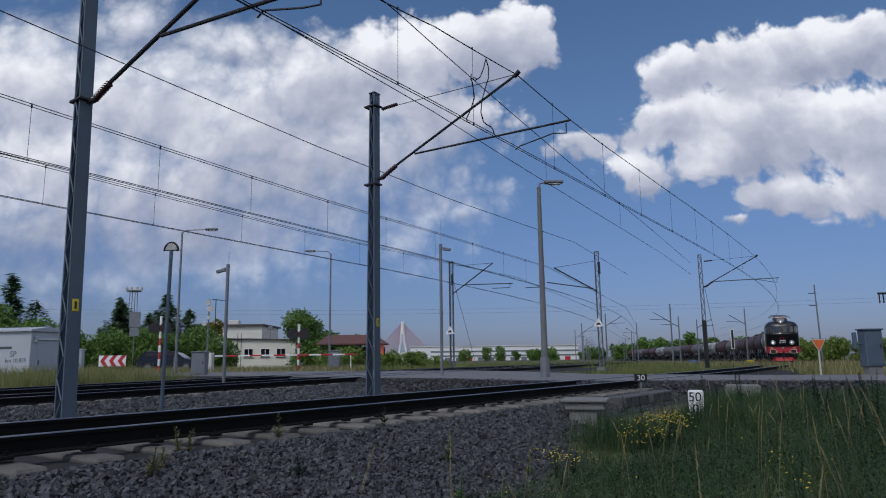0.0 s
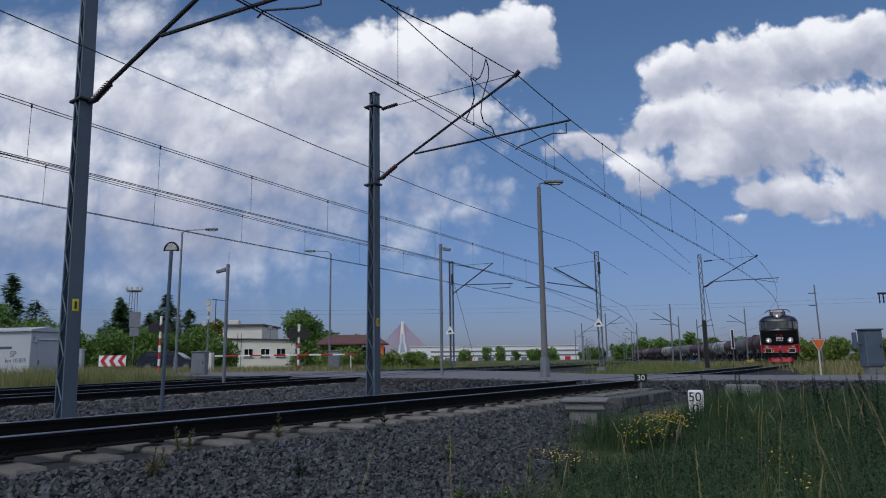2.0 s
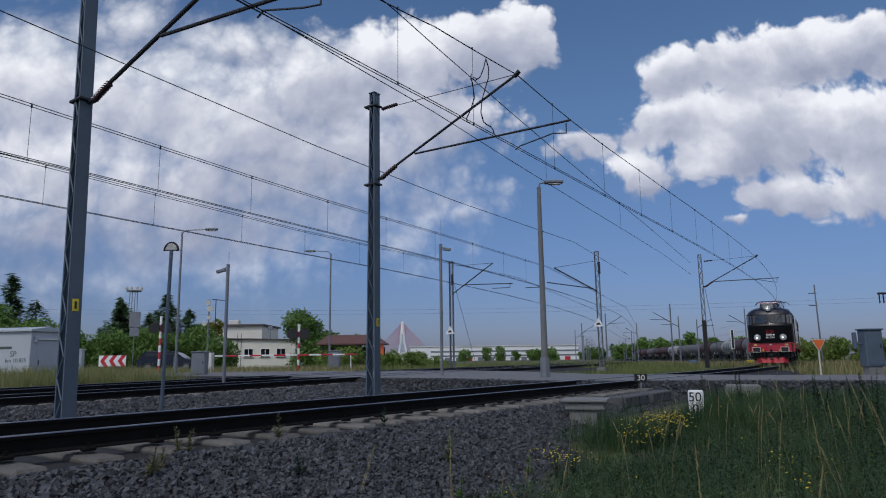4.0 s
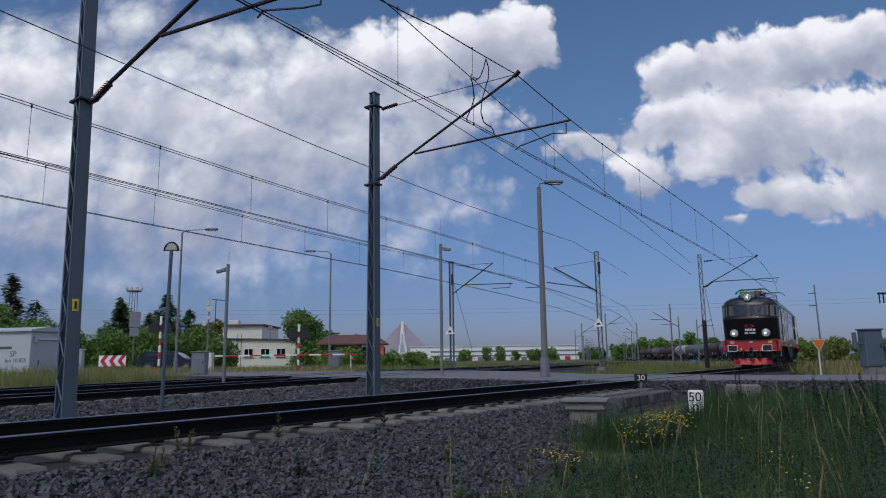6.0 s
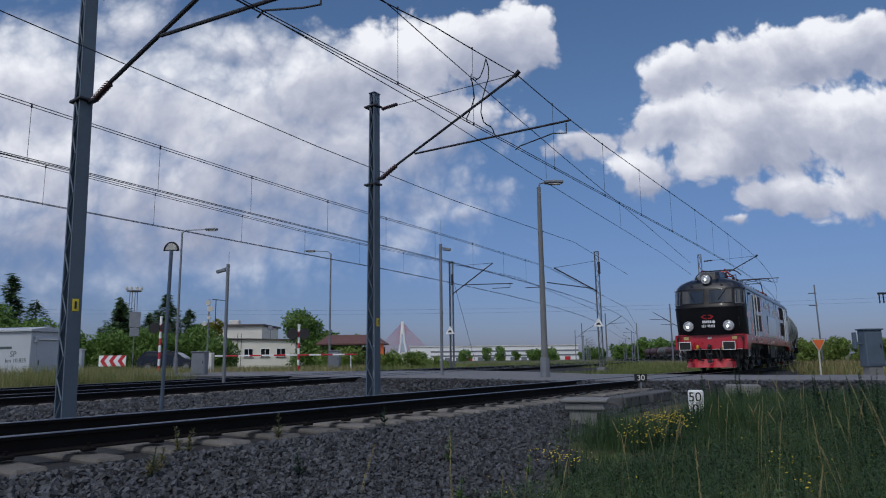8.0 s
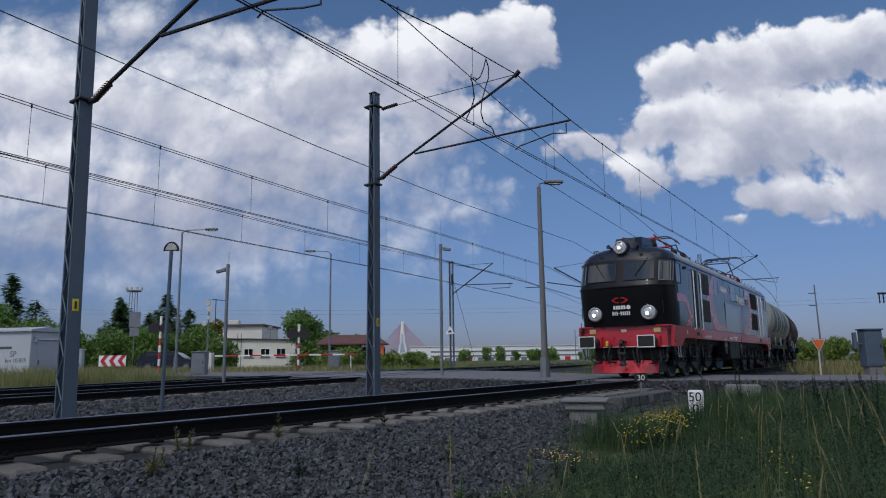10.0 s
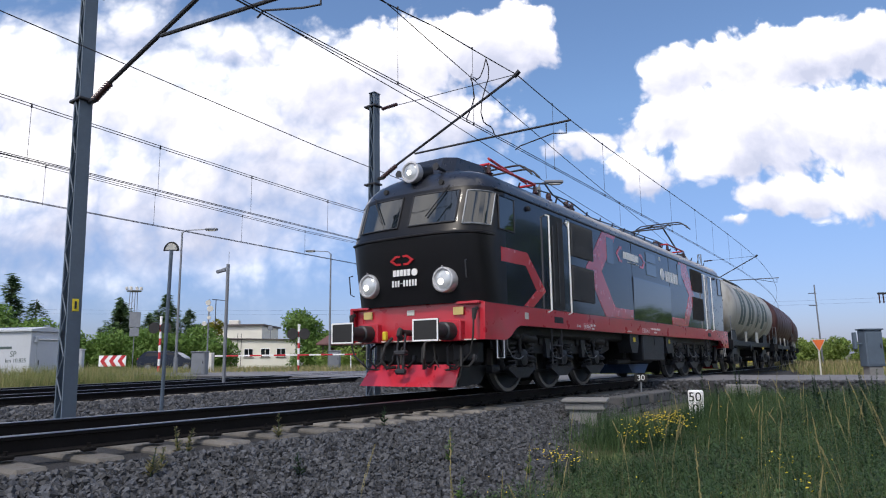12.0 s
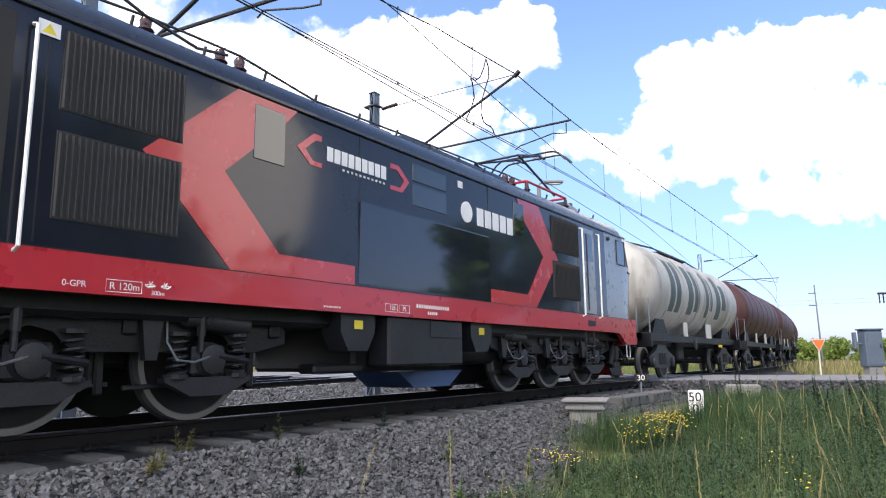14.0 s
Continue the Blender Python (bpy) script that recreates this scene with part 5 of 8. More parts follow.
# ---------------------------------------------------------------- tank wagons
def build_wagon(label, mat, letters, length=13.2):
    t = thing("tank_wagon", Matrix.Identity(4), label, "tank wagon", "tank wagons of the train")
    h = length / 2 - 0.62
    R, zc = 1.43, 2.62
    prof = [(-h + 0.10, 0.05), (-h + 0.12, 0.45), (-h + 0.20, 0.90), (-h + 0.34, 1.22), (-h + 0.55, 1.40), (-h + 0.8, R)]
    prof += [(-x, r) for x, r in prof[::-1]]
    part("tank", Shape().lathe(prof, (0, 0, zc), (1, 0, 0), 40), mat, t, angle=60)
    for u in np.linspace(-h + 1.8, h - 1.8, 6):
        part("tank_band", Shape().lathe([(-0.035, R - 0.01), (-0.035, R + 0.014), (0.035, R + 0.014), (0.035, R - 0.01)], (u, 0, zc), (1, 0, 0), 40), mat, t)
    part("walkway", Shape().box(-1.6, -0.45, zc + R + 0.03, 1.6, 0.45, zc + R + 0.07, 0.01), M["under"], t)
    for u in (-1.5, -0.5, 0.5, 1.5):
        part("walkway_bracket", Shape().box(u - 0.03, -0.4, zc + R - 0.1, u + 0.03, 0.4, zc + R + 0.03, 0.01), M["under"], t)
    part("dome", Shape().lathe([(0, 0.36), (0.20, 0.36), (0.24, 0.30), (0.27, 0.1)], (0, 0, zc + R - 0.04), (0, 0, 1), 20), mat, t)
    part("pipe_rail", Shape().tube([(-h + 1.2, 0.3, zc + R - 0.02), (-2.0, 0.3, zc + R + 0.14), (2.0, 0.3, zc + R + 0.14), (h - 1.2, 0.3, zc + R - 0.02)], 0.03, 6), M["under"], t)
    for e in (-1, 1):
        part("sill", Shape().box(-h, e * 0.95, 1.05, h, e * 1.12, 1.28, 0.02), M["under"], t)
        for u in (-h + 1.7, h - 1.7):
            part("saddle", Shape().prism([(u - 0.75, 1.26), (u + 0.75, 1.26), (u + 0.35, 1.75), (u - 0.35, 1.75)], "y", e * 0.80, e * 1.10), M["under"], t)
        part("data_board", Shape().box(-1.7, e * 1.14, 1.25, -0.95, e * 1.17, 1.75, 0.01).box(1.5, e * 1.14, 1.25, 1.95, e * 1.17, 1.7, 0.01), M["white_dirty"], t)
        part("hand_wheel", Shape().lathe([(0, 0.16), (0.03, 0.16), (0.04, 0.13)], (0.5, e * 1.12, 1.0), (0, e, 0), 14), M["dark_steel"], t)
        part("label_panel", Shape().box(-h + 2.5, e * 1.12, 0.95, -h + 3.1, e * 1.14, 1.05, 0.005), M["yellow"], t)
    part("centre_sill", Shape().box(-h, -0.3, 0.95, h, 0.3, 1.25, 0.03), M["under"], t)
    part("valve_box", Shape().box(-0.4, -0.5, 0.5, 0.4, 0.5, 1.1, 0.05), M["under"], t)
    for d in (-1, 1):
        part("headstock", Shape().box(d * h, -1.35, 0.88, d * (h - 0.15), 1.35, 1.28, 0.02), M["under"], t)
        for e in (-1, 1):
            part("buffer", Shape().lathe([(0, 0.12), (0.3, 0.12), (0.32, 0.10), (0.57, 0.10), (0.58, 0.22), (0.62, 0.22)], (d * h, e * 0.875, 1.06), (d, 0, 0), 16), M["under"], t)
        part("end_ladder", Shape().tube([(d * (h - 0.1), 0.95, 1.25), (d * (h - 0.1), 0.95, 2.2), (d * (h - 0.1), 1.3, 2.2), (d * (h - 0.1), 1.3, 1.25)], 0.018, 6), M["galv"], t)
        b = new("bogie", None)
        b.parent, b.location = t, (d * (h - 1.9), 0, 0)
        for e in (-1, 1):
            part("side_frame", Shape().prism([(-1.25, 0.62), (-1.1, 0.38), (-0.75, 0.36), (-0.45, 0.30), (0.45, 0.30), (0.75, 0.36), (1.1, 0.38), (1.25, 0.62), (0.6, 0.80), (0.4, 0.95), (-0.4, 0.95), (-0.6, 0.80)], "y", e * 0.95, e * 1.06), M["under_light"], b)
            for x in (-0.9, 0.9):
                part("axle_box", Shape().lathe([(0.9, 0.14), (1.12, 0.14), (1.14, 0.08)], (x, 0, 0.46), (0, e, 0), 14), M["under_light"], b)
            s = Shape()
            for q in (-0.22, 0.0, 0.22):
                s.tube([(q, e * 1.02, 0.40), (q, e * 1.02, 0.72)], 0.09, 8)
            part("spring_nest", s, M["under"], b)
        part("bolster", Shape().box(-0.25, -1.0, 0.6, 0.25, 1.0, 0.95, 0.03), M["under"], b)
    if letters:
        # big letters along the flank, as plain blocks that follow the shell
        for k, (u0, u1, kind) in enumerate(((-h + 1.95, -h + 3.05, "C"), (-h + 3.9, -h + 5.3, "A"), (-h + 6.2, -h + 7.1, "T"), (-h + 7.7, -h + 9.2, "X"))):
            for e in (-1, 1):
                s = Shape()
                def blk(a0, a1, f0, f1):
                    n = 8
                    g0, g1 = radians(-28 + 66 * f0), radians(-28 + 66 * f1)
                    vs, fs = [], []
                    for r in (R - 0.01, R + 0.004):
                        for i in range(n + 1):
                            g = g0 + (g1 - g0) * i / n
                            vs += [(-a0 * 1.0, e * r * math.cos(g), zc + r * math.sin(g)), (-a1, e * r * math.cos(g), zc + r * math.sin(g))]
                    m_ = 2 * (n + 1)
                    for i in range(n):
                        q = (2 * i, 2 * i + 1, 2 * i + 3, 2 * i + 2)
                        fs += [q, tuple(j + m_ for j in q[::-1])]
                        fs += [(2 * i, 2 * i + 2, m_ + 2 * i + 2, m_ + 2 * i), (2 * i + 1, m_ + 2 * i + 1, m_ + 2 * i + 3, 2 * i + 3)]
                    s.add(vs, fs)
                w = u1 - u0
                blk(u0, u0 + w * 0.42, 0, 1), blk(u0 + w * 0.58, u1, 0.08 * k, 1 - 0.06 * k)
                part("painted_mark", s, M["lettering"], t, "large faded grey mark as plain blocks")
    axles = [wheelset(t, d * (h - 1.9) + x, 0.46) for d in (1, -1) for x in (0.9, -0.9)]
    return t, axles


LENGTH = 13.2
_white, _ax_white = build_wagon("pale grey tank wagon with large faded marks and dirt streaks", M["tank_white"], True)
_red, _ax_red = build_wagon("red-brown tank wagon with sooty streaks", M["tank_red"], False)
_grey, _ax_grey = build_wagon("weathered grey tank wagon", M["tank_grey"], False)
WAGONS = [_white, _red]
for k in ("red", "red", "grey", "red", "white2", "grey", "red", "grey", "grey", "white2", "red", "red", "grey", "red", "red"):
    if k == "grey" and _grey not in WAGONS:
        WAGONS.append(_grey)
    else:
        WAGONS.append(copy_thing({"red": _red, "grey": _grey, "white2": _white}[k], Matrix.Identity(4)))


# ---------------------------------------------------------------- overhead line masts
def lattice_mast(label, place, height, width, yaw, lean=0.0, plate=True, mat=None, group="overhead line masts", depth=0.0, taper=0.0):
    """A steel mast of two channels joined by zigzag lacing; one channel leans in by the taper."""
    mat = mat or M["mast"]
    t = thing("catenary_mast", Matrix.Translation(place) @ Matrix.Rotation(yaw, 4, "Z") @ Matrix.Rotation(lean, 4, "Y"), label, "overhead line mast", group)
    w, d = width / 2, depth / 2 or width * 0.36
    fl = 0.035
    for e in (-1, 1):
        u = [(e * w, -d), (e * w, d), (e * (w - fl), d), (e * (w - fl), d - 0.014), (e * (w - 0.016), d - 0.014), (e * (w - 0.016), -d + 0.014), (e * (w - fl), -d + 0.014), (e * (w - fl), -d)]
        sh = Shape().prism(u, "z", 0, height)
        if e < 0:
            sh.v = [(x + taper * z / height, y, z) for x, y, z in sh.v]
        part("channel", sh, mat, t)
    n = int(height / (max(width, 0.28) * 1.25))
    for q in (-1, 1):
        for k in range(n):
            z0, z1 = height * k / n, height * (k + 1) / n
            lo = lambda z: -(w - 0.04) + taper * z / height
            x0, x1 = (w - 0.04, lo(z1)) if k % 2 else (lo(z0), w - 0.04)
            part("lacing_bar", Shape().tube([(x0, q * (d + 0.004), z0), (x1, q * (d + 0.004), z1)], 0.014, 5), mat, t)
    part("footing", Shape().box(-w - 0.15, -d - 0.15, -0.5, w + 0.15, d + 0.15, 0.02, 0.04), M["concrete"], t)
    part("cap", Shape().box(-w + taper - 0.02, -d - 0.02, height, w + 0.02, d + 0.02, height + 0.03), mat, t)
    if plate:
        part("warning_plate", Shape().box(w + 0.013, -0.055, 1.81, w + 0.02, 0.055, 2.02, 0.004), M["yellow"], t, "yellow high-voltage warning plate")
        part("plate_mark", Shape().box(w + 0.02, -0.018, 1.85, w + 0.024, 0.018, 1.98, 0.002), M["dark_steel"], t)
    return t


def bracket(name, label, line, a, v_mast, foot_z, tip, arm0, arm1, stay_z=None, thick=0.032):
    """tip, arm0, arm1: (across, height) over the rail head."""
    P = lambda v, z: line(a, v, z)
    t = thing(name, Matrix.Translation(P(v_mast, foot_z)), label, "cantilever", "overhead line cantilevers")
    o = P(v_mast, foot_z)
    R = lambda v, z: P(v, z) - o
    part("main_tube", Shape().tube([R(v_mast + 0.55, foot_z + 0.28 * (tip[1] - foot_z) / (tip[0] - v_mast) * 2), R(*tip)], thick, 8), M["dark_steel"], t)
    def ribbed(p0, p1, big, small):
        n = 17
        return Shape().lathe([((p1 - p0).length * k / (n - 1), big if k % 2 else small) for k in range(n)], p0, p1 - p0, 10)
    ins = ribbed(R(v_mast + 0.12, foot_z), R(v_mast + 0.62, foot_z + 0.30 * (tip[1] - foot_z) / (tip[0] - v_mast) * 2), 0.07, 0.04)
    part("insulator", ins, M["insul"], t)
    part("clamp", Shape().tube([R(v_mast - 0.05, foot_z), R(v_mast + 0.2, foot_z)], 0.05, 6), M["dark_steel"], t)
    part("registration_tube", Shape().tube([R(*arm0), R(*arm1)], thick * 0.85, 8), M["dark_steel"], t)
    part("steady_arm", Shape().tube([R(arm1[0] - 0.12, arm1[1] - 0.05), R(arm1[0] - 0.12, arm1[1] - 0.28), R(arm1[0] - 0.45, arm1[1] - 0.22), R(0.05, 5.50), R(-0.08, 5.43)], 0.016, 6), M["dark_steel"], t)
    part("messenger_clamp", Shape().tube([R(tip[0] - 0.08, tip[1] - 0.05), R(tip[0] + 0.06, tip[1] + 0.06)], 0.06, 6), M["dark_steel"], t)
    if stay_z:
        part("top_stay", Shape().tube([R(v_mast + 0.1, stay_z), R(*tip)], 0.010, 5), M["dark_steel"], t)
        si = ribbed(R(v_mast + 0.12, stay_z), R(v_mast + 0.65, stay_z + 0.02), 0.055, 0.03)
        part("stay_insulator", si, M["insul"], t)
    return t


def wire_thing(name, label, pts, r=0.009, group="overhead wires"):
    return solid(name, Shape().tube(pts, r, 5), M["wire"], label, "overhead wire", group)


def sagged(line, spans, v, sag):
    """Points of a messenger wire that hangs between supports (along, height)."""
    pts = []
    for (a0, z0), (a1, z1) in zip(spans[:-1], spans[1:]):
        n = 10
        for k in range(n):
            f = k / n
            pts.append(line(a0 + (a1 - a0) * f, v, z0 + (z1 - z0) * f - sag * 4 * f * (1 - f)))
    pts.append(line(spans[-1][0], v, spans[-1][1]))
    return pts


def build_overhead():
    yaw = math.pi / 2 - PHI
    A_MASTS = [5.8, 13.4, 44.0, 84.0, 124.0]
    for a, v, top, wd, tp, lean, lab in ((5.8, -4.53, 8.1, 0.27, 0.10, -2.2, "blue-grey lattice mast with a yellow warning plate"), (13.4, -4.37, 8.16, 0.30, 0.13, -0.4, "blue-grey lattice mast standing between the tracks")):
        m = lattice_mast(lab, near_line(a, v, -0.34), top, wd, -near_heading(a), radians(lean), depth=0.23, taper=tp)
        for z in (5.58, 7.78):
            part("clamp_band", Shape().box(-wd / 2 - 0.05, -0.15, z, wd / 2 + 0.06, 0.15, z + 0.05, 0.01), M["dark_steel"], m)
    bracket("cantilever", "dark steel cantilever with ribbed brown insulator", near_line, 13.45, -4.26, 5.42, (0.03, 7.28), (-3.02, 5.89), (1.34, 5.85), 7.36)
    bracket("cantilever", "dark steel cantilever with ribbed brown insulator", near_line, 5.85, -4.56, 5.24, (0.0, 6.70), (-2.46, 5.87), (1.3, 5.50), 7.2, 0.036)
    p = near_line(47.0, -3.4, -0.3)
    m = lattice_mast("grey lattice mast with a black wrapped lower part", p, 7.7, 0.24, -near_heading(47), 0.0, plate=False, mat=M["galv"])
    part("wrapping", Shape().tube([(0, 0, 0.2), (0, 0, 3.3)], 0.145, 10), M["rubber"], m, "black wrapping round the mast")
    bracket("cantilever", "dark steel cantilever over the curved track", near_line, 47.0, -3.25, 5.25, (0.12, 7.03), (-2.59, 5.55), (1.29, 5.52), 6.95)
    # near line: messenger and twin contact wires, droppers between them
    MESS = [(-30, 6.9), (5.85, 6.72), (8.4, 6.88), (10.1, 7.08), (13.5, 7.285), (16.5, 7.06), (19.5, 6.97), (27, 6.90), (38, 6.93), (47, 7.03), (84, 7.1), (124, 7.1), (170, 7.1)]
    CONT = [(-30, 5.52), (5.5, 5.50), (10, 5.485), (13, 5.453), (16, 5.411), (20.2, 5.377), (32, 5.335), (60, 5.40), (200, 5.43)]
    at = lambda rows, a: float(np.interp(a, [q[0] for q in rows], [q[1] for q in rows]))
    wire_thing("messenger_wire", "dark stranded messenger wire over the curved track", sagged(near_line, MESS, 0.0, 0.012), 0.013)
    for v in (-0.03, 0.04):
        wire_thing("contact_wire", "dark grooved contact wire over the curved track", [near_line(a, v, at(CONT, a)) for a in list(range(-30, 60, 4)) + list(range(60, 200, 10))], 0.009)
    # the overlapping second run that leaves the track to its own mast
    wire_thing("anchor_wire", "dark messenger wire running off to its mast", [near_line(-30, 2.5, 8.6), near_line(8.9, 0.0, 6.867), near_line(10.2, -0.07, 6.737), near_line(13.75, -0.39, 6.558), near_line(18, -0.85, 6.47), near_line(22, -1.24, 6.39), near_line(28.6, -1.9, 6.36), near_line(43.8, -3.4, 6.5)], 0.010)
    wire_thing("anchor_wire", "dark contact wire running off to its mast", [near_line(-30, 0.8, 5.55), near_line(6.2, -0.06, 5.52), near_line(10.5, -0.3, 5.497), near_line(14, -0.6, 5.45), near_line(20.8, -1.18, 5.42), near_line(25.5, -1.63, 5.467), near_line(32.9, -2.35, 5.588), near_line(43.8, -3.4, 5.75)], 0.009)
    wire_thing("feeder_wire", "dark feeder wire beside the masts", [near_line(-25, -4.3, 8.2), near_line(4.2, -4.3, 6.17), near_line(11.2, -4.3, 5.75), near_line(17.1, -4.3, 5.54), near_line(26.5, -4.3, 5.50), near_line(46, -8, 6.3)], 0.010)
    for a in (-3.2, 1.0, 5.0, 8.95, 11.5, 15.4, 18.85, 22.2, 25.85, 29.65, 33.0, 36.9, 41.0):
        d = wire_thing("dropper", "thin dropper wire between messenger and contact wire", [near_line(a, 0, at(MESS, a)), near_line(a, 0, at(CONT, a))], 0.005, "droppers")
        part("dropper_clip", Shape().tube([near_line(a, 0, at(MESS, a) - 0.03), near_line(a, 0, at(MESS, a) + 0.03)], 0.018, 6).tube([near_line(a, 0, at(CONT, a) - 0.02), near_line(a, 0, at(CONT, a) + 0.04)], 0.018, 6), M["wire"], d)
    for a, z0, z1 in ((16.2, 6.51, 5.43), (24.0, 6.38, 5.45)):
        v = -0.04 - 0.095 * (a - 10)
        wire_thing("dropper", "thin dropper wire of the side run", [near_line(a, v, z0), near_line(a, v, z1)], 0.005, "droppers")
    for run in ([(12.0, 7.12), (12.12, 6.95), (12.1, 6.70), (11.95, 6.4), (11.8, 6.08), (11.75, 5.80), (11.85, 5.62), (12.0, 5.60), (12.15, 5.60), (12.25, 5.55), (12.3, 5.46)],
                [(12.0, 7.10), (11.9, 6.85), (11.75, 6.60), (11.55, 6.45), (11.38, 6.45), (11.45, 6.28), (11.5, 6.05), (11.35, 5.75), (11.18, 5.50), (11.2, 5.42), (11.3, 5.44)],
                [(11.65, 6.52), (11.5, 6.50), (11.36, 6.40), (11.4, 6.55)]):
        wire_thing("jumper_cable", "slack looping jumper cable between the wires", [near_line(a, 0.03, z) for a, z in run], 0.013, "jumper cables")
    # main line wires
    RUNS = ((C2, [(-34, 7.3), (8, 6.83), (12.3, 6.757), (16, 6.69), (20, 6.645), (24, 6.655), (28.3, 6.70), (46, 7.0), (92, 7.1), (134, 7.1), (180, 7.1)], (4.9, 8.7, 12.35, 15.95, 19.95, 23.95, 28.3, 32.6, 37, 41)),
            (C3, [(-34, 7.2), (8, 6.70), (11.5, 6.67), (15.5, 6.59), (19.7, 6.53), (23.6, 6.47), (30, 6.52), (52, 7.1), (94, 7.1), (140, 7.1), (180, 7.1)], (7.6, 11.6, 15.55, 19.75, 23.65, 28, 32.4)))
    for c, sup, drops in RUNS:
        line = lambda a, v=0.0, z=0.0, c=c: main_line(a, v, z, c)
        for lift in (0.0, 0.07):
            wire_thing("messenger_wire", "dark messenger wire over the main line", [line(a, 0, z + lift) for a, z in sup], 0.011)
        for v in (-0.06, 0.06):
            wire_thing("contact_wire", "dark contact wire over the main line", [line(a, v, float(np.interp(a, [8, 24, 40], [5.53, 5.44, 5.46]))) for a in range(-34, 180, 4)], 0.011)
        for a in drops:
            d = wire_thing("dropper", "thin dropper wire over the main line", [line(a, 0, at(sup, a)), line(a, 0, 5.46)], 0.006, "droppers")
            part("dropper_clip", Shape().tube([line(a, 0, at(sup, a) - 0.03), line(a, 0, at(sup, a) + 0.08)], 0.022, 6), M["wire"], d)


build_overhead()


# ---------------------------------------------------------------- loose stones
RNG = np.random.default_rng(7)
BED = [(-5.6, -0.66), (-4.9, -0.40), (-2.2, -0.34), (-1.7, -0.27), (0, -0.26), (1.55, -0.27), (2.1, -0.42), (3.0, -0.72), (3.9, -0.98)]


def heap(name, pos, size, label):
    """Angular stones: cubes with shaken corners, turned at random."""
    n = len(pos)
    cube = np.array([(x, y, z) for x in (-1, 1) for y in (-1, 1) for z in (-1, 1)], float) * 0.5
    quads = np.array([(0, 1, 3, 2), (4, 6, 7, 5), (0, 4, 5, 1), (2, 3, 7, 6), (0, 2, 6, 4), (1, 5, 7, 3)])
    v = cube[None] * (1 + RNG.uniform(-0.42, 0.30, (n, 8, 3)))
    v *= (size[:, None] * RNG.uniform(0.6, 1.25, (n, 3)))[:, None, :]
    q = RNG.normal(size=(n, 4))
    q /= np.linalg.norm(q, axis=1)[:, None]
    w, x, y, z = q.T
    R = np.stack([1 - 2 * (y * y + z * z), 2 * (x * y - z * w), 2 * (x * z + y * w), 2 * (x * y + z * w), 1 - 2 * (x * x + z * z), 2 * (y * z - x * w),
                  2 * (x * z - y * w), 2 * (y * z + x * w), 1 - 2 * (x * x + y * y)], 1).reshape(n, 3, 3)
    v = np.einsum("nij,nkj->nki", R, v) + pos[:, None, :]
    f = (quads[None] + 8 * np.arange(n)[:, None, None]).reshape(-1, 4)
    return bulk(name, v.reshape(-1, 3), f, M["stone"], label, "ballast stones")


def straight_point(a, v, z):
    x = np.interp(a, _A, _X) + v * np.cos(np.interp(a, _A, _TH))
    y = np.interp(a, _A, _Y) - v * np.sin(np.interp(a, _A, _TH))
    return np.stack([x, y, z - 0.0026 * a], 1)


def build_stones():
    bv, bz = [q[0] for q in BED], [q[1] for q in BED]
    n = 64000
    a, v = 0.5 + 18.5 * RNG.uniform(0, 1, n) ** 1.25, RNG.uniform(1.15, 4.3, n)
    keep = RNG.uniform(0, 1, n) < np.clip((4.3 - v) / 0.7, 0.1, 1)
    a, v = a[keep], v[keep]
    size = RNG.uniform(0.024, 0.050, len(a))
    z = np.maximum(np.interp(v, bv, bz), -0.86) + RNG.uniform(-0.01, 0.035, len(a)) - np.where(v < 1.45, 0.06, 0)
    heap("ballast_stones", straight_point(a, v, z), size, "angular grey crushed stones on the ballast shoulder")
    n = 22000
    a, v = RNG.uniform(1.5, 20, n), RNG.uniform(-5.3, -0.95, n)
    z = np.interp(v, bv, bz) + RNG.uniform(-0.01, 0.03, n) - np.where(v > -1.4, 0.05, 0)
    heap("ballast_stones", straight_point(a, v, z), RNG.uniform(0.035, 0.068, n), "angular grey crushed stones between the tracks")
    n = 9000
    a, v = RNG.uniform(2, 22, n), RNG.uniform(0.9, 4.2, n)
    z = np.interp(a, Z2A, Z2Z) + np.interp(v, [1.6, 2.6, 4.4], [-0.26, -0.36, -0.6]) + RNG.uniform(0, 0.04, n)
    p = np.stack([T2.x * a + N2.x * (C2 + v), T2.y * a + N2.y * (C2 + v), z], 1)
    heap("ballast_stones", p, RNG.uniform(0.05, 0.10, n), "angular grey crushed stones beside the main line")
    n = 16000
    x, y = RNG.uniform(-3.0, 11, n), RNG.uniform(12.5, 27, n)
    edge = np.interp(x, [-4.6, -0.1, 3.4, 7.0, 15.0], [26.8, 23.9, 19.5, 19.0, 15.4])
    f = edge - y
    keep = (f > -0.2) & (f < 2.6)
    x, y, f = x[keep], y[keep], f[keep]
    z = -0.08 + np.interp(f, [0, 0.3, 1.3, 2.8], [-0.03, -0.03, -0.30, -0.80])
    heap("shoulder_stones", np.stack([x, y, np.maximum(z, -0.8)], 1), RNG.uniform(0.03, 0.075, len(x)), "grey stones on the road shoulder")
    n = 3500
    a, v = RNG.uniform(10, 20, n), RNG.uniform(-0.6, 0.6, n)
    heap("ballast_stones", straight_point(a, v, np.full(n, -0.25)), RNG.uniform(0.04, 0.08, n), "dark crushed stones between the rails")


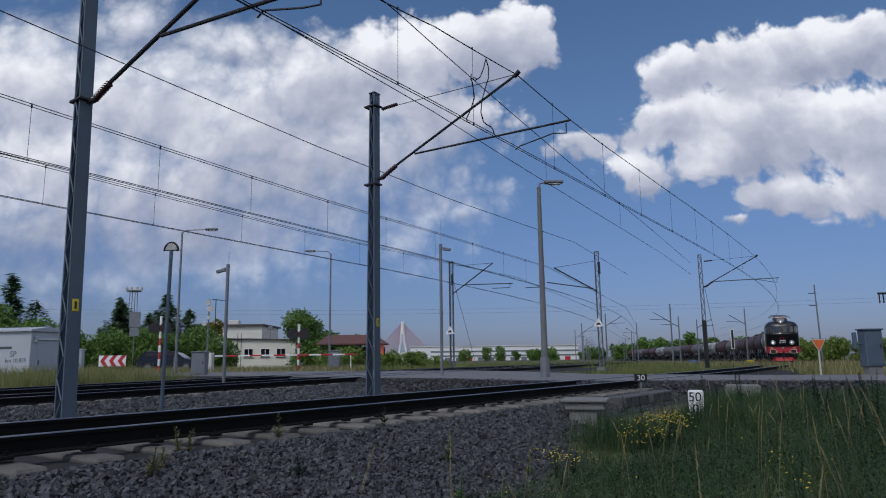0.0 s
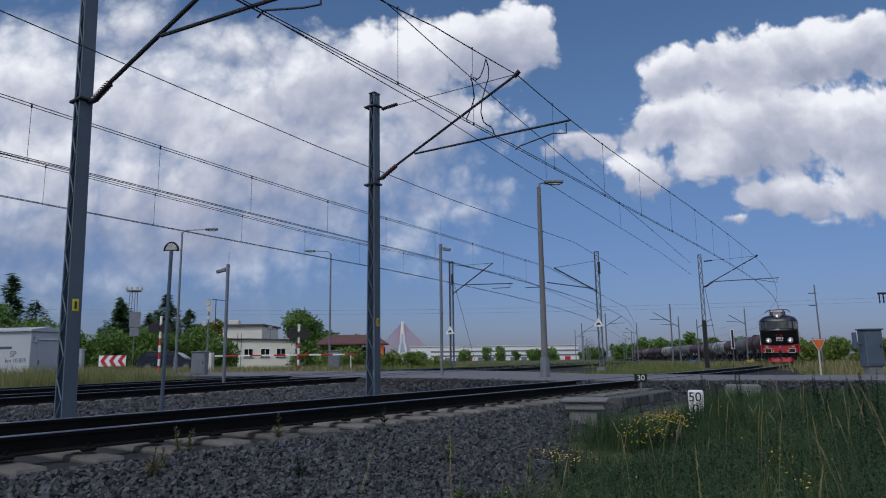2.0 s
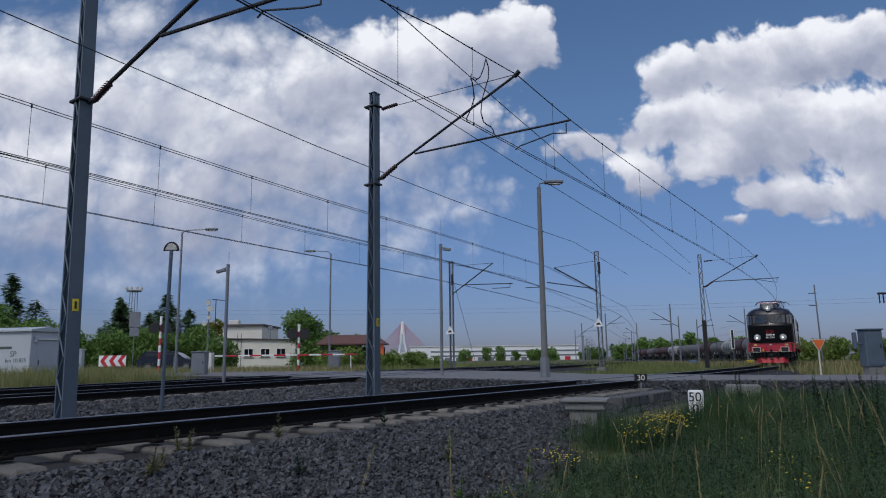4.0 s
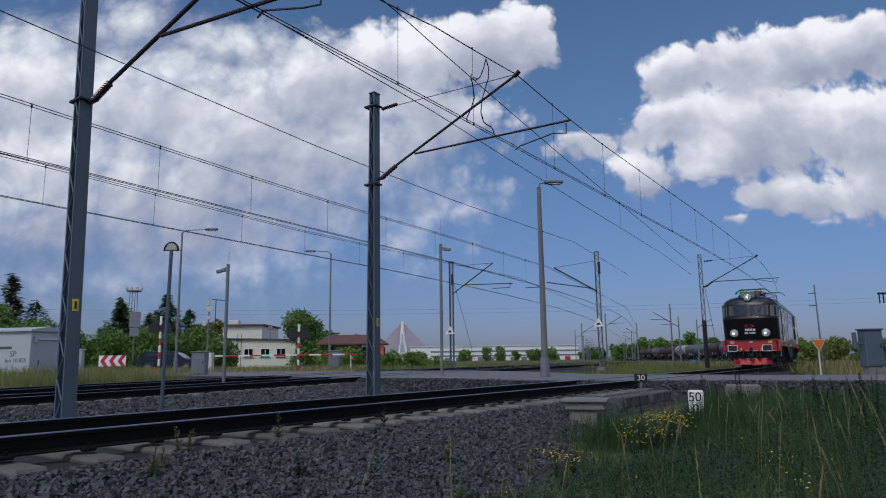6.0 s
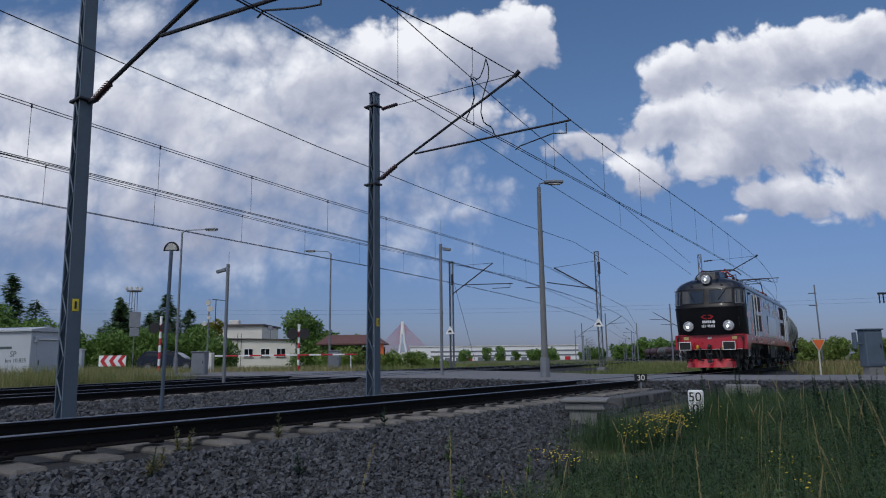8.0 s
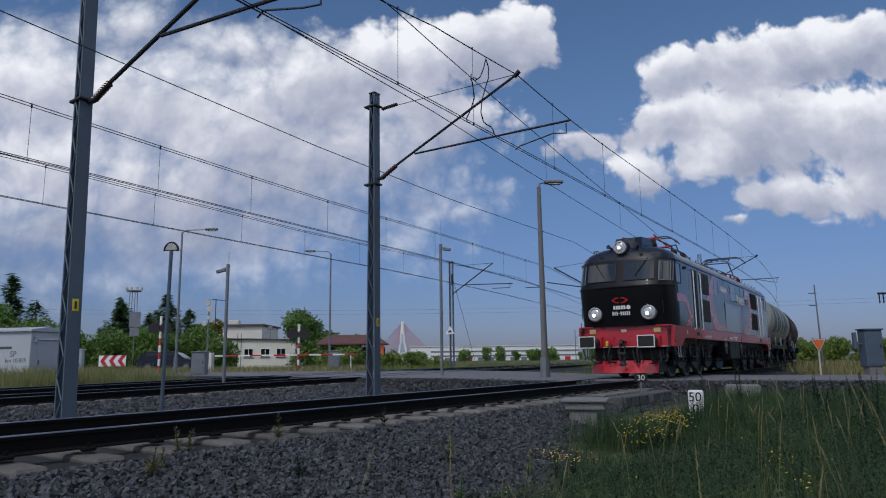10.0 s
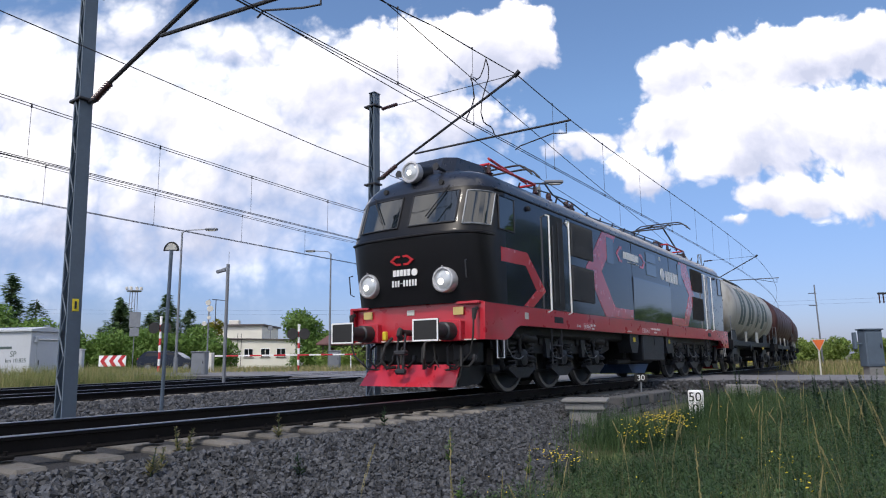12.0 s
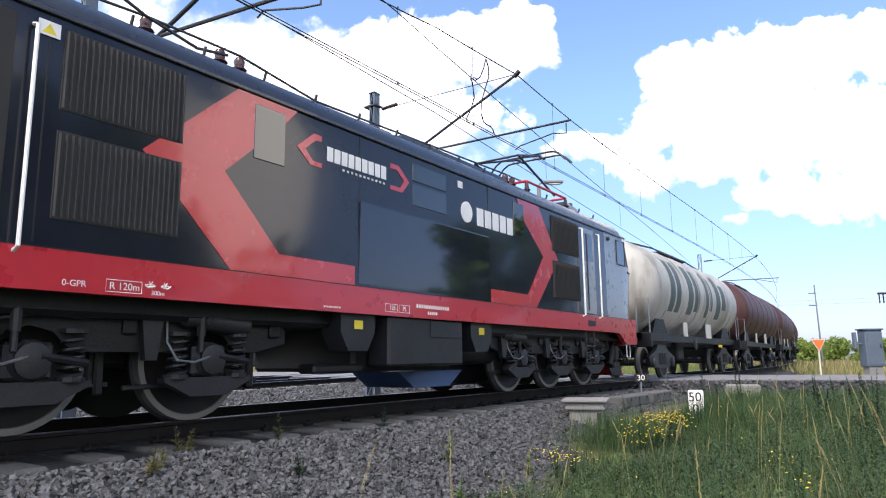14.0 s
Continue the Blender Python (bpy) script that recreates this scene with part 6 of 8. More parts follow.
# ---------------------------------------------------------------- grass and plants
def blades(name, xy, z, height, width, mat, label, bend=0.35):
    """Grass: each blade a narrow tapered strip that leans and bends."""
    n = len(xy)
    g = RNG.uniform(0, 2 * np.pi, n)
    lean = RNG.uniform(0.05, 1.0, n) ** 1.5 * bend * height
    height = height * np.sqrt(np.maximum(0.25, 1 - 0.6 * (lean / np.maximum(height, 1e-3)) ** 2))
    dx, dy = np.cos(g), np.sin(g)
    g2 = g + np.pi / 2 + RNG.uniform(-0.5, 0.5, n)
    wx, wy = np.cos(g2) * width / 2, np.sin(g2) * width / 2
    base = np.column_stack([xy, z])
    v = np.empty((n, 5, 3))
    for k, (f, s, h) in enumerate(((0.0, 1, 0), (0.0, -1, 0), (0.3, 0.8, 0.55), (0.3, -0.8, 0.55), (1.0, 0, 1.0))):
        v[:, k, 0] = base[:, 0] + dx * lean * f + wx * s
        v[:, k, 1] = base[:, 1] + dy * lean * f + wy * s
        v[:, k, 2] = base[:, 2] + height * h
    t = np.array([(0, 1, 3), (0, 3, 2), (2, 3, 4)])
    f = (t[None] + 5 * np.arange(n)[:, None, None]).reshape(-1, 3)
    return bulk(name, v.reshape(-1, 3), f, mat, label, "grass")


def heights_at(xy):
    return np.array([ground_height(x, y) for x, y in xy])


def track_xy(a, v):
    p = straight_point(a, v, np.zeros(len(a)))
    return p[:, :2]


def clumped(n, a0, a1, v0, v1, edge=0.6):
    a, v = RNG.uniform(a0, a1, n), v0 + (v1 - v0) * RNG.uniform(0, 1, n)
    keep = RNG.uniform(0, 1, n) < np.clip((v - v0) / edge, 0.04, 1)
    return a[keep], v[keep]


def build_grass():
    # the verge by the camera
    a, v = clumped(165000, 1.2, 20, 2.9, 15.5, 1.3)
    xy = track_xy(a, v)
    keep = (np.hypot(xy[:, 0], xy[:, 1]) > 2.2)
    xy, a, v = xy[keep], a[keep], v[keep]
    patch = np.array([noise.noise((x * 0.55, y * 0.55, 3.0)) for x, y in xy])
    fine_patch = np.array([noise.noise((x * 2.3, y * 2.3, 9.0)) for x, y in xy])
    patch = patch + 0.6 * fine_patch
    h = np.interp(v, [2.9, 3.7, 4.6, 7, 9, 12], [0.09, 0.22, 0.36, 0.52, 0.70, 0.85]) * np.clip(0.8 + 0.55 * patch, 0.35, 1.3) * RNG.uniform(0.35, 1.3, len(xy))
    z = heights_at(xy) - 0.02
    dry = RNG.uniform(0, 1, len(xy)) < np.clip(0.07 + 0.34 * patch, 0.03, 0.5)
    blades("meadow_grass", xy[~dry], z[~dry], np.maximum(h[~dry], 0.08), RNG.uniform(0.003, 0.008, (~dry).sum()), M["grass"], "lush green uncut meadow grass", 1.5)
    blades("dry_grass", xy[dry], z[dry], np.maximum(h[dry], 0.08) * 0.98, RNG.uniform(0.002, 0.005, dry.sum()), M["dry"], "straw-coloured dry grass among the green", 0.9)
    # broad-leaved weeds between the grass
    a, v = clumped(15000, 2, 20, 3.0, 14, 0.6)
    xy = track_xy(a, v)
    keep = np.hypot(xy[:, 0], xy[:, 1]) > 2.4
    xy, v = xy[keep], v[keep]
    blades("weeds", xy, heights_at(xy) - 0.02, np.interp(v, [3.4, 6, 11], [0.15, 0.35, 0.6]) * RNG.uniform(0.5, 1.1, len(xy)), RNG.uniform(0.012, 0.03, len(xy)), M["weed"], "broad-leaved green weeds", 0.9)
    # thick tufts round the stone and the slabs
    a = np.concatenate([RNG.normal(11.3, 0.5, 2600), RNG.normal(14.5, 1.2, 3000), RNG.normal(9.8, 0.6, 1500)])
    v = np.concatenate([RNG.normal(4.55, 0.28, 2600), RNG.normal(4.2, 0.45, 3000), RNG.normal(3.4, 0.3, 1500)])
    xy = track_xy(a, v)
    blades("tufted_grass", xy, heights_at(xy) - 0.02, RNG.uniform(0.25, 0.62, len(xy)), RNG.uniform(0.004, 0.009, len(xy)), M["grass"], "green grass tufts round stone and slabs", 0.9)
    # seed stalks
    a, v = clumped(210, 1.8, 14, 3.7, 13, 0.8)
    xy = track_xy(a, v)
    xy = xy[np.hypot(xy[:, 0], xy[:, 1]) > 2.6]
    z = heights_at(xy)
    vs, fs = [], []
    for (x, y), z0 in zip(xy, z):
        hgt = random.uniform(0.5, 0.95)
        g, lean = random.uniform(0, 6.28), random.uniform(0.03, 0.22)
        for k in range(26):
            f = 0.0 if k < 2 else 0.72 + 0.28 * (k - 2) / 24
            px_, py_, pz_ = x + math.cos(g) * lean * f * f, y + math.sin(g) * lean * f * f, z0 + hgt * f
            o = len(vs)
            if k < 2:
                qx, qy = (0.0016, 0) if k else (0, 0.0016)
                tx, ty, tz = x + math.cos(g) * lean, y + math.sin(g) * lean, z0 + hgt
                mx_, my_, mz_ = x + math.cos(g) * lean * 0.3, y + math.sin(g) * lean * 0.3, z0 + hgt * 0.55
                vs += [(x - qx, y - qy, z0), (x + qx, y + qy, z0), (mx_ + qx, my_ + qy, mz_), (mx_ - qx, my_ - qy, mz_), (tx + qx, ty + qy, tz), (tx - qx, ty - qy, tz)]
                fs += [(o, o + 1, o + 2, o + 3), (o + 3, o + 2, o + 4, o + 5)]
            else:
                s = 0.0065 * math.sin(math.pi * min(1, (k - 1) / 24)) + 0.002
                b = random.uniform(0, 6.28)
                vs += [(px_, py_, pz_ - 0.008), (px_ + s * math.cos(b), py_ + s * math.sin(b), pz_ + 0.002), (px_, py_, pz_ + 0.014), (px_ + s * 0.4 * math.cos(b + 2), py_ + s * 0.4 * math.sin(b + 2), pz_)]
                fs += [(o, o + 1, o + 2, o + 3)]
    bulk("seed_stalks", vs, fs, M["straw"], "tall pale grass stalks with seed heads", "grass")
    # small pale flowers strewn over the verge
    a, v = clumped(420, 2, 18, 3.6, 14, 0.8)
    xy = track_xy(a, v)
    xy = xy[np.hypot(xy[:, 0], xy[:, 1]) > 2.8]
    n = len(xy)
    c = np.column_stack([xy, heights_at(xy) + RNG.uniform(0.25, 0.62, n)])
    g = RNG.uniform(0, 6.28, n)
    e1 = np.column_stack([np.cos(g), np.sin(g), RNG.uniform(-0.4, 0.4, n)]) * RNG.uniform(0.004, 0.009, n)[:, None]
    e2 = np.column_stack([-np.sin(g) * 0.5, np.cos(g) * 0.5, np.full(n, 0.8)]) * RNG.uniform(0.004, 0.009, n)[:, None]
    bulk("meadow_flowers", np.stack([c - e1, c - e2, c + e1, c + e2], 1).reshape(-1, 3), np.arange(4 * n).reshape(n, 4), M["petal"], "tiny yellow meadow flowers over the grass", "flowers")
    # grassy verges beyond the main line
    def verge(name, n, x0, x1, y0, y1, h, w, mat, label, slant=0.0):
        x = RNG.uniform(x0, x1, n)
        y = RNG.uniform(y0, y1, n) + slant * (x - x0)
        xy = np.column_stack([x, y])
        blades(name, xy, heights_at(xy) - 0.02, h * RNG.uniform(0.5, 1.2, n), RNG.uniform(w * 0.6, w * 1.4, n), mat, label, 0.5)
    nn = 52000
    a, v = RNG.uniform(-4, 30, nn), RNG.uniform(-11, -2.0, nn)
    xy = np.stack([T2.x * a + N2.x * (C3 + v), T2.y * a + N2.y * (C3 + v)], 1)
    left = xy[:, 0] < -9.2
    xy = xy[left]
    road_y = np.interp(xy[:, 0], [-30, -14, -7.8], [36, 31, 27.0])
    xy = xy[xy[:, 1] < road_y - 0.3]
    s = RNG.uniform(0, 1, len(xy)) < 0.28
    for sel, mat, lab, nm in ((~s, M["field"], "tall green grass beyond the main line", "verge_grass"), (s, M["straw"], "tall dry grass beyond the main line", "verge_dry_grass")):
        blades(nm, xy[sel], heights_at(xy[sel]) - 0.02, RNG.uniform(0.4, 1.15, sel.sum()), RNG.uniform(0.008, 0.02, sel.sum()), mat, lab, 0.8)
    verge("yard_grass", 12000, -33, -5, 43, 58, 0.75, 0.05, M["straw"], "dry grass in front of the buildings", -0.25)
    verge("yard_grass", 9000, -33, -3, 44, 62, 0.75, 0.05, M["field"], "green grass in front of the buildings", -0.25)
    verge("field_grass", 12000, -4, 26, 44, 90, 0.7, 0.07, M["field"], "green grass along the main line", 0.5)
    verge("field_grass", 16000, 20, 75, 26, 80, 0.75, 0.06, M["straw"], "dry yellow field grass", 0.0)
    verge("field_grass", 6000, 20, 60, 24, 60, 0.5, 0.05, M["field"], "sparse green field grass", 0.0)
    verge("island_grass", 8000, 13, 33, 44, 78, 0.55, 0.05, M["field"], "green grass inside the curve of the track", 0.0)
    n = 15000
    a, v = RNG.uniform(27, 62, n), -2.6 - 6.5 * RNG.uniform(0, 1, n)
    p = straight_point(a, v, np.zeros(n))
    keep = p[:, 1] > np.interp(p[:, 0], [0.5, 6.5, 10.8, 17.5], [35.5, 28.0, 24.5, 22])
    xy = p[keep][:, :2]
    blades("island_grass", xy, heights_at(xy) - 0.02, RNG.uniform(0.2, 0.55, len(xy)), RNG.uniform(0.015, 0.035, len(xy)), M["field"], "bright green grass between the two lines", 0.7)
    # low leafy weeds that fill the verge between the blades
    n = 3400
    a, v = clumped(n, 1.8, 19, 3.2, 14.5, 0.8)
    xy = track_xy(a, v)
    keep = np.hypot(xy[:, 0], xy[:, 1]) > 2.5
    xy, v = xy[keep], v[keep]
    z, hgt = heights_at(xy), np.interp(v, [3.2, 5, 8, 12], [0.14, 0.36, 0.58, 0.78])
    kinds = RNG.uniform(0, 1, len(xy))
    for lo, hi, mat, lab in ((0.0, 0.55, "weed", "dark leafy weeds growing through the grass"), (0.55, 1.0, "grass", "bushy green herbs growing through the grass")):
        sel = (kinds >= lo) & (kinds < hi)
        c0 = np.column_stack([xy[sel], z[sel]])
        k = RNG.integers(0, len(c0), 70 * len(c0))
        h = hgt[sel][k]
        f = RNG.uniform(0.05, 1.0, len(k)) ** 0.8
        c = c0[k] + np.column_stack([RNG.normal(0, 0.11, len(k)) * (1.15 - 0.5 * f), RNG.normal(0, 0.11, len(k)) * (1.15 - 0.5 * f), h * f])
        g = RNG.uniform(0, 6.28, len(k))
        L_ = RNG.uniform(0.018, 0.05, len(k)) * (1.2 - 0.5 * f)
        d = np.column_stack([np.cos(g), np.sin(g), RNG.uniform(-0.2, 0.9, len(k))]) * L_[:, None]
        w = np.column_stack([-np.sin(g), np.cos(g), RNG.uniform(-0.3, 0.3, len(k))]) * (L_ * 0.26)[:, None]
        bulk("leafy_weeds", np.stack([c, c + d * 0.5 + w, c + d, c + d * 0.5 - w], 1).reshape(-1, 3), np.arange(4 * len(k)).reshape(-1, 4), M[mat], lab, "weeds")


def weed_plant(place, height, mat, label, blooms=0, spread=0.12, leaves=46):
    t = thing("wild_plant", Matrix.Translation(place), label, "plant", "wild plants")
    s = Shape()
    stems = 3 if blooms else 1
    tips = []
    for k in range(stems):
        g = random.uniform(0, 6.28)
        q = Vector((math.cos(g) * spread * 0.6, math.sin(g) * spread * 0.6, height * random.uniform(0.85, 1.0)))
        s.tube([(0, 0, 0), q * 0.5 + Vector((0, 0, height * 0.05)), q], [0.006, 0.005, 0.003], 5)
        tips.append(q)
    part("stem", s, M["weed"], t)
    vs, fs = [], []
    for k in range(leaves):
        q = random.choice(tips)
        f = random.uniform(0.1, 1.0)
        c = q * f
        g, L_ = random.uniform(0, 6.28), random.uniform(0.04, 0.10) * (1.25 - f)
        d = Vector((math.cos(g), math.sin(g), random.uniform(0.1, 0.8))) * L_
        w = Vector((-math.sin(g), math.cos(g), 0)) * L_ * 0.2
        o = len(vs)
        vs += [tuple(c), tuple(c + d * 0.5 + w), tuple(c + d), tuple(c + d * 0.5 - w)]
        fs.append((o, o + 1, o + 2, o + 3))
    lf = bulk("leaves", vs, fs, mat, "", "", kind="")
    lf.parent = t
    if blooms:
        fl = Shape()
        for k in range(blooms):
            q = random.choice(tips) * random.uniform(0.8, 1.02) + Vector((random.gauss(0, spread * 0.8), random.gauss(0, spread * 0.8), random.uniform(-0.04, 0.04)))
            r = random.uniform(0.007, 0.014)
            fl.lathe([(0, 0.002), (0.004, r), (0.008, r * 0.6)], q, (random.uniform(-0.3, 0.3), random.uniform(-0.3, 0.3), 1), 6)
        part("flowers", fl, M["petal"], t, "yellow flower heads")
    return t


def build_plants():
    for a, v, h in ((8.7, 4.05, 0.50), (8.9, 4.25, 0.55), (9.1, 4.0, 0.5), (9.3, 4.3, 0.56), (9.5, 4.1, 0.52), (9.6, 4.35, 0.54), (7.35, 3.6, 0.40), (7.5, 3.75, 0.34), (9.2, 4.5, 0.5)):
        p = near_line(a, v)
        weed_plant((p.x, p.y, ground_height(p.x, p.y) - 0.01), h, M["weed"], "ragwort with clusters of yellow flowers in the grass", 30, 0.15, 70)
    for x, y in ((6.2, 7.5), (4.0, 5.0), (5.2, 6.2), (7.0, 8.0), (3.0, 6.0), (2.6, 5.2)):
        weed_plant((x, y, ground_height(x, y)), 0.45, M["weed"], "slender plant with small yellow flowers", 10, 0.1, 30)
    for a, v, h, m_ in ((6.6, 2.6, 0.42, "leaf"), (5.7, 3.35, 0.30, "leaf"), (3.35, 1.85, 0.26, "dry"), (3.5, 1.75, 0.22, "dry"), (3.95, 1.35, 0.30, "dry"), (4.02, 1.38, 0.26, "dry"), (5.3, 1.2, 0.30, "dry"), (6.9, 1.4, 0.3, "weed"), (4.6, 2.3, 0.25, "weed"), (7.4, 3.2, 0.30, "leaf"), (3.9, 3.0, 0.22, "leaf"), (13.2, 2.3, 0.35, "weed"), (13.6, 2.5, 0.40, "weed"), (14.2, 2.7, 0.35, "weed")):
        p = near_line(a, v, float(np.interp(v, [q[0] for q in BED], [q[1] for q in BED])))
        weed_plant(p, h, M[m_], "lone weed growing out of the ballast", 0, 0.07, 70)
    for k in range(34):
        x, y = random.uniform(5.0, 10.5), random.uniform(8.2, 14.5)
        weed_plant((x, y, ground_height(x, y)), random.uniform(0.6, 1.05), M["weed"], "tall dark mugwort standing in the verge", 0, 0.16, 260)


def crown(parts, n, size, flat=0.7):
    """Leaf quads scattered over lobes (centre, radius)."""
    parts = np.array(parts, float)
    w = parts[:, 3] ** 2
    k = RNG.choice(len(parts), n, p=w / w.sum())
    d = RNG.normal(size=(n, 3))
    d /= np.linalg.norm(d, axis=1)[:, None]
    r = RNG.uniform(0.55, 1.08, n) ** 0.6
    c = parts[k, :3] + d * (parts[k, 3] * r)[:, None] * np.array([1, 1, flat + 0.2])
    c += RNG.normal(size=(n, 3)) * parts[k, 3][:, None] * 0.10
    a = RNG.normal(size=(n, 3))
    a /= np.linalg.norm(a, axis=1)[:, None]
    b = np.cross(a, d + RNG.normal(size=(n, 3)) * 0.4)
    b /= np.linalg.norm(b, axis=1)[:, None] + 1e-9
    s = (size * RNG.uniform(0.6, 1.4, n))[:, None]
    v = np.stack([c - a * s, c + b * s * 0.5, c + a * s, c - b * s * 0.5], 1)
    f = np.arange(4 * n).reshape(n, 4)
    return v.reshape(-1, 3), f


def tree(place, height, width, label, mat="leaf", n=3500, leaf=0.16, name="tree", bare=0.18):
    t = thing(name, Matrix.Translation(place), label, "tree" if name == "tree" else "bush")
    s = Shape()
    s.tube([(0, 0, -0.2), (0.04, 0, height * 0.35), (0, 0.05, height * 0.75)], [height * 0.03, height * 0.022, height * 0.008], 8)
    part("trunk", s, M["bark"], t)
    lobes = []
    for k in range(12):
        g, f = random.uniform(0, 6.28), random.uniform(bare, 0.95)
        prof = math.sin(math.pi * min(1, max(0.08, (f - bare) / (1.05 - bare)))) ** 0.6
        r = width / 2 * prof * random.uniform(0.3, 0.75)
        lobes.append((math.cos(g) * r, math.sin(g) * r, height * f * 0.92, width * random.uniform(0.14, 0.26)))
        if name == "tree":
            part("limb", Shape().tube([(0, 0, height * f * 0.5), (math.cos(g) * r, math.sin(g) * r, height * f * 0.9)], [height * 0.01, height * 0.003], 5), M["bark"], t)
    v, f = crown(lobes, n, leaf)
    v[:, 2] = np.maximum(v[:, 2], 0.05)
    c = bulk("crown", v, f, M[mat], "", "", kind="")
    c.parent = t
    return t


def conifer(place, height, width, label, n=3000, sparse=0.0):
    t = thing("spruce_tree", Matrix.Translation(place), label, "tree")
    part("trunk", Shape().tube([(0, 0, -0.2), (0, 0, height * 0.98)], [height * 0.02, height * 0.004], 7), M["bark"], t)
    vs = []
    tiers = 26
    for k in range(tiers):
        f = (k + 0.3) / tiers
        zc, R = height * (0.06 + 0.92 * f), width / 2 * (1 - f) ** 0.72 * random.uniform(0.7, 1.15) + 0.08
        for j in range(max(4, int(10 * (1 - f * 0.5)))):
            if random.random() < sparse:
                continue
            g = random.uniform(0, 6.28)
            L_ = R * random.uniform(0.7, 1.2)
            m_ = max(8, int(n / tiers / 5))
            for q in range(m_):
                s = random.uniform(0.12, 1.0)
                x, y = math.cos(g) * L_ * s, math.sin(g) * L_ * s
                z = zc - L_ * 0.45 * s + 0.25 * L_ * s * s + random.gauss(0, 0.03 * height)
                sz = height * 0.030 * random.uniform(0.6, 1.3)
                h = g + random.uniform(-0.9, 0.9)
                d = Vector((math.cos(h), math.sin(h), random.uniform(-0.5, 0.25))) * sz * 1.5
                w = Vector((-math.sin(h), math.cos(h), random.uniform(-0.6, 0.6))) * sz * 0.35
                c = Vector((x, y, z))
                vs += [tuple(c - d), tuple(c + w), tuple(c + d), tuple(c - w)]
    c = bulk("crown", vs, np.arange(len(vs)).reshape(-1, 4), M["needle"], "", "", kind="")
    c.parent = t
    return t


def build_trees():
    gz = lambda x, y: Vector((x, y, ground_height(x, y)))
    conifer(gz(-32.2, 50), 7.7, 5.0, "tall old spruce with thin drooping branches", 2600, 0.35)
    conifer(gz(-30.3, 50), 6.0, 5.6, "thin-branched spruce with gaps", 2200, 0.45)
    conifer(gz(-33.6, 70), 7.6, 8.6, "dark green dense spruce tree", 5200)
    conifer(gz(-31.0, 71), 6.2, 6.4, "dark green garden spruce tree", 2600)
    conifer(gz(-28.8, 70), 8.0, 7.6, "dark green dense spruce tree", 3400)
    conifer(gz(-26.4, 70), 6.5, 6.4, "dark green garden spruce tree", 2600)
    conifer(gz(-36.6, 72), 4.8, 5.0, "low dark garden spruce tree", 1800)
    for x, y, h, w in ((-33.4, 47, 4.2, 5.0), (-31.0, 46, 3.6, 4.0), (-35.5, 48, 4.4, 5), (-30.6, 47, 5.2, 4.8), (-28.6, 47.5, 4.5, 3.6)):
        tree(gz(x, y), h, w, "broad dark green bush beside the cabin", "leaf", 3000, 0.14, "bush", 0.05)
    for x, y, h, w in ((-32.5, 62, 4.3, 5.2), (-30.0, 62, 4.7, 5.2), (-27.4, 62, 4.4, 5.2), (-25.0, 62, 4.2, 5.0), (-22.6, 63, 4.0, 4.6), (-20.6, 62, 3.2, 3.8), (-34.8, 62, 4.0, 5.0)):
        tree(gz(x, y), h, w, "leafy green hedge shrub", "leaf", 4200, 0.15, "bush", 0.04)
    tree(gz(-25.4, 74), 6.8, 2.8, "yellow-green columnar thuja tree by the house", "thuja", 2600, 0.14, "tree", 0.05)
    tree(gz(-17.2, 84), 6.6, 7.2, "round dense deciduous tree", "leaf", 8200, 0.19, "tree", 0.08)
    tree(gz(-14.6, 86), 4.8, 4.4, "round green deciduous tree", "leaf", 3200, 0.18, "tree", 0.08)
    tree(gz(-12.2, 88), 4.6, 4.2, "round green deciduous tree", "leaf", 3000, 0.18, "tree", 0.08)
    for x, y, h, w in ((-9.4, 56, 1.8, 3.2), (-7.8, 56, 1.9, 3.0), (-5.6, 56, 2.0, 2.8), (-4.4, 58, 1.7, 2.6), (-3.0, 62, 1.6, 2.6), (-2.0, 66, 1.5, 2.6), (-0.6, 70, 1.3, 2.4)):
        tree(gz(x, y), h, w, "low green shrub on the verge", "shrub", 1500, 0.13, "bush", 0.02)
    for k in range(13):
        x = 57 + k * 1.9 + random.uniform(-0.6, 0.6)
        tree(gz(x, 108 + random.uniform(-4, 5)), random.uniform(3.2, 4.4), random.uniform(3.4, 4.6), "bright green leafy shrub at the field edge", "shrub", 1600, 0.22, "bush", 0.03)
    for k in range(16):
        x = random.uniform(5, 78)
        tree(Vector((x, 330 + random.uniform(-10, 10), -0.9)), random.uniform(4, 7), random.uniform(5, 8), "small round tree before the warehouse", "leaf", 420, 0.6, "tree", 0.1)
    for k in range(30):
        f = k / 29
        tree(Vector((80 + 62 * f + random.uniform(-3, 3), 300 + random.uniform(-25, 30), -0.9)), random.uniform(6.5, 11.5), random.uniform(7, 11), "tree of the far wood behind the train", "leaf", 520, 0.75, "tree", 0.06)
    for k in range(26):
        f = k / 25
        tree(Vector((150 + 190 * f + random.uniform(-3, 3), 420 - 120 * f + random.uniform(-25, 30), -0.9)), random.uniform(6, 11), random.uniform(10, 14), "tree of the far wood line", "leaf", 420, 0.9, "tree", 0.06)
    for k in range(22):
        f = k / 21
        tree(Vector((-320 + 230 * f, 330 + random.uniform(-25, 30), -0.9)), random.uniform(8, 13), random.uniform(10, 14), "tree of the far wood line", "leaf", 420, 0.9, "tree", 0.06)


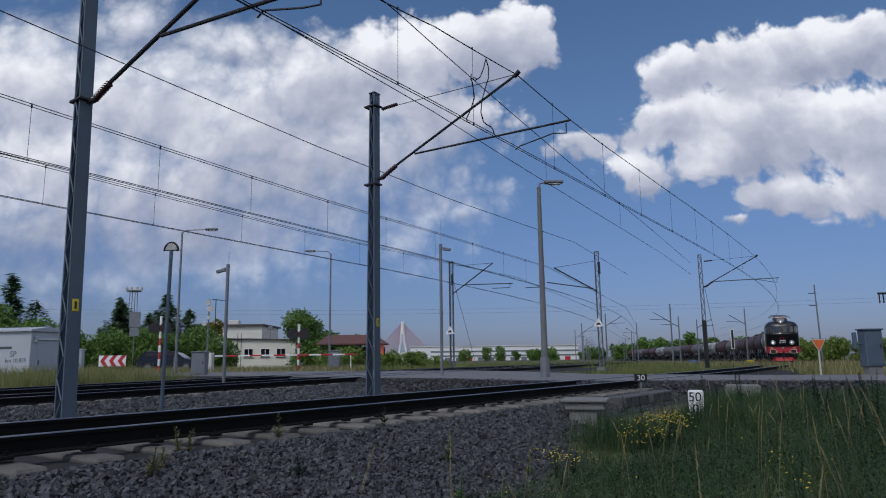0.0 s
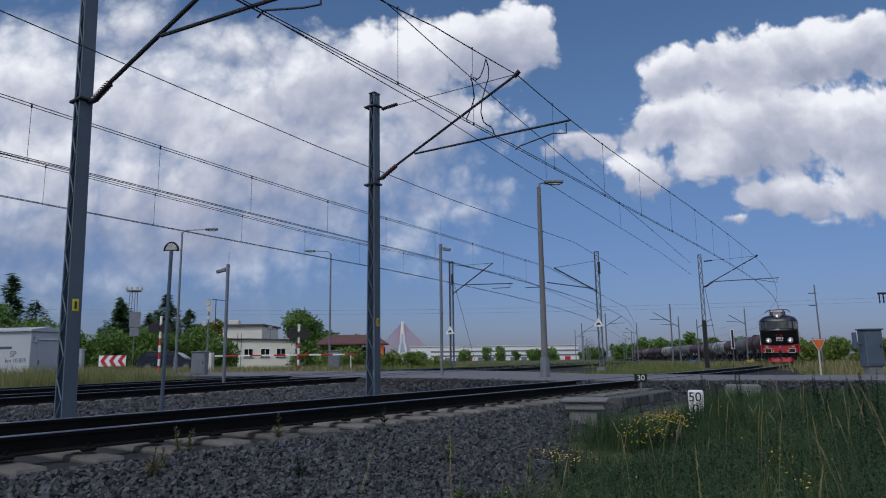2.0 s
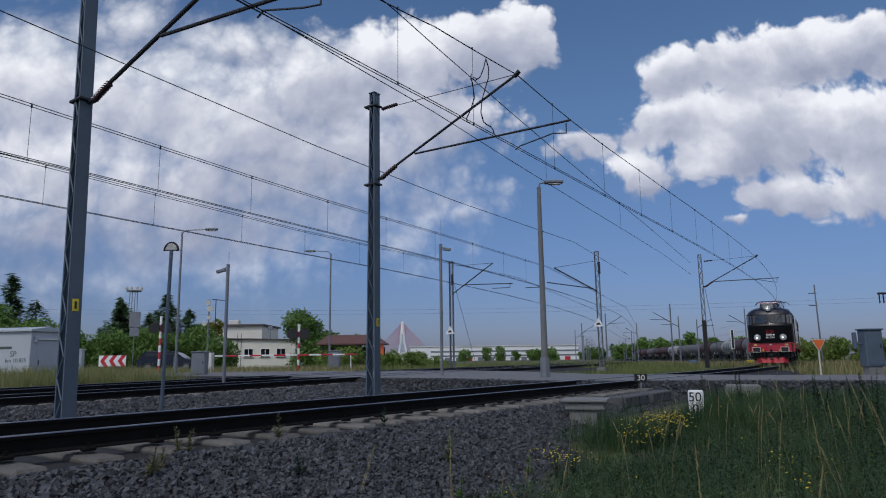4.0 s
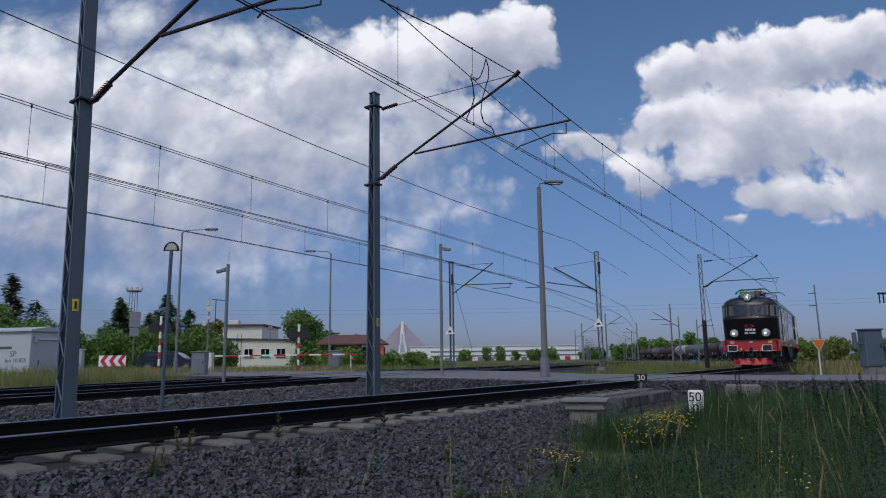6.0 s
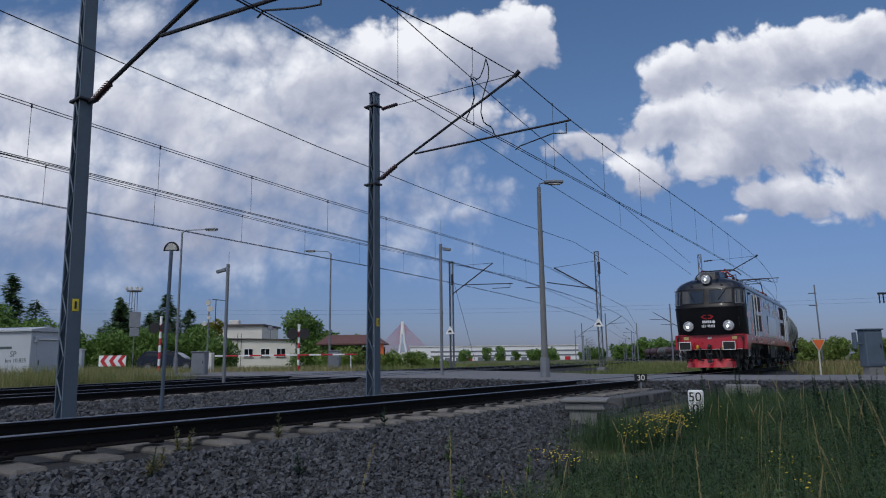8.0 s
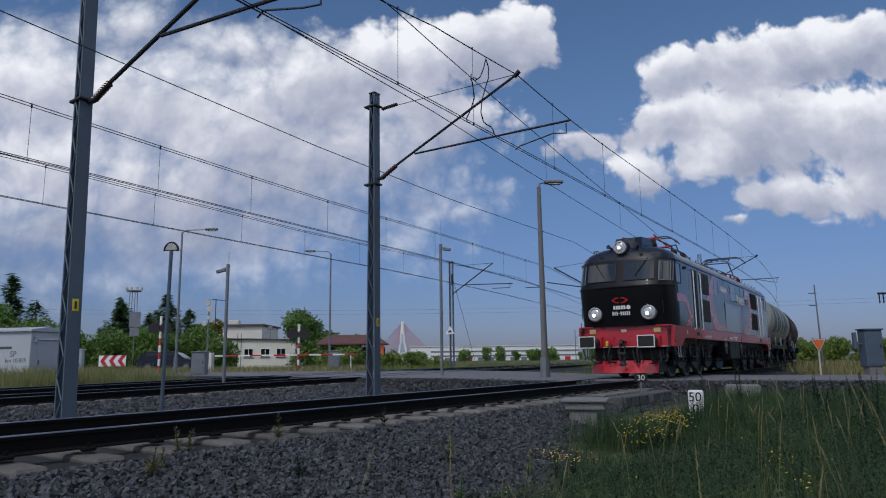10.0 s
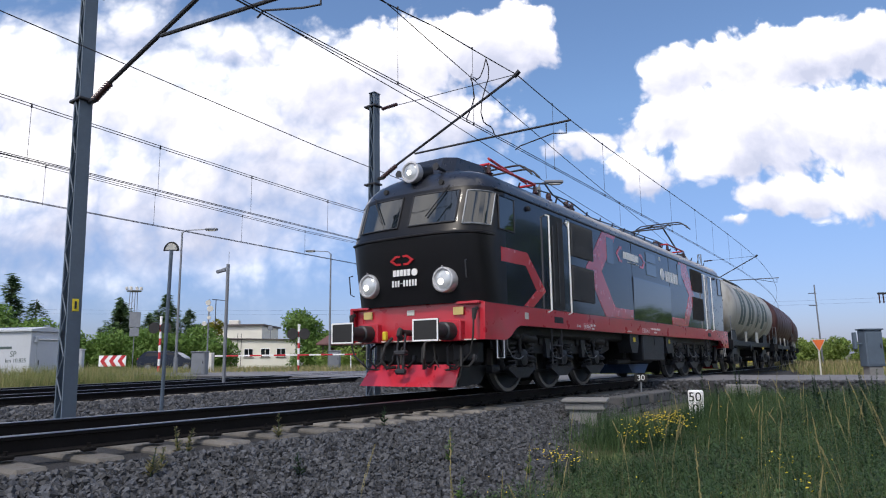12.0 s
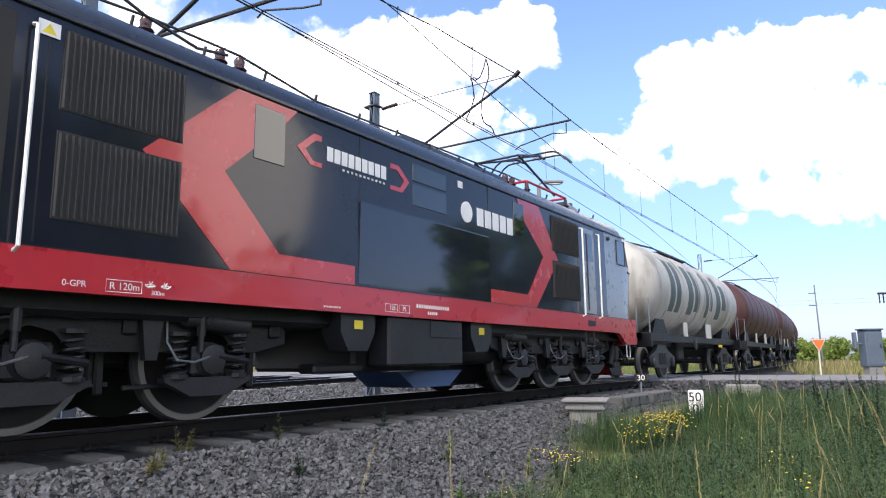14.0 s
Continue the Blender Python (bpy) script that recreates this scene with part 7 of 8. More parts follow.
# ---------------------------------------------------------------- posts, lamps and signs
def street_lamp(x, y, z0, top, label, arm=(-0.9, 0.0), r=(0.075, 0.05), mat="galv", base=True):
    t = thing("street_lamp", Matrix.Translation((x, y, z0)), label, "street lamp", "street lamps")
    h = top - z0
    part("pole", Shape().tube([(0, 0, -0.3), (0, 0, h * 0.5), (0, 0, h)], [r[0], (r[0] + r[1]) / 2, r[1]], 12), M[mat], t)
    if base:
        part("base_sleeve", Shape().tube([(0, 0, -0.3), (0, 0, 1.15)], r[0] * 1.45, 12), M[mat], t)
    ax, az = arm
    part("arm", Shape().tube([(0, 0, h - 0.05), (ax * 0.15, 0, h + 0.12 + az * 0.3), (ax, 0, h + 0.16 + az)], 0.028, 8), M[mat], t)
    hx = ax
    part("lamp_head", Shape().box(hx - 0.05 * np.sign(ax), -0.12, h + 0.10 + az, hx + 0.62 * np.sign(ax), 0.12, h + 0.22 + az, 0.05), M["galv"], t, "flat grey lamp head")
    part("lamp_cover", Shape().box(hx + 0.1 * np.sign(ax), -0.09, h + 0.07 + az, hx + 0.52 * np.sign(ax), 0.09, h + 0.10 + az, 0.02), M["white_dirty"], t)
    return t


def crossing_signal(x, y, z0, h, label):
    t = thing("crossing_signal", Matrix.Translation((x, y, z0)), label, "crossing signal", "crossing signals")
    n = 8
    for k in range(n):
        part("post_band", Shape().tube([(0, 0, h * k / n - (0.3 if k == 0 else 0)), (0, 0, h * (k + 1) / n)], 0.075, 12), M["white" if k % 2 else "stripe_red"], t)
    part("post_cap", Shape().tube([(0, 0, h), (0, 0, h + 0.12)], 0.09, 12), M["white"], t)
    for e in (-1, 1):
        part("lamp_board", Shape().lathe([(0, 0.34), (0.03, 0.35), (0.05, 0.34)], (e * 0.36, -0.10, h * 0.82), (0, -1, 0), 18), M["rubber"], t)
        part("lamp_hood", Shape().tube([(e * 0.36, 0.0, h * 0.82), (e * 0.36, 0.16, h * 0.82)], 0.12, 12), M["rubber"], t)
    part("lamp_bracket", Shape().tube([(-0.3, -0.05, h * 0.82), (0.3, -0.05, h * 0.82)], 0.03, 6), M["rubber"], t)
    return t


def camera_pole(x, y, z0, h, label, arm=1, whip=0.45):
    t = thing("camera_pole", Matrix.Translation((x, y, z0)), label, "camera pole", "camera poles")
    part("pole", Shape().tube([(0, 0, -0.3), (0, 0, h)], 0.06, 12), M["galv"], t)
    part("collar", Shape().tube([(0, 0, h * 0.48), (0, 0, h * 0.48 + 0.06)], 0.075, 12), M["galv"], t)
    part("whip_aerial", Shape().tube([(0.02, 0, h), (0.02, 0, h + whip)], 0.008, 5), M["galv"], t)
    part("bracket", Shape().tube([(0, 0, h - 0.12), (arm * 0.2, 0, h - 0.16)], 0.02, 6), M["galv"], t)
    part("camera_housing", Shape().box(0, -0.06, -0.06, arm * 0.34, 0.06, 0.06, 0.02), M["galv"], t, "grey surveillance camera housing").matrix_local = Matrix.Translation((arm * 0.08, 0, h - 0.2)) @ Matrix.Rotation(-0.25 if arm < 0 else 0.12, 4, "Y")
    return t


def steel_cabinet(x, y, z0, w, d, h, label, yaw=0.0, legs=0.25, mat="galv"):
    t = thing("control_cabinet", Matrix.Translation((x, y, z0)) @ Matrix.Rotation(yaw, 4, "Z"), label, "control cabinet")
    part("plinth", Shape().box(-w * 0.4, -d * 0.4, -0.3, w * 0.4, d * 0.4, legs, 0.01), M["concrete"], t)
    part("casing", Shape().box(-w / 2, -d / 2, legs, w / 2, d / 2, h, 0.02), M[mat], t)
    part("roof_cap", Shape().box(-w / 2 - 0.04, -d / 2 - 0.04, h, w / 2 + 0.04, d / 2 + 0.04, h + 0.05, 0.015), M[mat], t)
    dr = part("door", Shape().box(-w / 2 + 0.05, -d / 2 - 0.015, legs + 0.06, w / 2 - 0.05, -d / 2, h - 0.08, 0.008), M[mat], t)
    part("handle", Shape().box(w / 2 - 0.13, -d / 2 - 0.04, (legs + h) / 2, w / 2 - 0.10, -d / 2 - 0.015, (legs + h) / 2 + 0.14, 0.005), M["dark_steel"], dr)
    return t


def build_posts():
    street_lamp(-14.2, 36, -0.3, 7.55, "galvanised street lamp by the road", (1.3, 0.0))
    street_lamp(-7.6, 45, -0.3, 7.7, "galvanised street lamp beside the crossing", (-1.1, 0.05))
    t = street_lamp(3.42, 23.2, -0.25, 6.55, "weathered concrete lamp post at the crossing", (0.25, 0.02), (0.12, 0.07), "pole_concrete", False)
    part("base_box", Shape().tube([(0, 0, -0.3), (0, 0, 0.85)], [0.19, 0.15], 8), M["galv"], t)
    camera_pole(-7.75, 24, -0.15, 4.2, "grey camera pole by the main line", -1)
    camera_pole(-0.1, 27, -0.2, 5.4, "tall grey camera pole at the crossing", 1, 1.0)
    crossing_signal(-17.6, 42, -0.05, 3.35, "red and white striped crossing signal post seen from behind")
    crossing_signal(-9.0, 42, -0.05, 2.75, "red and white striped crossing signal post seen from behind")
    # barrier boom across the road
    t = thing("barrier_boom", Matrix.Translation((-14.0, 41.5, 0.92)), "white and red barrier boom lowered across the road", "barrier")
    for k in range(12):
        part("boom_band", Shape().box(k * 0.72, -0.03, -0.045, (k + 1) * 0.72, 0.03, 0.045, 0.01), M["stripe_red" if k % 2 else "white"], t)
    part("drive_box", Shape().box(-0.6, -0.25, -1.0, -0.1, 0.25, 0.2, 0.03), M["white_dirty"], t)
    part("support", Shape().tube([(8.3, 0, -1.1), (8.3, 0, 0)], 0.03, 6), M["white"], t)
    steel_cabinet(-12.2, 34, -0.3, 0.7, 0.5, 1.35, "grey steel control cabinet by the crossing")
    steel_cabinet(-7.1, 44, -0.2, 0.75, 0.5, 1.35, "grey steel control cabinet on a concrete foot")
    t = steel_cabinet(13.80, 22, -0.25, 0.60, 0.36, 1.58, "tall blue-grey equipment cabinet on a stand", 0.1, 0.42, "mast")
    part("side_arm", Shape().tube([(-0.30, 0, 1.15), (-0.52, 0, 1.15)], 0.03, 8), M["mast"], t)
    part("side_horn", Shape().box(-0.60, -0.06, 0.98, -0.49, 0.06, 1.52, 0.02), M["mast"], t, "slim dark horn on a short arm")
    # round-topped track sign
    p = near_line(7.55, -4.9, -0.35)
    t = thing("track_sign", Matrix.Translation(p + Vector((0.22, 0, 0))) @ Matrix.Rotation(radians(0.6), 4, "Y"), "half-round white track sign on a grey post", "railway sign")
    part("post", Shape().tube([(0, 0, 0), (0, 0, 3.14)], 0.035, 10), M["mast"], t)
    hs = [(0.155 * math.cos(g), 0.185 * math.sin(g)) for g in np.linspace(0, math.pi, 15)]
    part("sign_plate", Shape().prism(hs, "y", -0.010, 0.010), M["rubber"], t).location = (0, 0, 3.12)
    part("sign_face", Shape().prism([(x * 0.72, z * 0.72 + 0.02) for x, z in hs], "y", -0.016, -0.010), M["white_dirty"], t).location = (0, 0, 3.12)
    # chevron board
    t = thing("chevron_sign", Matrix.Translation((-21.9, 45, 0.35)), "red and white chevron board at the bend", "road sign")
    part("board", Shape().box(-0.95, 0, 0, 0.85, 0.03, 0.72, 0.01), M["white"], t)
    for k in range(3):
        x = -0.85 + k * 0.58
        part("chevron", Shape().prism([(x, 0.36), (x + 0.26, 0.72), (x + 0.54, 0.72), (x + 0.28, 0.36), (x + 0.54, 0), (x + 0.26, 0)], "y", -0.006, 0.0), M["stripe_red"], t)
    for x in (-0.6, 0.5):
        part("post", Shape().tube([(x, 0.05, -0.8), (x, 0.05, 0.5)], 0.03, 6), M["galv"], t)
    # road sign on a pole, seen from behind
    t = thing("road_sign", Matrix.Translation((-22.9, 50, -0.4)), "grey back of a road sign on a pole", "road sign")
    part("pole", Shape().tube([(0, 0, 0), (0, 0, 4.5)], 0.035, 8), M["galv"], t)
    part("plate", Shape().box(-0.35, -0.03, 2.9, 0.35, 0, 3.5, 0.01), M["galv"], t)
    part("plate", Shape().box(-0.42, -0.03, 3.55, 0.42, 0, 4.7, 0.01), M["galv"], t)
    # flood-light tower far off
    t = thing("light_tower", Matrix.Translation((-43.9, 95, -0.5)), "slim lattice tower with a ring of lamps", "light tower")
    for e in (-0.35, 0.35):
        for q in (-0.35, 0.35):
            part("leg", Shape().tube([(e * 1.6, q * 1.6, 0), (e, q, 11.2)], 0.05, 5), M["galv"], t)
    for k in range(9):
        part("lattice_bar", Shape().tube([(-0.45, -0.45, 1 + k), (0.45, -0.45, 2 + k)], 0.03, 5), M["galv"], t)
    part("lamp_ring", Shape().lathe([(0, 0.9), (0.05, 1.0), (0.12, 1.0), (0.16, 0.9)], (0, 0, 11.0), (0, 0, 1), 16), M["galv"], t)
    for k in range(8):
        g = k * math.pi / 4
        part("floodlight", Shape().box(math.cos(g) - 0.16, math.sin(g) - 0.12, 11.25, math.cos(g) + 0.16, math.sin(g) + 0.12, 11.65, 0.04), M["white_dirty"], t)
    # crossing lights on a pole behind the barrier
    t = thing("lamp_cluster", Matrix.Translation((-15.7, 45, -0.3)), "pole with a cluster of white lamps and loudspeakers", "lamp cluster")
    part("pole", Shape().tube([(0, 0, 0), (0, 0, 5.0)], 0.05, 8), M["galv"], t)
    for x, z, r in ((-0.05, 4.8, 0.17), (0.1, 4.4, 0.2), (-0.25, 3.4, 0.15), (0.05, 3.8, 0.12)):
        part("lamp", Shape().lathe([(0, r * 0.6), (0.1, r), (0.2, r)], (x, 0.1, z), (0, -1, -0.1), 14), M["white_dirty"], t)
    part("frame", Shape().tube([(0.2, 0, 5.0), (1.25, 0, 4.9), (1.2, 0, 3.3)], 0.03, 6).tube([(0.45, 0, 3.2), (0.45, 0, 5.0)], 0.03, 6), M["dark_steel"], t)
    # triangular orange sign and its leaning mast
    t = thing("warning_sign", Matrix.Translation((16.5, 30, -0.35)), "orange triangular warning sign with a white rim on a post", "railway sign")
    part("post", Shape().tube([(0, 0, 0), (0, 0, 1.5)], 0.035, 8), M["white_dirty"], t)
    part("rim", Shape().prism([(-0.32, 1.58), (0.32, 1.58), (0, 1.02)], "y", -0.05, -0.03), M["white_dirty"], t)
    part("face", Shape().prism([(-0.27, 1.55), (0.27, 1.55), (0, 1.08)], "y", -0.058, -0.05), M["orange"], t)
    t = thing("concrete_mast", Matrix.Translation((30.5, 55, -0.4)) @ Matrix.Rotation(radians(-0.8), 4, "Y"), "slim pale concrete mast with short arms", "mast")
    part("pole", Shape().tube([(0, 0, 0), (0, 0, 6.6)], [0.075, 0.05], 8), M["galv"], t)
    part("arm", Shape().tube([(-0.6, 0, 4.9), (0.1, 0, 4.9)], 0.03, 6), M["dark_steel"], t)
    part("top_arm", Shape().tube([(-0.55, 0, 5.9), (0.1, 0, 5.9)], 0.03, 6), M["dark_steel"], t)
    # speed board beside the rails
    p = near_line(16.0, 1.72, 0.03)
    t = thing("speed_board", Matrix.Translation(p), "small black board with the white figure 30", "railway sign")
    part("post", Shape().tube([(0, 0.02, -0.35), (0, 0.02, 0.1)], 0.02, 6), M["galv"], t)
    part("board", Shape().box(-0.15, 0, 0.0, 0.15, 0.02, 0.19, 0.006), M["rubber"], t)
    lettering("figure", "30", Matrix.Translation((0, -0.004, 0.095)) @ Matrix.Rotation(math.pi / 2, 4, "X"), 0.19, M["white"], t)
    # distance stone
    p = near_line(12.2, 3.95)
    t = thing("distance_stone", Matrix.Translation((p.x, p.y, -0.62)) @ Matrix.Rotation(-0.25, 4, "Z"), "white painted distance stone with black figures", "milestone")
    part("stone", Shape().box(-0.125, 0, 0, 0.125, 0.12, 0.62, 0.02), M["white"], t)
    for text, z in (("50", 0.50), ("0", 0.30)):
        lettering("figure", text, Matrix.Translation((-0.02, -0.004, z)) @ Matrix.Rotation(math.pi / 2, 4, "X"), 0.22, M["rubber"], t)
    # cable chamber with a lid
    p = near_line(10.95, 2.15)
    t = thing("cable_chamber", Matrix.Translation((p.x + 0.30, p.y + 0.05, -0.64)) @ Matrix.Rotation(-0.30, 4, "Z"), "pale concrete cable chamber with an overhanging lid", "cable chamber")
    part("body", Shape().box(-0.27, -0.25, 0, 0.27, 0.25, 0.36, 0.03), M["concrete"], t)
    part("collar", Shape().box(-0.33, -0.30, 0.34, 0.33, 0.30, 0.47, 0.02), M["concrete"], t)
    part("lid", Shape().box(-0.38, -0.35, 0.47, 0.38, 0.35, 0.525, 0.015), M["concrete"], t)
    part("slot", Shape().box(0.20, -0.262, 0.05, 0.26, -0.25, 0.30, 0.004), M["rubber"], t)
    # edge slabs of the crossing
    for k in range(2):
        p = near_line(14.4 + k * 1.75, 1.95, -0.36)
        t = thing("edge_slab", Matrix.Translation(p) @ Matrix.Rotation(math.pi / 2 - PHI, 4, "Z"), "grey concrete edge slab with lifting holes", "concrete slab", "crossing slabs")
        part("slab", Shape().box(-0.80, -0.25, -0.05, 0.66, 0.16, 0.17, 0.02), M["dark_concrete"], t)
        for q in (-0.5, 0.0, 0.5):
            part("lifting_hole", Shape().lathe([(0, 0.03), (0.01, 0.03)], (q, -0.252, 0.11), (0, -1, 0), 10), M["rubber"], t)
    p = Vector((6.9, 16.6, -0.45))
    t = thing("head_wall", Matrix.Translation(p) @ Matrix.Rotation(-0.45, 4, "Z"), "pale concrete head wall at the road edge", "head wall")
    part("wall", Shape().box(-0.1, -0.15, -0.2, 0.65, 0.2, 0.34, 0.03), M["concrete"], t)
    part("wing", Shape().box(0.2, -0.19, -0.3, 0.68, -0.15, 0.32, 0.01), M["concrete"], t)
    # loose things inside the curve
    t = thing("blue_drum", Matrix.Translation((27.4, 75, -0.75)), "blue barrel lying in the grass", "barrel")
    part("drum", Shape().lathe([(0, 0.38), (0.03, 0.42), (0.3, 0.40), (0.33, 0.43), (0.6, 0.40), (0.63, 0.43), (0.9, 0.38)], (-0.45, 0, 0.42), (1, 0.4, 0), 18), M["blue"], t)
    t = thing("yellow_marker", Matrix.Translation((35.8, 80, -0.75)), "yellow marker box on the ground", "marker")
    part("box", Shape().box(-0.45, -0.2, 0.0, 0.45, 0.2, 0.75, 0.02), M["yellow"], t)
    part("band", Shape().box(-0.46, -0.21, 0.3, 0.46, 0.21, 0.42, 0.01), M["rubber"], t)
    t = thing("signal_board", Matrix.Translation((34.0, 80, -0.6)), "white-edged black signal board on a slim post", "railway signal")
    part("post", Shape().tube([(0, 0, 0), (0, 0, 2.0)], 0.05, 8), M["galv"], t)
    part("board", Shape().box(-0.2, 0, 1.9, 0.2, 0.06, 4.2, 0.02), M["white"], t)
    part("face", Shape().box(-0.12, -0.02, 2.0, 0.12, 0, 4.1, 0.01), M["rubber"], t)


def main_masts():
    for x, y, z0, top, lab in ((0.58, 50, -0.38, 7.75, "grey lattice mast of the main line"), (10.6, 46, -0.15, 7.75, "grey lattice mast with a triangular sign")):
        m = lattice_mast(lab, (x, y, z0), top - z0, 0.30, -HEAD2, 0.0, plate=False, mat=M["galv"])
        part("sign_triangle", Shape().prism([(-0.36, 0), (0.36, 0), (0, 0.62)], "y", -0.30, -0.28), M["white"], m).location = (0, 0, 2.75)
        part("sign_symbol", Shape().prism([(-0.16, 0.12), (0.16, 0.12), (0.05, 0.28), (-0.1, 0.24)], "y", -0.31, -0.30), M["rubber"], m).location = (0, 0, 2.75)
        part("wire_weight", Shape().tube([(0.2, -0.2, top - 1.4), (0.2, -0.2, top - 0.6)], 0.09, 8), M["dark_steel"], m)
    # their cantilevers
    def arm(x, y, z0, tx, tz, ax0, az0, ax1, az1):
        t = thing("cantilever", Matrix.Translation((x, y, z0)), "dark steel cantilever of the main line", "cantilever", "overhead line cantilevers")
        part("main_tube", Shape().tube([(0, 0, 0), (tx, 0, tz)], 0.045, 7), M["dark_steel"], t)
        part("registration_tube", Shape().tube([(ax0, 0, az0), (ax1, 0, az1)], 0.035, 7), M["dark_steel"], t)
        part("steady_arm", Shape().tube([(ax1 - 0.2, 0, az1), (ax1 - 0.2, 0, az1 - 0.3), (ax1 - 1.5, 0, az1 - 0.35)], 0.025, 6), M["dark_steel"], t)
        part("top_stay", Shape().tube([(0, 0, 2.1), (tx, 0, tz)], 0.015, 5), M["dark_steel"], t)
        return t
    arm(0.65, 49.8, 5.3, 3.05, 2.3, 0.9, 0.7, 4.5, 0.75)
    arm(10.5, 45.8, 5.0, -2.9, 1.65, -0.3, 0.2, -3.4, 0.65)
    wire_thing("guy_wire", "anchor guy wire of the mast", [(0.75, 50, 6.3), (2.4, 50, -0.2)], 0.015, "guy wires")
    wire_thing("guy_wire", "anchor guy wire of the mast", [near_line(47, -3.2, 5.2), near_line(49.5, -2.9, -0.4)], 0.014, "guy wires")
    for k, (x, y, h) in enumerate(((28.2, 84, 7.6), (22, 92, 7.0), (34, 98, 6.8), (24, 118, 7.0), (37, 130, 7.5), (29, 150, 7.0), (47, 170, 7.5), (38, 185, 7.0), (56, 200, 7.4), (45, 215, 7.0), (62, 232, 7.2), (53, 250, 7.0), (70, 265, 7.0), (60, 280, 7.0), (41, 92, 7.4), (38.5, 103, 6.6))):
        t = thing("concrete_catenary_mast", Matrix.Translation((x, y, -0.6)), "far pale mast of the overhead line", "overhead line mast", "far masts")
        part("pole", Shape().tube([(0, 0, 0), (0, 0, h)], [0.12, 0.08], 7), M["galv"], t)
        part("arm", Shape().tube([(0, 0, 5.3), (2.2 if k % 2 else -2.2, 0, 6.6)], 0.04, 5), M["dark_steel"], t)
        part("lower_arm", Shape().tube([(0.4 if k % 2 else -0.4, 0, 5.6), (2.6 if k % 2 else -2.6, 0, 5.7)], 0.03, 5), M["dark_steel"], t)
    # overland power line far behind
    t = thing("power_line", Matrix.Translation((0, 420, -0.9)), "thin far overland power line on slim pylons", "power line")
    for x in (-340, 460):
        part("pylon", Shape().tube([(x, 0, 0), (x, 0, 44)], [1.6, 0.4], 6), M["galv"], t)
    for z in (31.5, 29):
        part("line", Shape().tube([(-340 + 40 * k, 0, z - 2 + 8 * ((k - 10) / 10) ** 2 + 0.25 * k) for k in range(21)], 0.035, 4), M["wire"], t)
    t = thing("power_pylon", Matrix.Translation((33.2, 50, -0.5)), "dark crossarm of a power mast with hanging insulators", "power mast")
    part("pole", Shape().tube([(0, 0, 0), (0, 0, 6.2)], 0.12, 8), M["dark_steel"], t)
    part("crossarm", Shape().box(-0.9, -0.06, 5.4, 0.9, 0.06, 5.55, 0.02), M["dark_steel"], t)
    for x in (-0.8, -0.5, 0.5, 0.8):
        part("hanging_insulator", Shape().tube([(x, 0, 5.4), (x, 0, 4.75)], 0.05, 6), M["insul"], t)


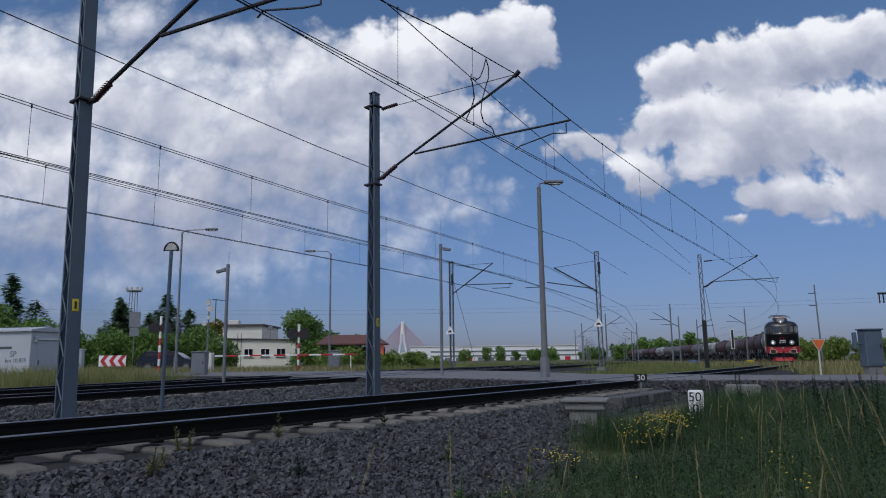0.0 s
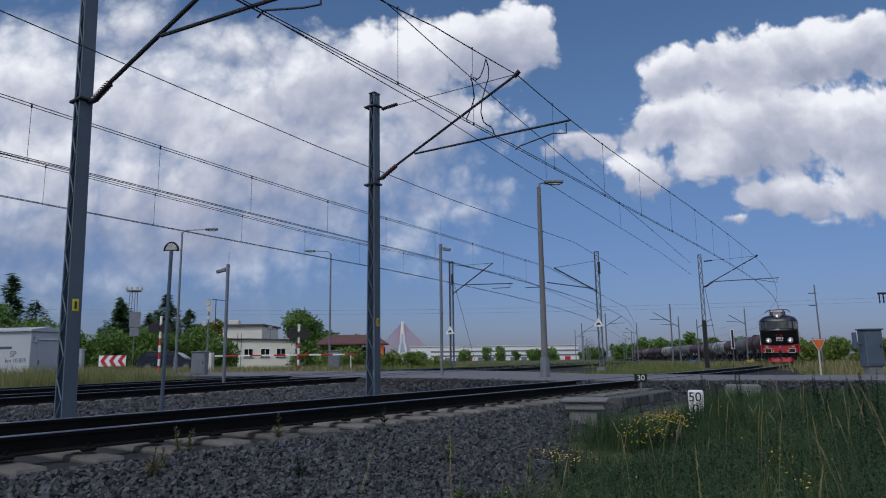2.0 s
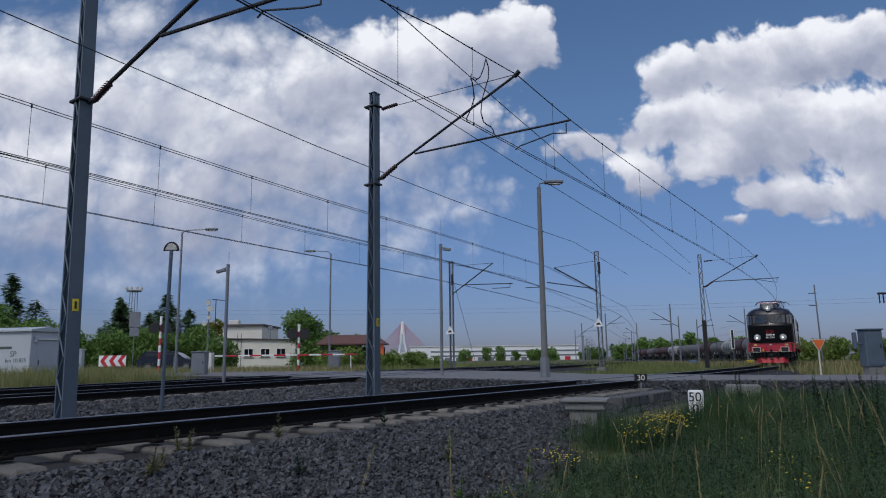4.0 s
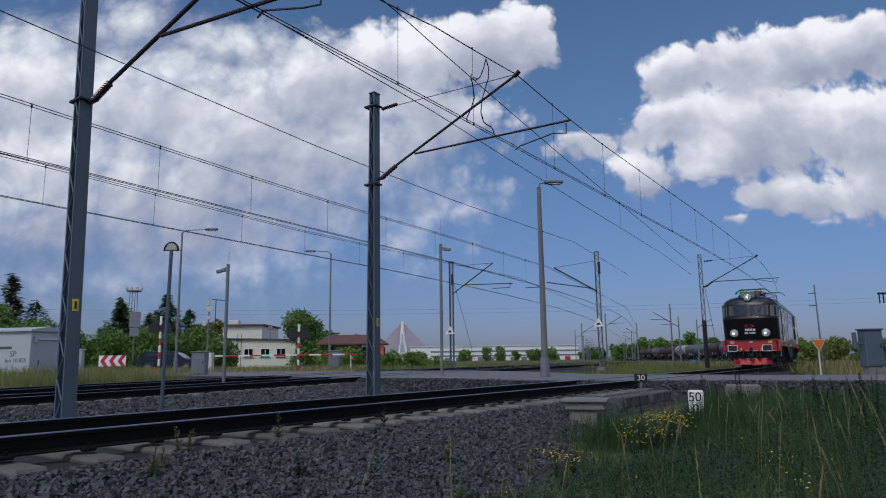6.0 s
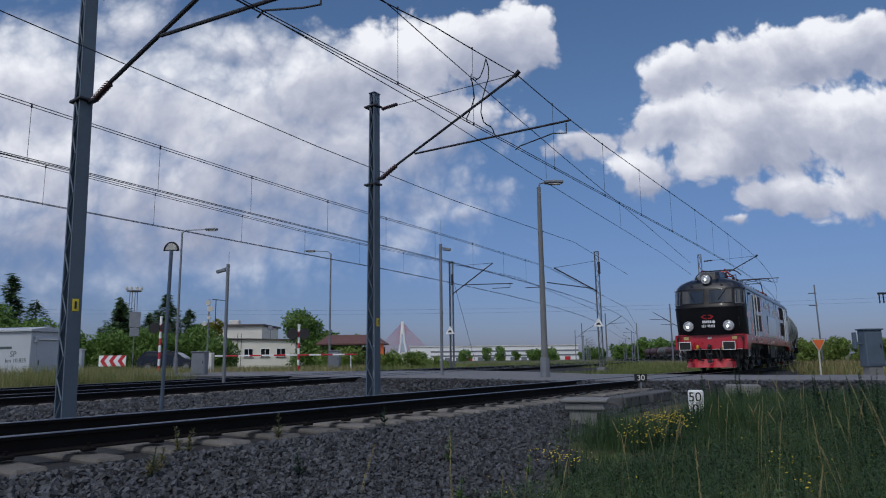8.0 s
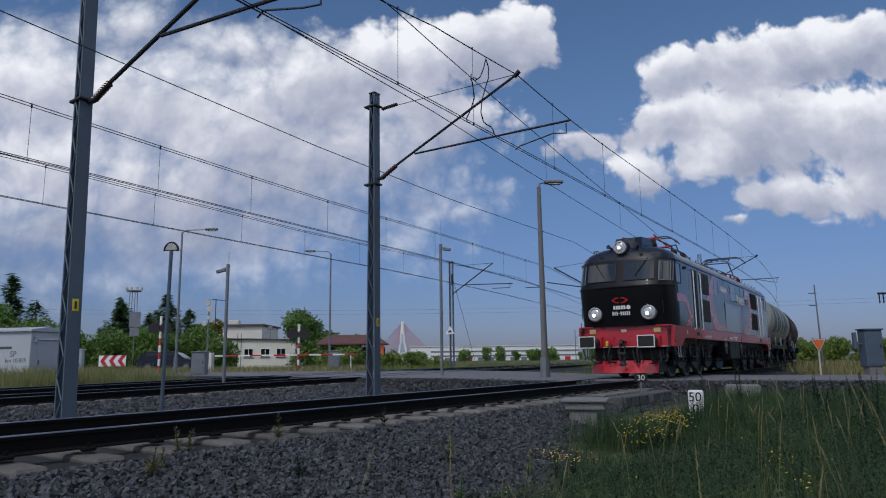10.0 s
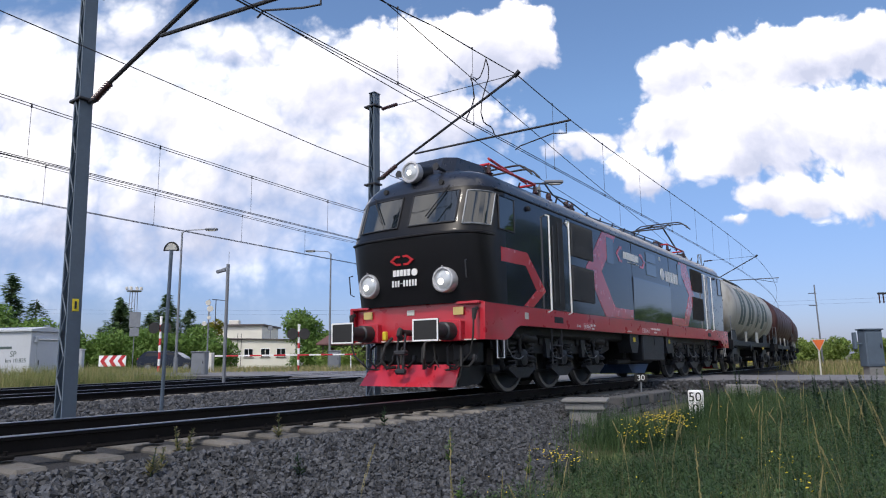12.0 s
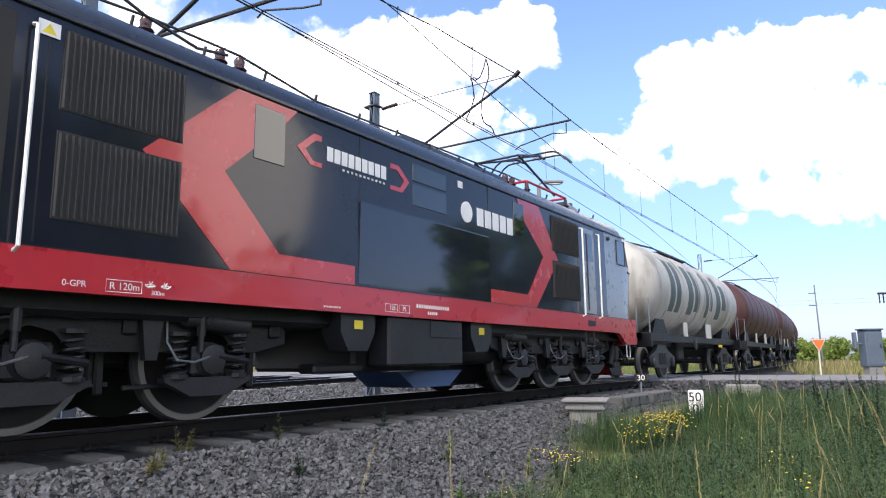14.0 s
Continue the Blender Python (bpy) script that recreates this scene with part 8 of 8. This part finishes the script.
# ---------------------------------------------------------------- buildings and the car
def build_buildings():
    # equipment cabin
    t = thing("equipment_cabin", Matrix.Translation((-18.9, 31, -0.45)) @ Matrix.Rotation(radians(-12), 4, "Z"), "white sheet-metal equipment cabin with a low gabled roof", "equipment cabin")
    part("wall", Shape().box(-2.9, 0, 0, 0, 1.9, 2.52, 0.02), M["cabin"], t)
    part("roof", Shape().add([(-3.02, -0.12, 2.52), (0.12, -0.12, 2.52), (0.12, 2.02, 2.52), (-3.02, 2.02, 2.52), (-3.02, -0.12, 2.60), (0.12, -0.12, 2.60), (0.12, 2.02, 2.60), (-3.02, 2.02, 2.60), (-3.02, 0.95, 2.76), (0.12, 0.95, 2.76)],
                             [(3, 2, 1, 0), (0, 1, 5, 4), (2, 3, 7, 6), (4, 5, 9, 8), (8, 9, 6, 7), (1, 2, 6, 9, 5), (3, 0, 4, 8, 7)]), M["cabin"], t)
    dr = part("door", Shape().box(0.0, 0.35, 0.15, 0.025, 1.6, 2.1, 0.01), M["cabin"], t)
    part("handle", Shape().box(0.025, 0.45, 1.0, 0.06, 0.50, 1.2, 0.008), M["dark_steel"], dr)
    part("door_canopy", Shape().box(0.0, 0.3, 2.14, 0.12, 1.8, 2.20, 0.01), M["white"], t)
    part("lamp", Shape().box(0.0, 0.16, 2.0, 0.12, 0.34, 2.3, 0.03), M["cabin"], t)
    part("name_bar", Shape().box(-1.75, -0.008, 1.72, -1.0, 0.0, 1.84, 0.002), M["lettering"], t)
    lettering("lettering", "SP", Matrix.Translation((-0.9, -0.006, 1.48)) @ Matrix.Rotation(math.pi / 2, 4, "X"), 0.36, M["lettering"], t)
    lettering("lettering", "km 10.825", Matrix.Translation((-0.74, -0.006, 1.19)) @ Matrix.Rotation(math.pi / 2, 4, "X"), 0.27, M["lettering"], t)
    steel_cabinet(-17.15, 31.8, -0.4, 0.5, 0.5, 1.6, "pale grey steel cabinet beside the cabin", 0.3, 0.1, "cabin")

    # station house: upper block and lower wing
    t = thing("station_house", Matrix.Translation((0, 90, -0.4)), "cream two-part house with flat dark roof edges", "house")
    part("wall", Shape().box(-29.6, 0, 0, -19.7, 9, 3.75, 0.03), M["cream"], t)
    part("roof", Shape().add([(-29.9, -0.3, 3.9), (-19.4, -0.3, 3.65), (-19.4, 9.3, 3.65), (-29.9, 9.3, 3.9), (-29.9, -0.3, 4.05), (-19.4, -0.3, 3.80), (-19.4, 9.3, 3.80), (-29.9, 9.3, 4.05)],
                             [(0, 1, 2, 3), (4, 7, 6, 5), (0, 4, 5, 1), (1, 5, 6, 2), (2, 6, 7, 3), (3, 7, 4, 0)]), M["roofing"], t)
    part("upper_wall", Shape().box(-34.4, 3, 0, -25.0, 12, 5.75, 0.03), M["cream"], t)
    part("upper_roof", Shape().box(-34.8, 2.6, 5.75, -24.7, 12.4, 6.0, 0.03), M["roofing"], t)
    part("chimney", Shape().box(-30.6, 6, 6.0, -29.2, 7, 6.75, 0.03), M["white_dirty"], t)
    part("chimney", Shape().box(-33.0, 6, 6.0, -31.6, 7, 6.6, 0.03), M["white_dirty"], t)
    for x in (-25.9, -23.7, -21.6):
        w = part("window", Shape().box(x - 0.55, -0.02, 1.55, x + 0.55, 0.0, 2.55, 0.01), M["glass"], t)
        part("window_frame", Shape().box(x - 0.62, -0.05, 1.48, x - 0.55, 0, 2.62).box(x + 0.55, -0.05, 1.48, x + 0.62, 0, 2.62).box(x - 0.55, -0.05, 2.55, x + 0.55, 0, 2.62).box(x - 0.03, -0.05, 1.55, x + 0.03, -0.02, 2.55), M["white"], w)
        part("window_sill", Shape().box(x - 0.7, -0.12, 1.40, x + 0.7, 0, 1.48, 0.01), M["roofing"], w)
    part("downpipe", Shape().tube([(-28.2, -0.06, 0), (-28.2, -0.06, 3.7)], 0.07, 8), M["brown_roof"], t)
    part("wall_ladder", Shape().tube([(-27.4, -0.1, 0), (-27.4, -0.1, 4.6)], 0.03, 6).tube([(-26.9, -0.1, 0), (-26.9, -0.1, 4.6)], 0.03, 6), M["dark_steel"], t)
    part("roof_aerial", Shape().tube([(-23.6, 2, 3.7), (-23.6, 2, 5.6)], 0.04, 6).box(-23.95, 1.9, 5.1, -23.3, 2.1, 5.7, 0.02), M["galv"], t)
    # open shelter with a brown roof
    t = thing("open_shelter", Matrix.Translation((-10, 75, -0.4)), "open shelter with a brown pitched roof on posts", "shelter")
    part("roof", Shape().add([(-3.9, -1.5, 2.75), (3.6, -1.5, 2.75), (3.6, 3.5, 2.75), (-3.9, 3.5, 2.75), (-3.0, 1.0, 3.75), (2.3, 1.0, 3.75), (-3.9, -1.5, 2.62), (3.6, -1.5, 2.62), (3.6, 3.5, 2.62), (-3.9, 3.5, 2.62)],
                             [(0, 1, 5, 4), (1, 2, 5), (2, 3, 4, 5), (3, 0, 4), (6, 9, 8, 7), (0, 6, 7, 1), (1, 7, 8, 2), (2, 8, 9, 3), (3, 9, 6, 0)]), M["brown_roof"], t)
    for x in (-3.2, -1.2, 0.9):
        part("post", Shape().box(x - 0.08, -1.1, 0, x + 0.08, -0.94, 2.65), M["bark"], t)
    part("end_wall", Shape().box(3.0, -1.1, 0, 3.4, -0.9, 2.65), M["orange"], t)
    part("back_wall", Shape().box(-3.4, 3.0, 0, 3.2, 3.15, 2.4), M["bark"], t)
    # warehouse far off
    t = thing("warehouse", Matrix.Translation((0, 400, -0.9)), "long white warehouse with grey bands", "warehouse")
    part("wall", Shape().box(-20, 0, 0, 79, 40, 8.2, 0.1), M["white"], t)
    part("roof_edge", Shape().box(-20.5, -0.5, 8.2, 79.5, 40, 8.7, 0.1), M["white_dirty"], t)
    for z in (2.4, 5.0):
        part("band", Shape().box(-8, -0.2, z, 79, 0, z + 0.9, 0.02), M["galv"], t)
    for k in range(13):
        part("gate", Shape().box(-6 + k * 6.4, -0.3, 0, -2.8 + k * 6.4, 0, 2.0, 0.02), M["galv" if k % 3 else "stripe_red"], t)
    part("annex", Shape().box(-26, 5, 0, -20, 30, 5.5, 0.1), M["white_dirty"], t)
    t = thing("office_block", Matrix.Translation((-3, 410, -0.9)), "low white block beside the warehouse", "building")
    part("wall", Shape().box(-20, 0, 0, 0, 20, 6.0, 0.1), M["white"], t)
    part("window_band", Shape().box(-19, -0.2, 3.0, -1, 0, 4.2, 0.02), M["glass"], t)
    # cable-stayed bridge on the horizon
    t = thing("cable_stayed_bridge", Matrix.Translation((-92, 1500, -1)), "white bridge pylon with fans of red stay cables", "bridge")
    for e in (-1, 1):
        part("pylon_leg", Shape().tube([(e * 11, 0, 0), (e * 4, 0, 38), (e * 1.8, 0, 82)], [2.2, 2.0, 1.7], 8), M["white"], t)
    part("pylon_top", Shape().box(-2.6, -2, 56, 2.6, 2, 84, 0.5), M["white"], t)
    part("deck", Shape().box(-110, -6, 12, 130, 6, 15, 0.5), M["white_dirty"], t)
    for e in (-1, 1):
        for k in range(9):
            part("stay_cable", Shape().tube([(e * 2, 0, 56 + k * 3), (e * (10 + k * 6.5), 0, 15)], 0.42, 4), M["stripe_red"], t)


def build_car():
    t = thing("estate_car", Matrix.Translation((-20.05, 50, -0.1)) @ Matrix.Rotation(radians(4), 4, "Z"), "dark blue-grey estate car waiting at the crossing", "car")
    side = [(-2.15, 0.35), (-2.2, 0.75), (-2.1, 0.95), (-1.75, 1.40), (-1.4, 1.47), (0.2, 1.46), (0.55, 1.36), (1.15, 0.95), (1.9, 0.82), (2.15, 0.66), (2.2, 0.4), (2.0, 0.28), (-2.0, 0.28)]
    s = Shape()
    n = len(side)
    rows = []
    for y, k in ((-0.86, 0.0), (-0.80, 1.0), (0.80, 1.0), (0.86, 0.0)):
        rows.append([(x * (1.0 if k else 0.99), y * (1 if z < 0.96 else 0.84), z) for x, z in side])
    for r in rows:
        s.v += r
    for i in range(3):
        for k in range(n):
            s.f.append((i * n + k, i * n + (k + 1) % n, (i + 1) * n + (k + 1) % n, (i + 1) * n + k))
            s.m.append(0)
    s.f += [tuple(range(n)), tuple(3 * n + k for k in range(n))]
    s.m += [0, 0]
    part("body", s, M["car"], t)
    for e in (-1, 1):
        part("side_glass", Shape().prism([(-1.7, 0.98), (-1.5, 1.36), (0.15, 1.38), (0.45, 1.30), (0.95, 0.98)], "y", e * 0.74, e * 0.79), M["glass"], t)
        for x in (-1.35, 1.35):
            w = part("wheel", Shape().lathe([(0, 0.31), (0.02, 0.32), (0.2, 0.32), (0.22, 0.29)], (x, e * 0.68, 0.32), (0, e, 0), 20), M["rubber"], t)
            part("rim", Shape().lathe([(0.0, 0.2), (0.01, 0.2), (0.02, 0.05)], (x, e * 0.90, 0.32), (0, e, 0), 16), M["galv"], w)
        part("headlight", Shape().box(1.85, e * 0.5, 0.62, 2.14, e * 0.80, 0.76, 0.04), M["chrome"], t, "clear headlight")
        part("tail_light", Shape().box(-2.16, e * 0.6, 0.75, -2.0, e * 0.82, 0.98, 0.03), M["stripe_red"], t)
        part("mirror", Shape().box(0.55, e * 0.86, 0.95, 0.72, e * 1.02, 1.08, 0.03), M["car"], t)
    part("windscreen", Shape().add([(0.58, -0.66, 1.36), (0.58, 0.66, 1.36), (1.14, 0.74, 0.99), (1.14, -0.74, 0.99), (0.56, -0.66, 1.33), (0.56, 0.66, 1.33), (1.12, 0.74, 0.96), (1.12, -0.74, 0.96)],
                                   [(0, 1, 2, 3), (7, 6, 5, 4), (0, 4, 5, 1), (1, 5, 6, 2), (2, 6, 7, 3), (3, 7, 4, 0)]), M["glass"], t)
    part("roof_rail", Shape().tube([(-1.5, -0.68, 1.47), (0.1, -0.68, 1.49)], 0.02, 6), M["galv"], t)
    part("plate_bar", Shape().box(2.17, -0.25, 0.42, 2.22, 0.25, 0.52, 0.01), M["white"], t)


ROAD_GAP = (3.5, 28.0)


def build_backing():
    """Unseen trees added around the camera close the place and darken the paint's reflections."""
    for k in range(16):
        f = k / 15
        tree(Vector((20 + 55 * f + random.uniform(-4, 4), 8 - 62 * f + random.uniform(-4, 4), -0.6)), random.uniform(4, 9), random.uniform(6, 9), "unseen leafy tree added beside the line for reflections", "leaf", 420, 0.45, "tree", 0.05)
    for k in range(20):
        f = k / 19
        x, y = 29 + 37 * f + random.uniform(-1, 1), -4 + 77 * f + random.uniform(-1.5, 1.5)
        if not ROAD_GAP[0] < y < ROAD_GAP[1]:
            tree(Vector((x, y, -0.7)), random.uniform(13, 17) if f < 0.58 else random.uniform(4.5, 6.5), random.uniform(6.0, 7.6), "unseen leafy tree added beside the field for reflections", "leaf", 1700, 0.45, "tree", 0.05)
    for x, y in ((25, 4), (29, 2.0), (26, -2.5), (31, -3), (35, 0.5), (40, -1.5), (23, -6)):
        tree(Vector((x, y, -0.7)), random.uniform(15.5, 18.5), random.uniform(7.5, 8.5), "unseen broad leafy tree added to darken reflections", "leaf", 2600, 0.5, "tree", 0.03)
    for k in range(6):
        tree(Vector((74 + random.uniform(-2, 2), -3 + 5.5 * k, -0.7)), random.uniform(5, 7), random.uniform(8, 9), "unseen leafy tree added at the road's end for reflections", "leaf", 1500, 0.6, "tree", 0.05)


build_backing()
build_posts()
main_masts()
build_buildings()
build_car()
build_trees()
build_stones()
build_grass()
build_plants()


# ---------------------------------------------------------------- movement
S_T = [0.0, 1.5, 3.0, 5.5, 6.5, 7.5, 8.2, 10.3, 11.0, 11.5, 12.0, 12.5, 13.0, 14.0]
S_A = [81.74, 73.80, 65.86, 52.66, 47.33, 42.02, 38.24, 26.92, 23.25, 20.68, 18.12, 15.61, 13.03, 7.79]
S_FIT = np.polyfit(S_T, S_A, 5)


def train_at(t):
    """Place along the track of the locomotive's middle."""
    return float(np.polyval(S_FIT, t))


def rolling_pose(a, half):
    """The pose of a vehicle on two bogies, its nose towards smaller a."""
    f, r = near_line(a - half), near_line(a + half)
    d = f - r
    return Matrix.Translation((f + r) / 2) @ Matrix.Rotation(math.atan2(d.y, d.x), 4, "Z") @ Matrix.Rotation(-math.atan2(d.z, d.xy.length), 4, "Y")


def motions():
    ts = [i * 0.5 for i in range(29)]
    walk(LOCO, [(t, rolling_pose(train_at(t), 5.15)) for t in ts])
    for k, w in enumerate(WAGONS):
        off = 9.62 + LENGTH * (k + 0.5)
        walk(w, [(t, rolling_pose(train_at(t) + off, 4.1)) for t in ts])
    start = train_at(0)
    fine = [i / 8 for i in range(113)]
    rolling = [(ax, 0.625) for ax in LOCO_AXLES] + [(c, 0.46) for w in WAGONS[:3] for c in w.children if c.name.startswith("wheelset")]
    for ax, r in rolling:
        x = ax.location.x
        walk(ax, [(t, Matrix.Translation((x, 0, r)) @ Matrix.Rotation((start - train_at(t)) / r, 4, "Y")) for t in fine])


motions()
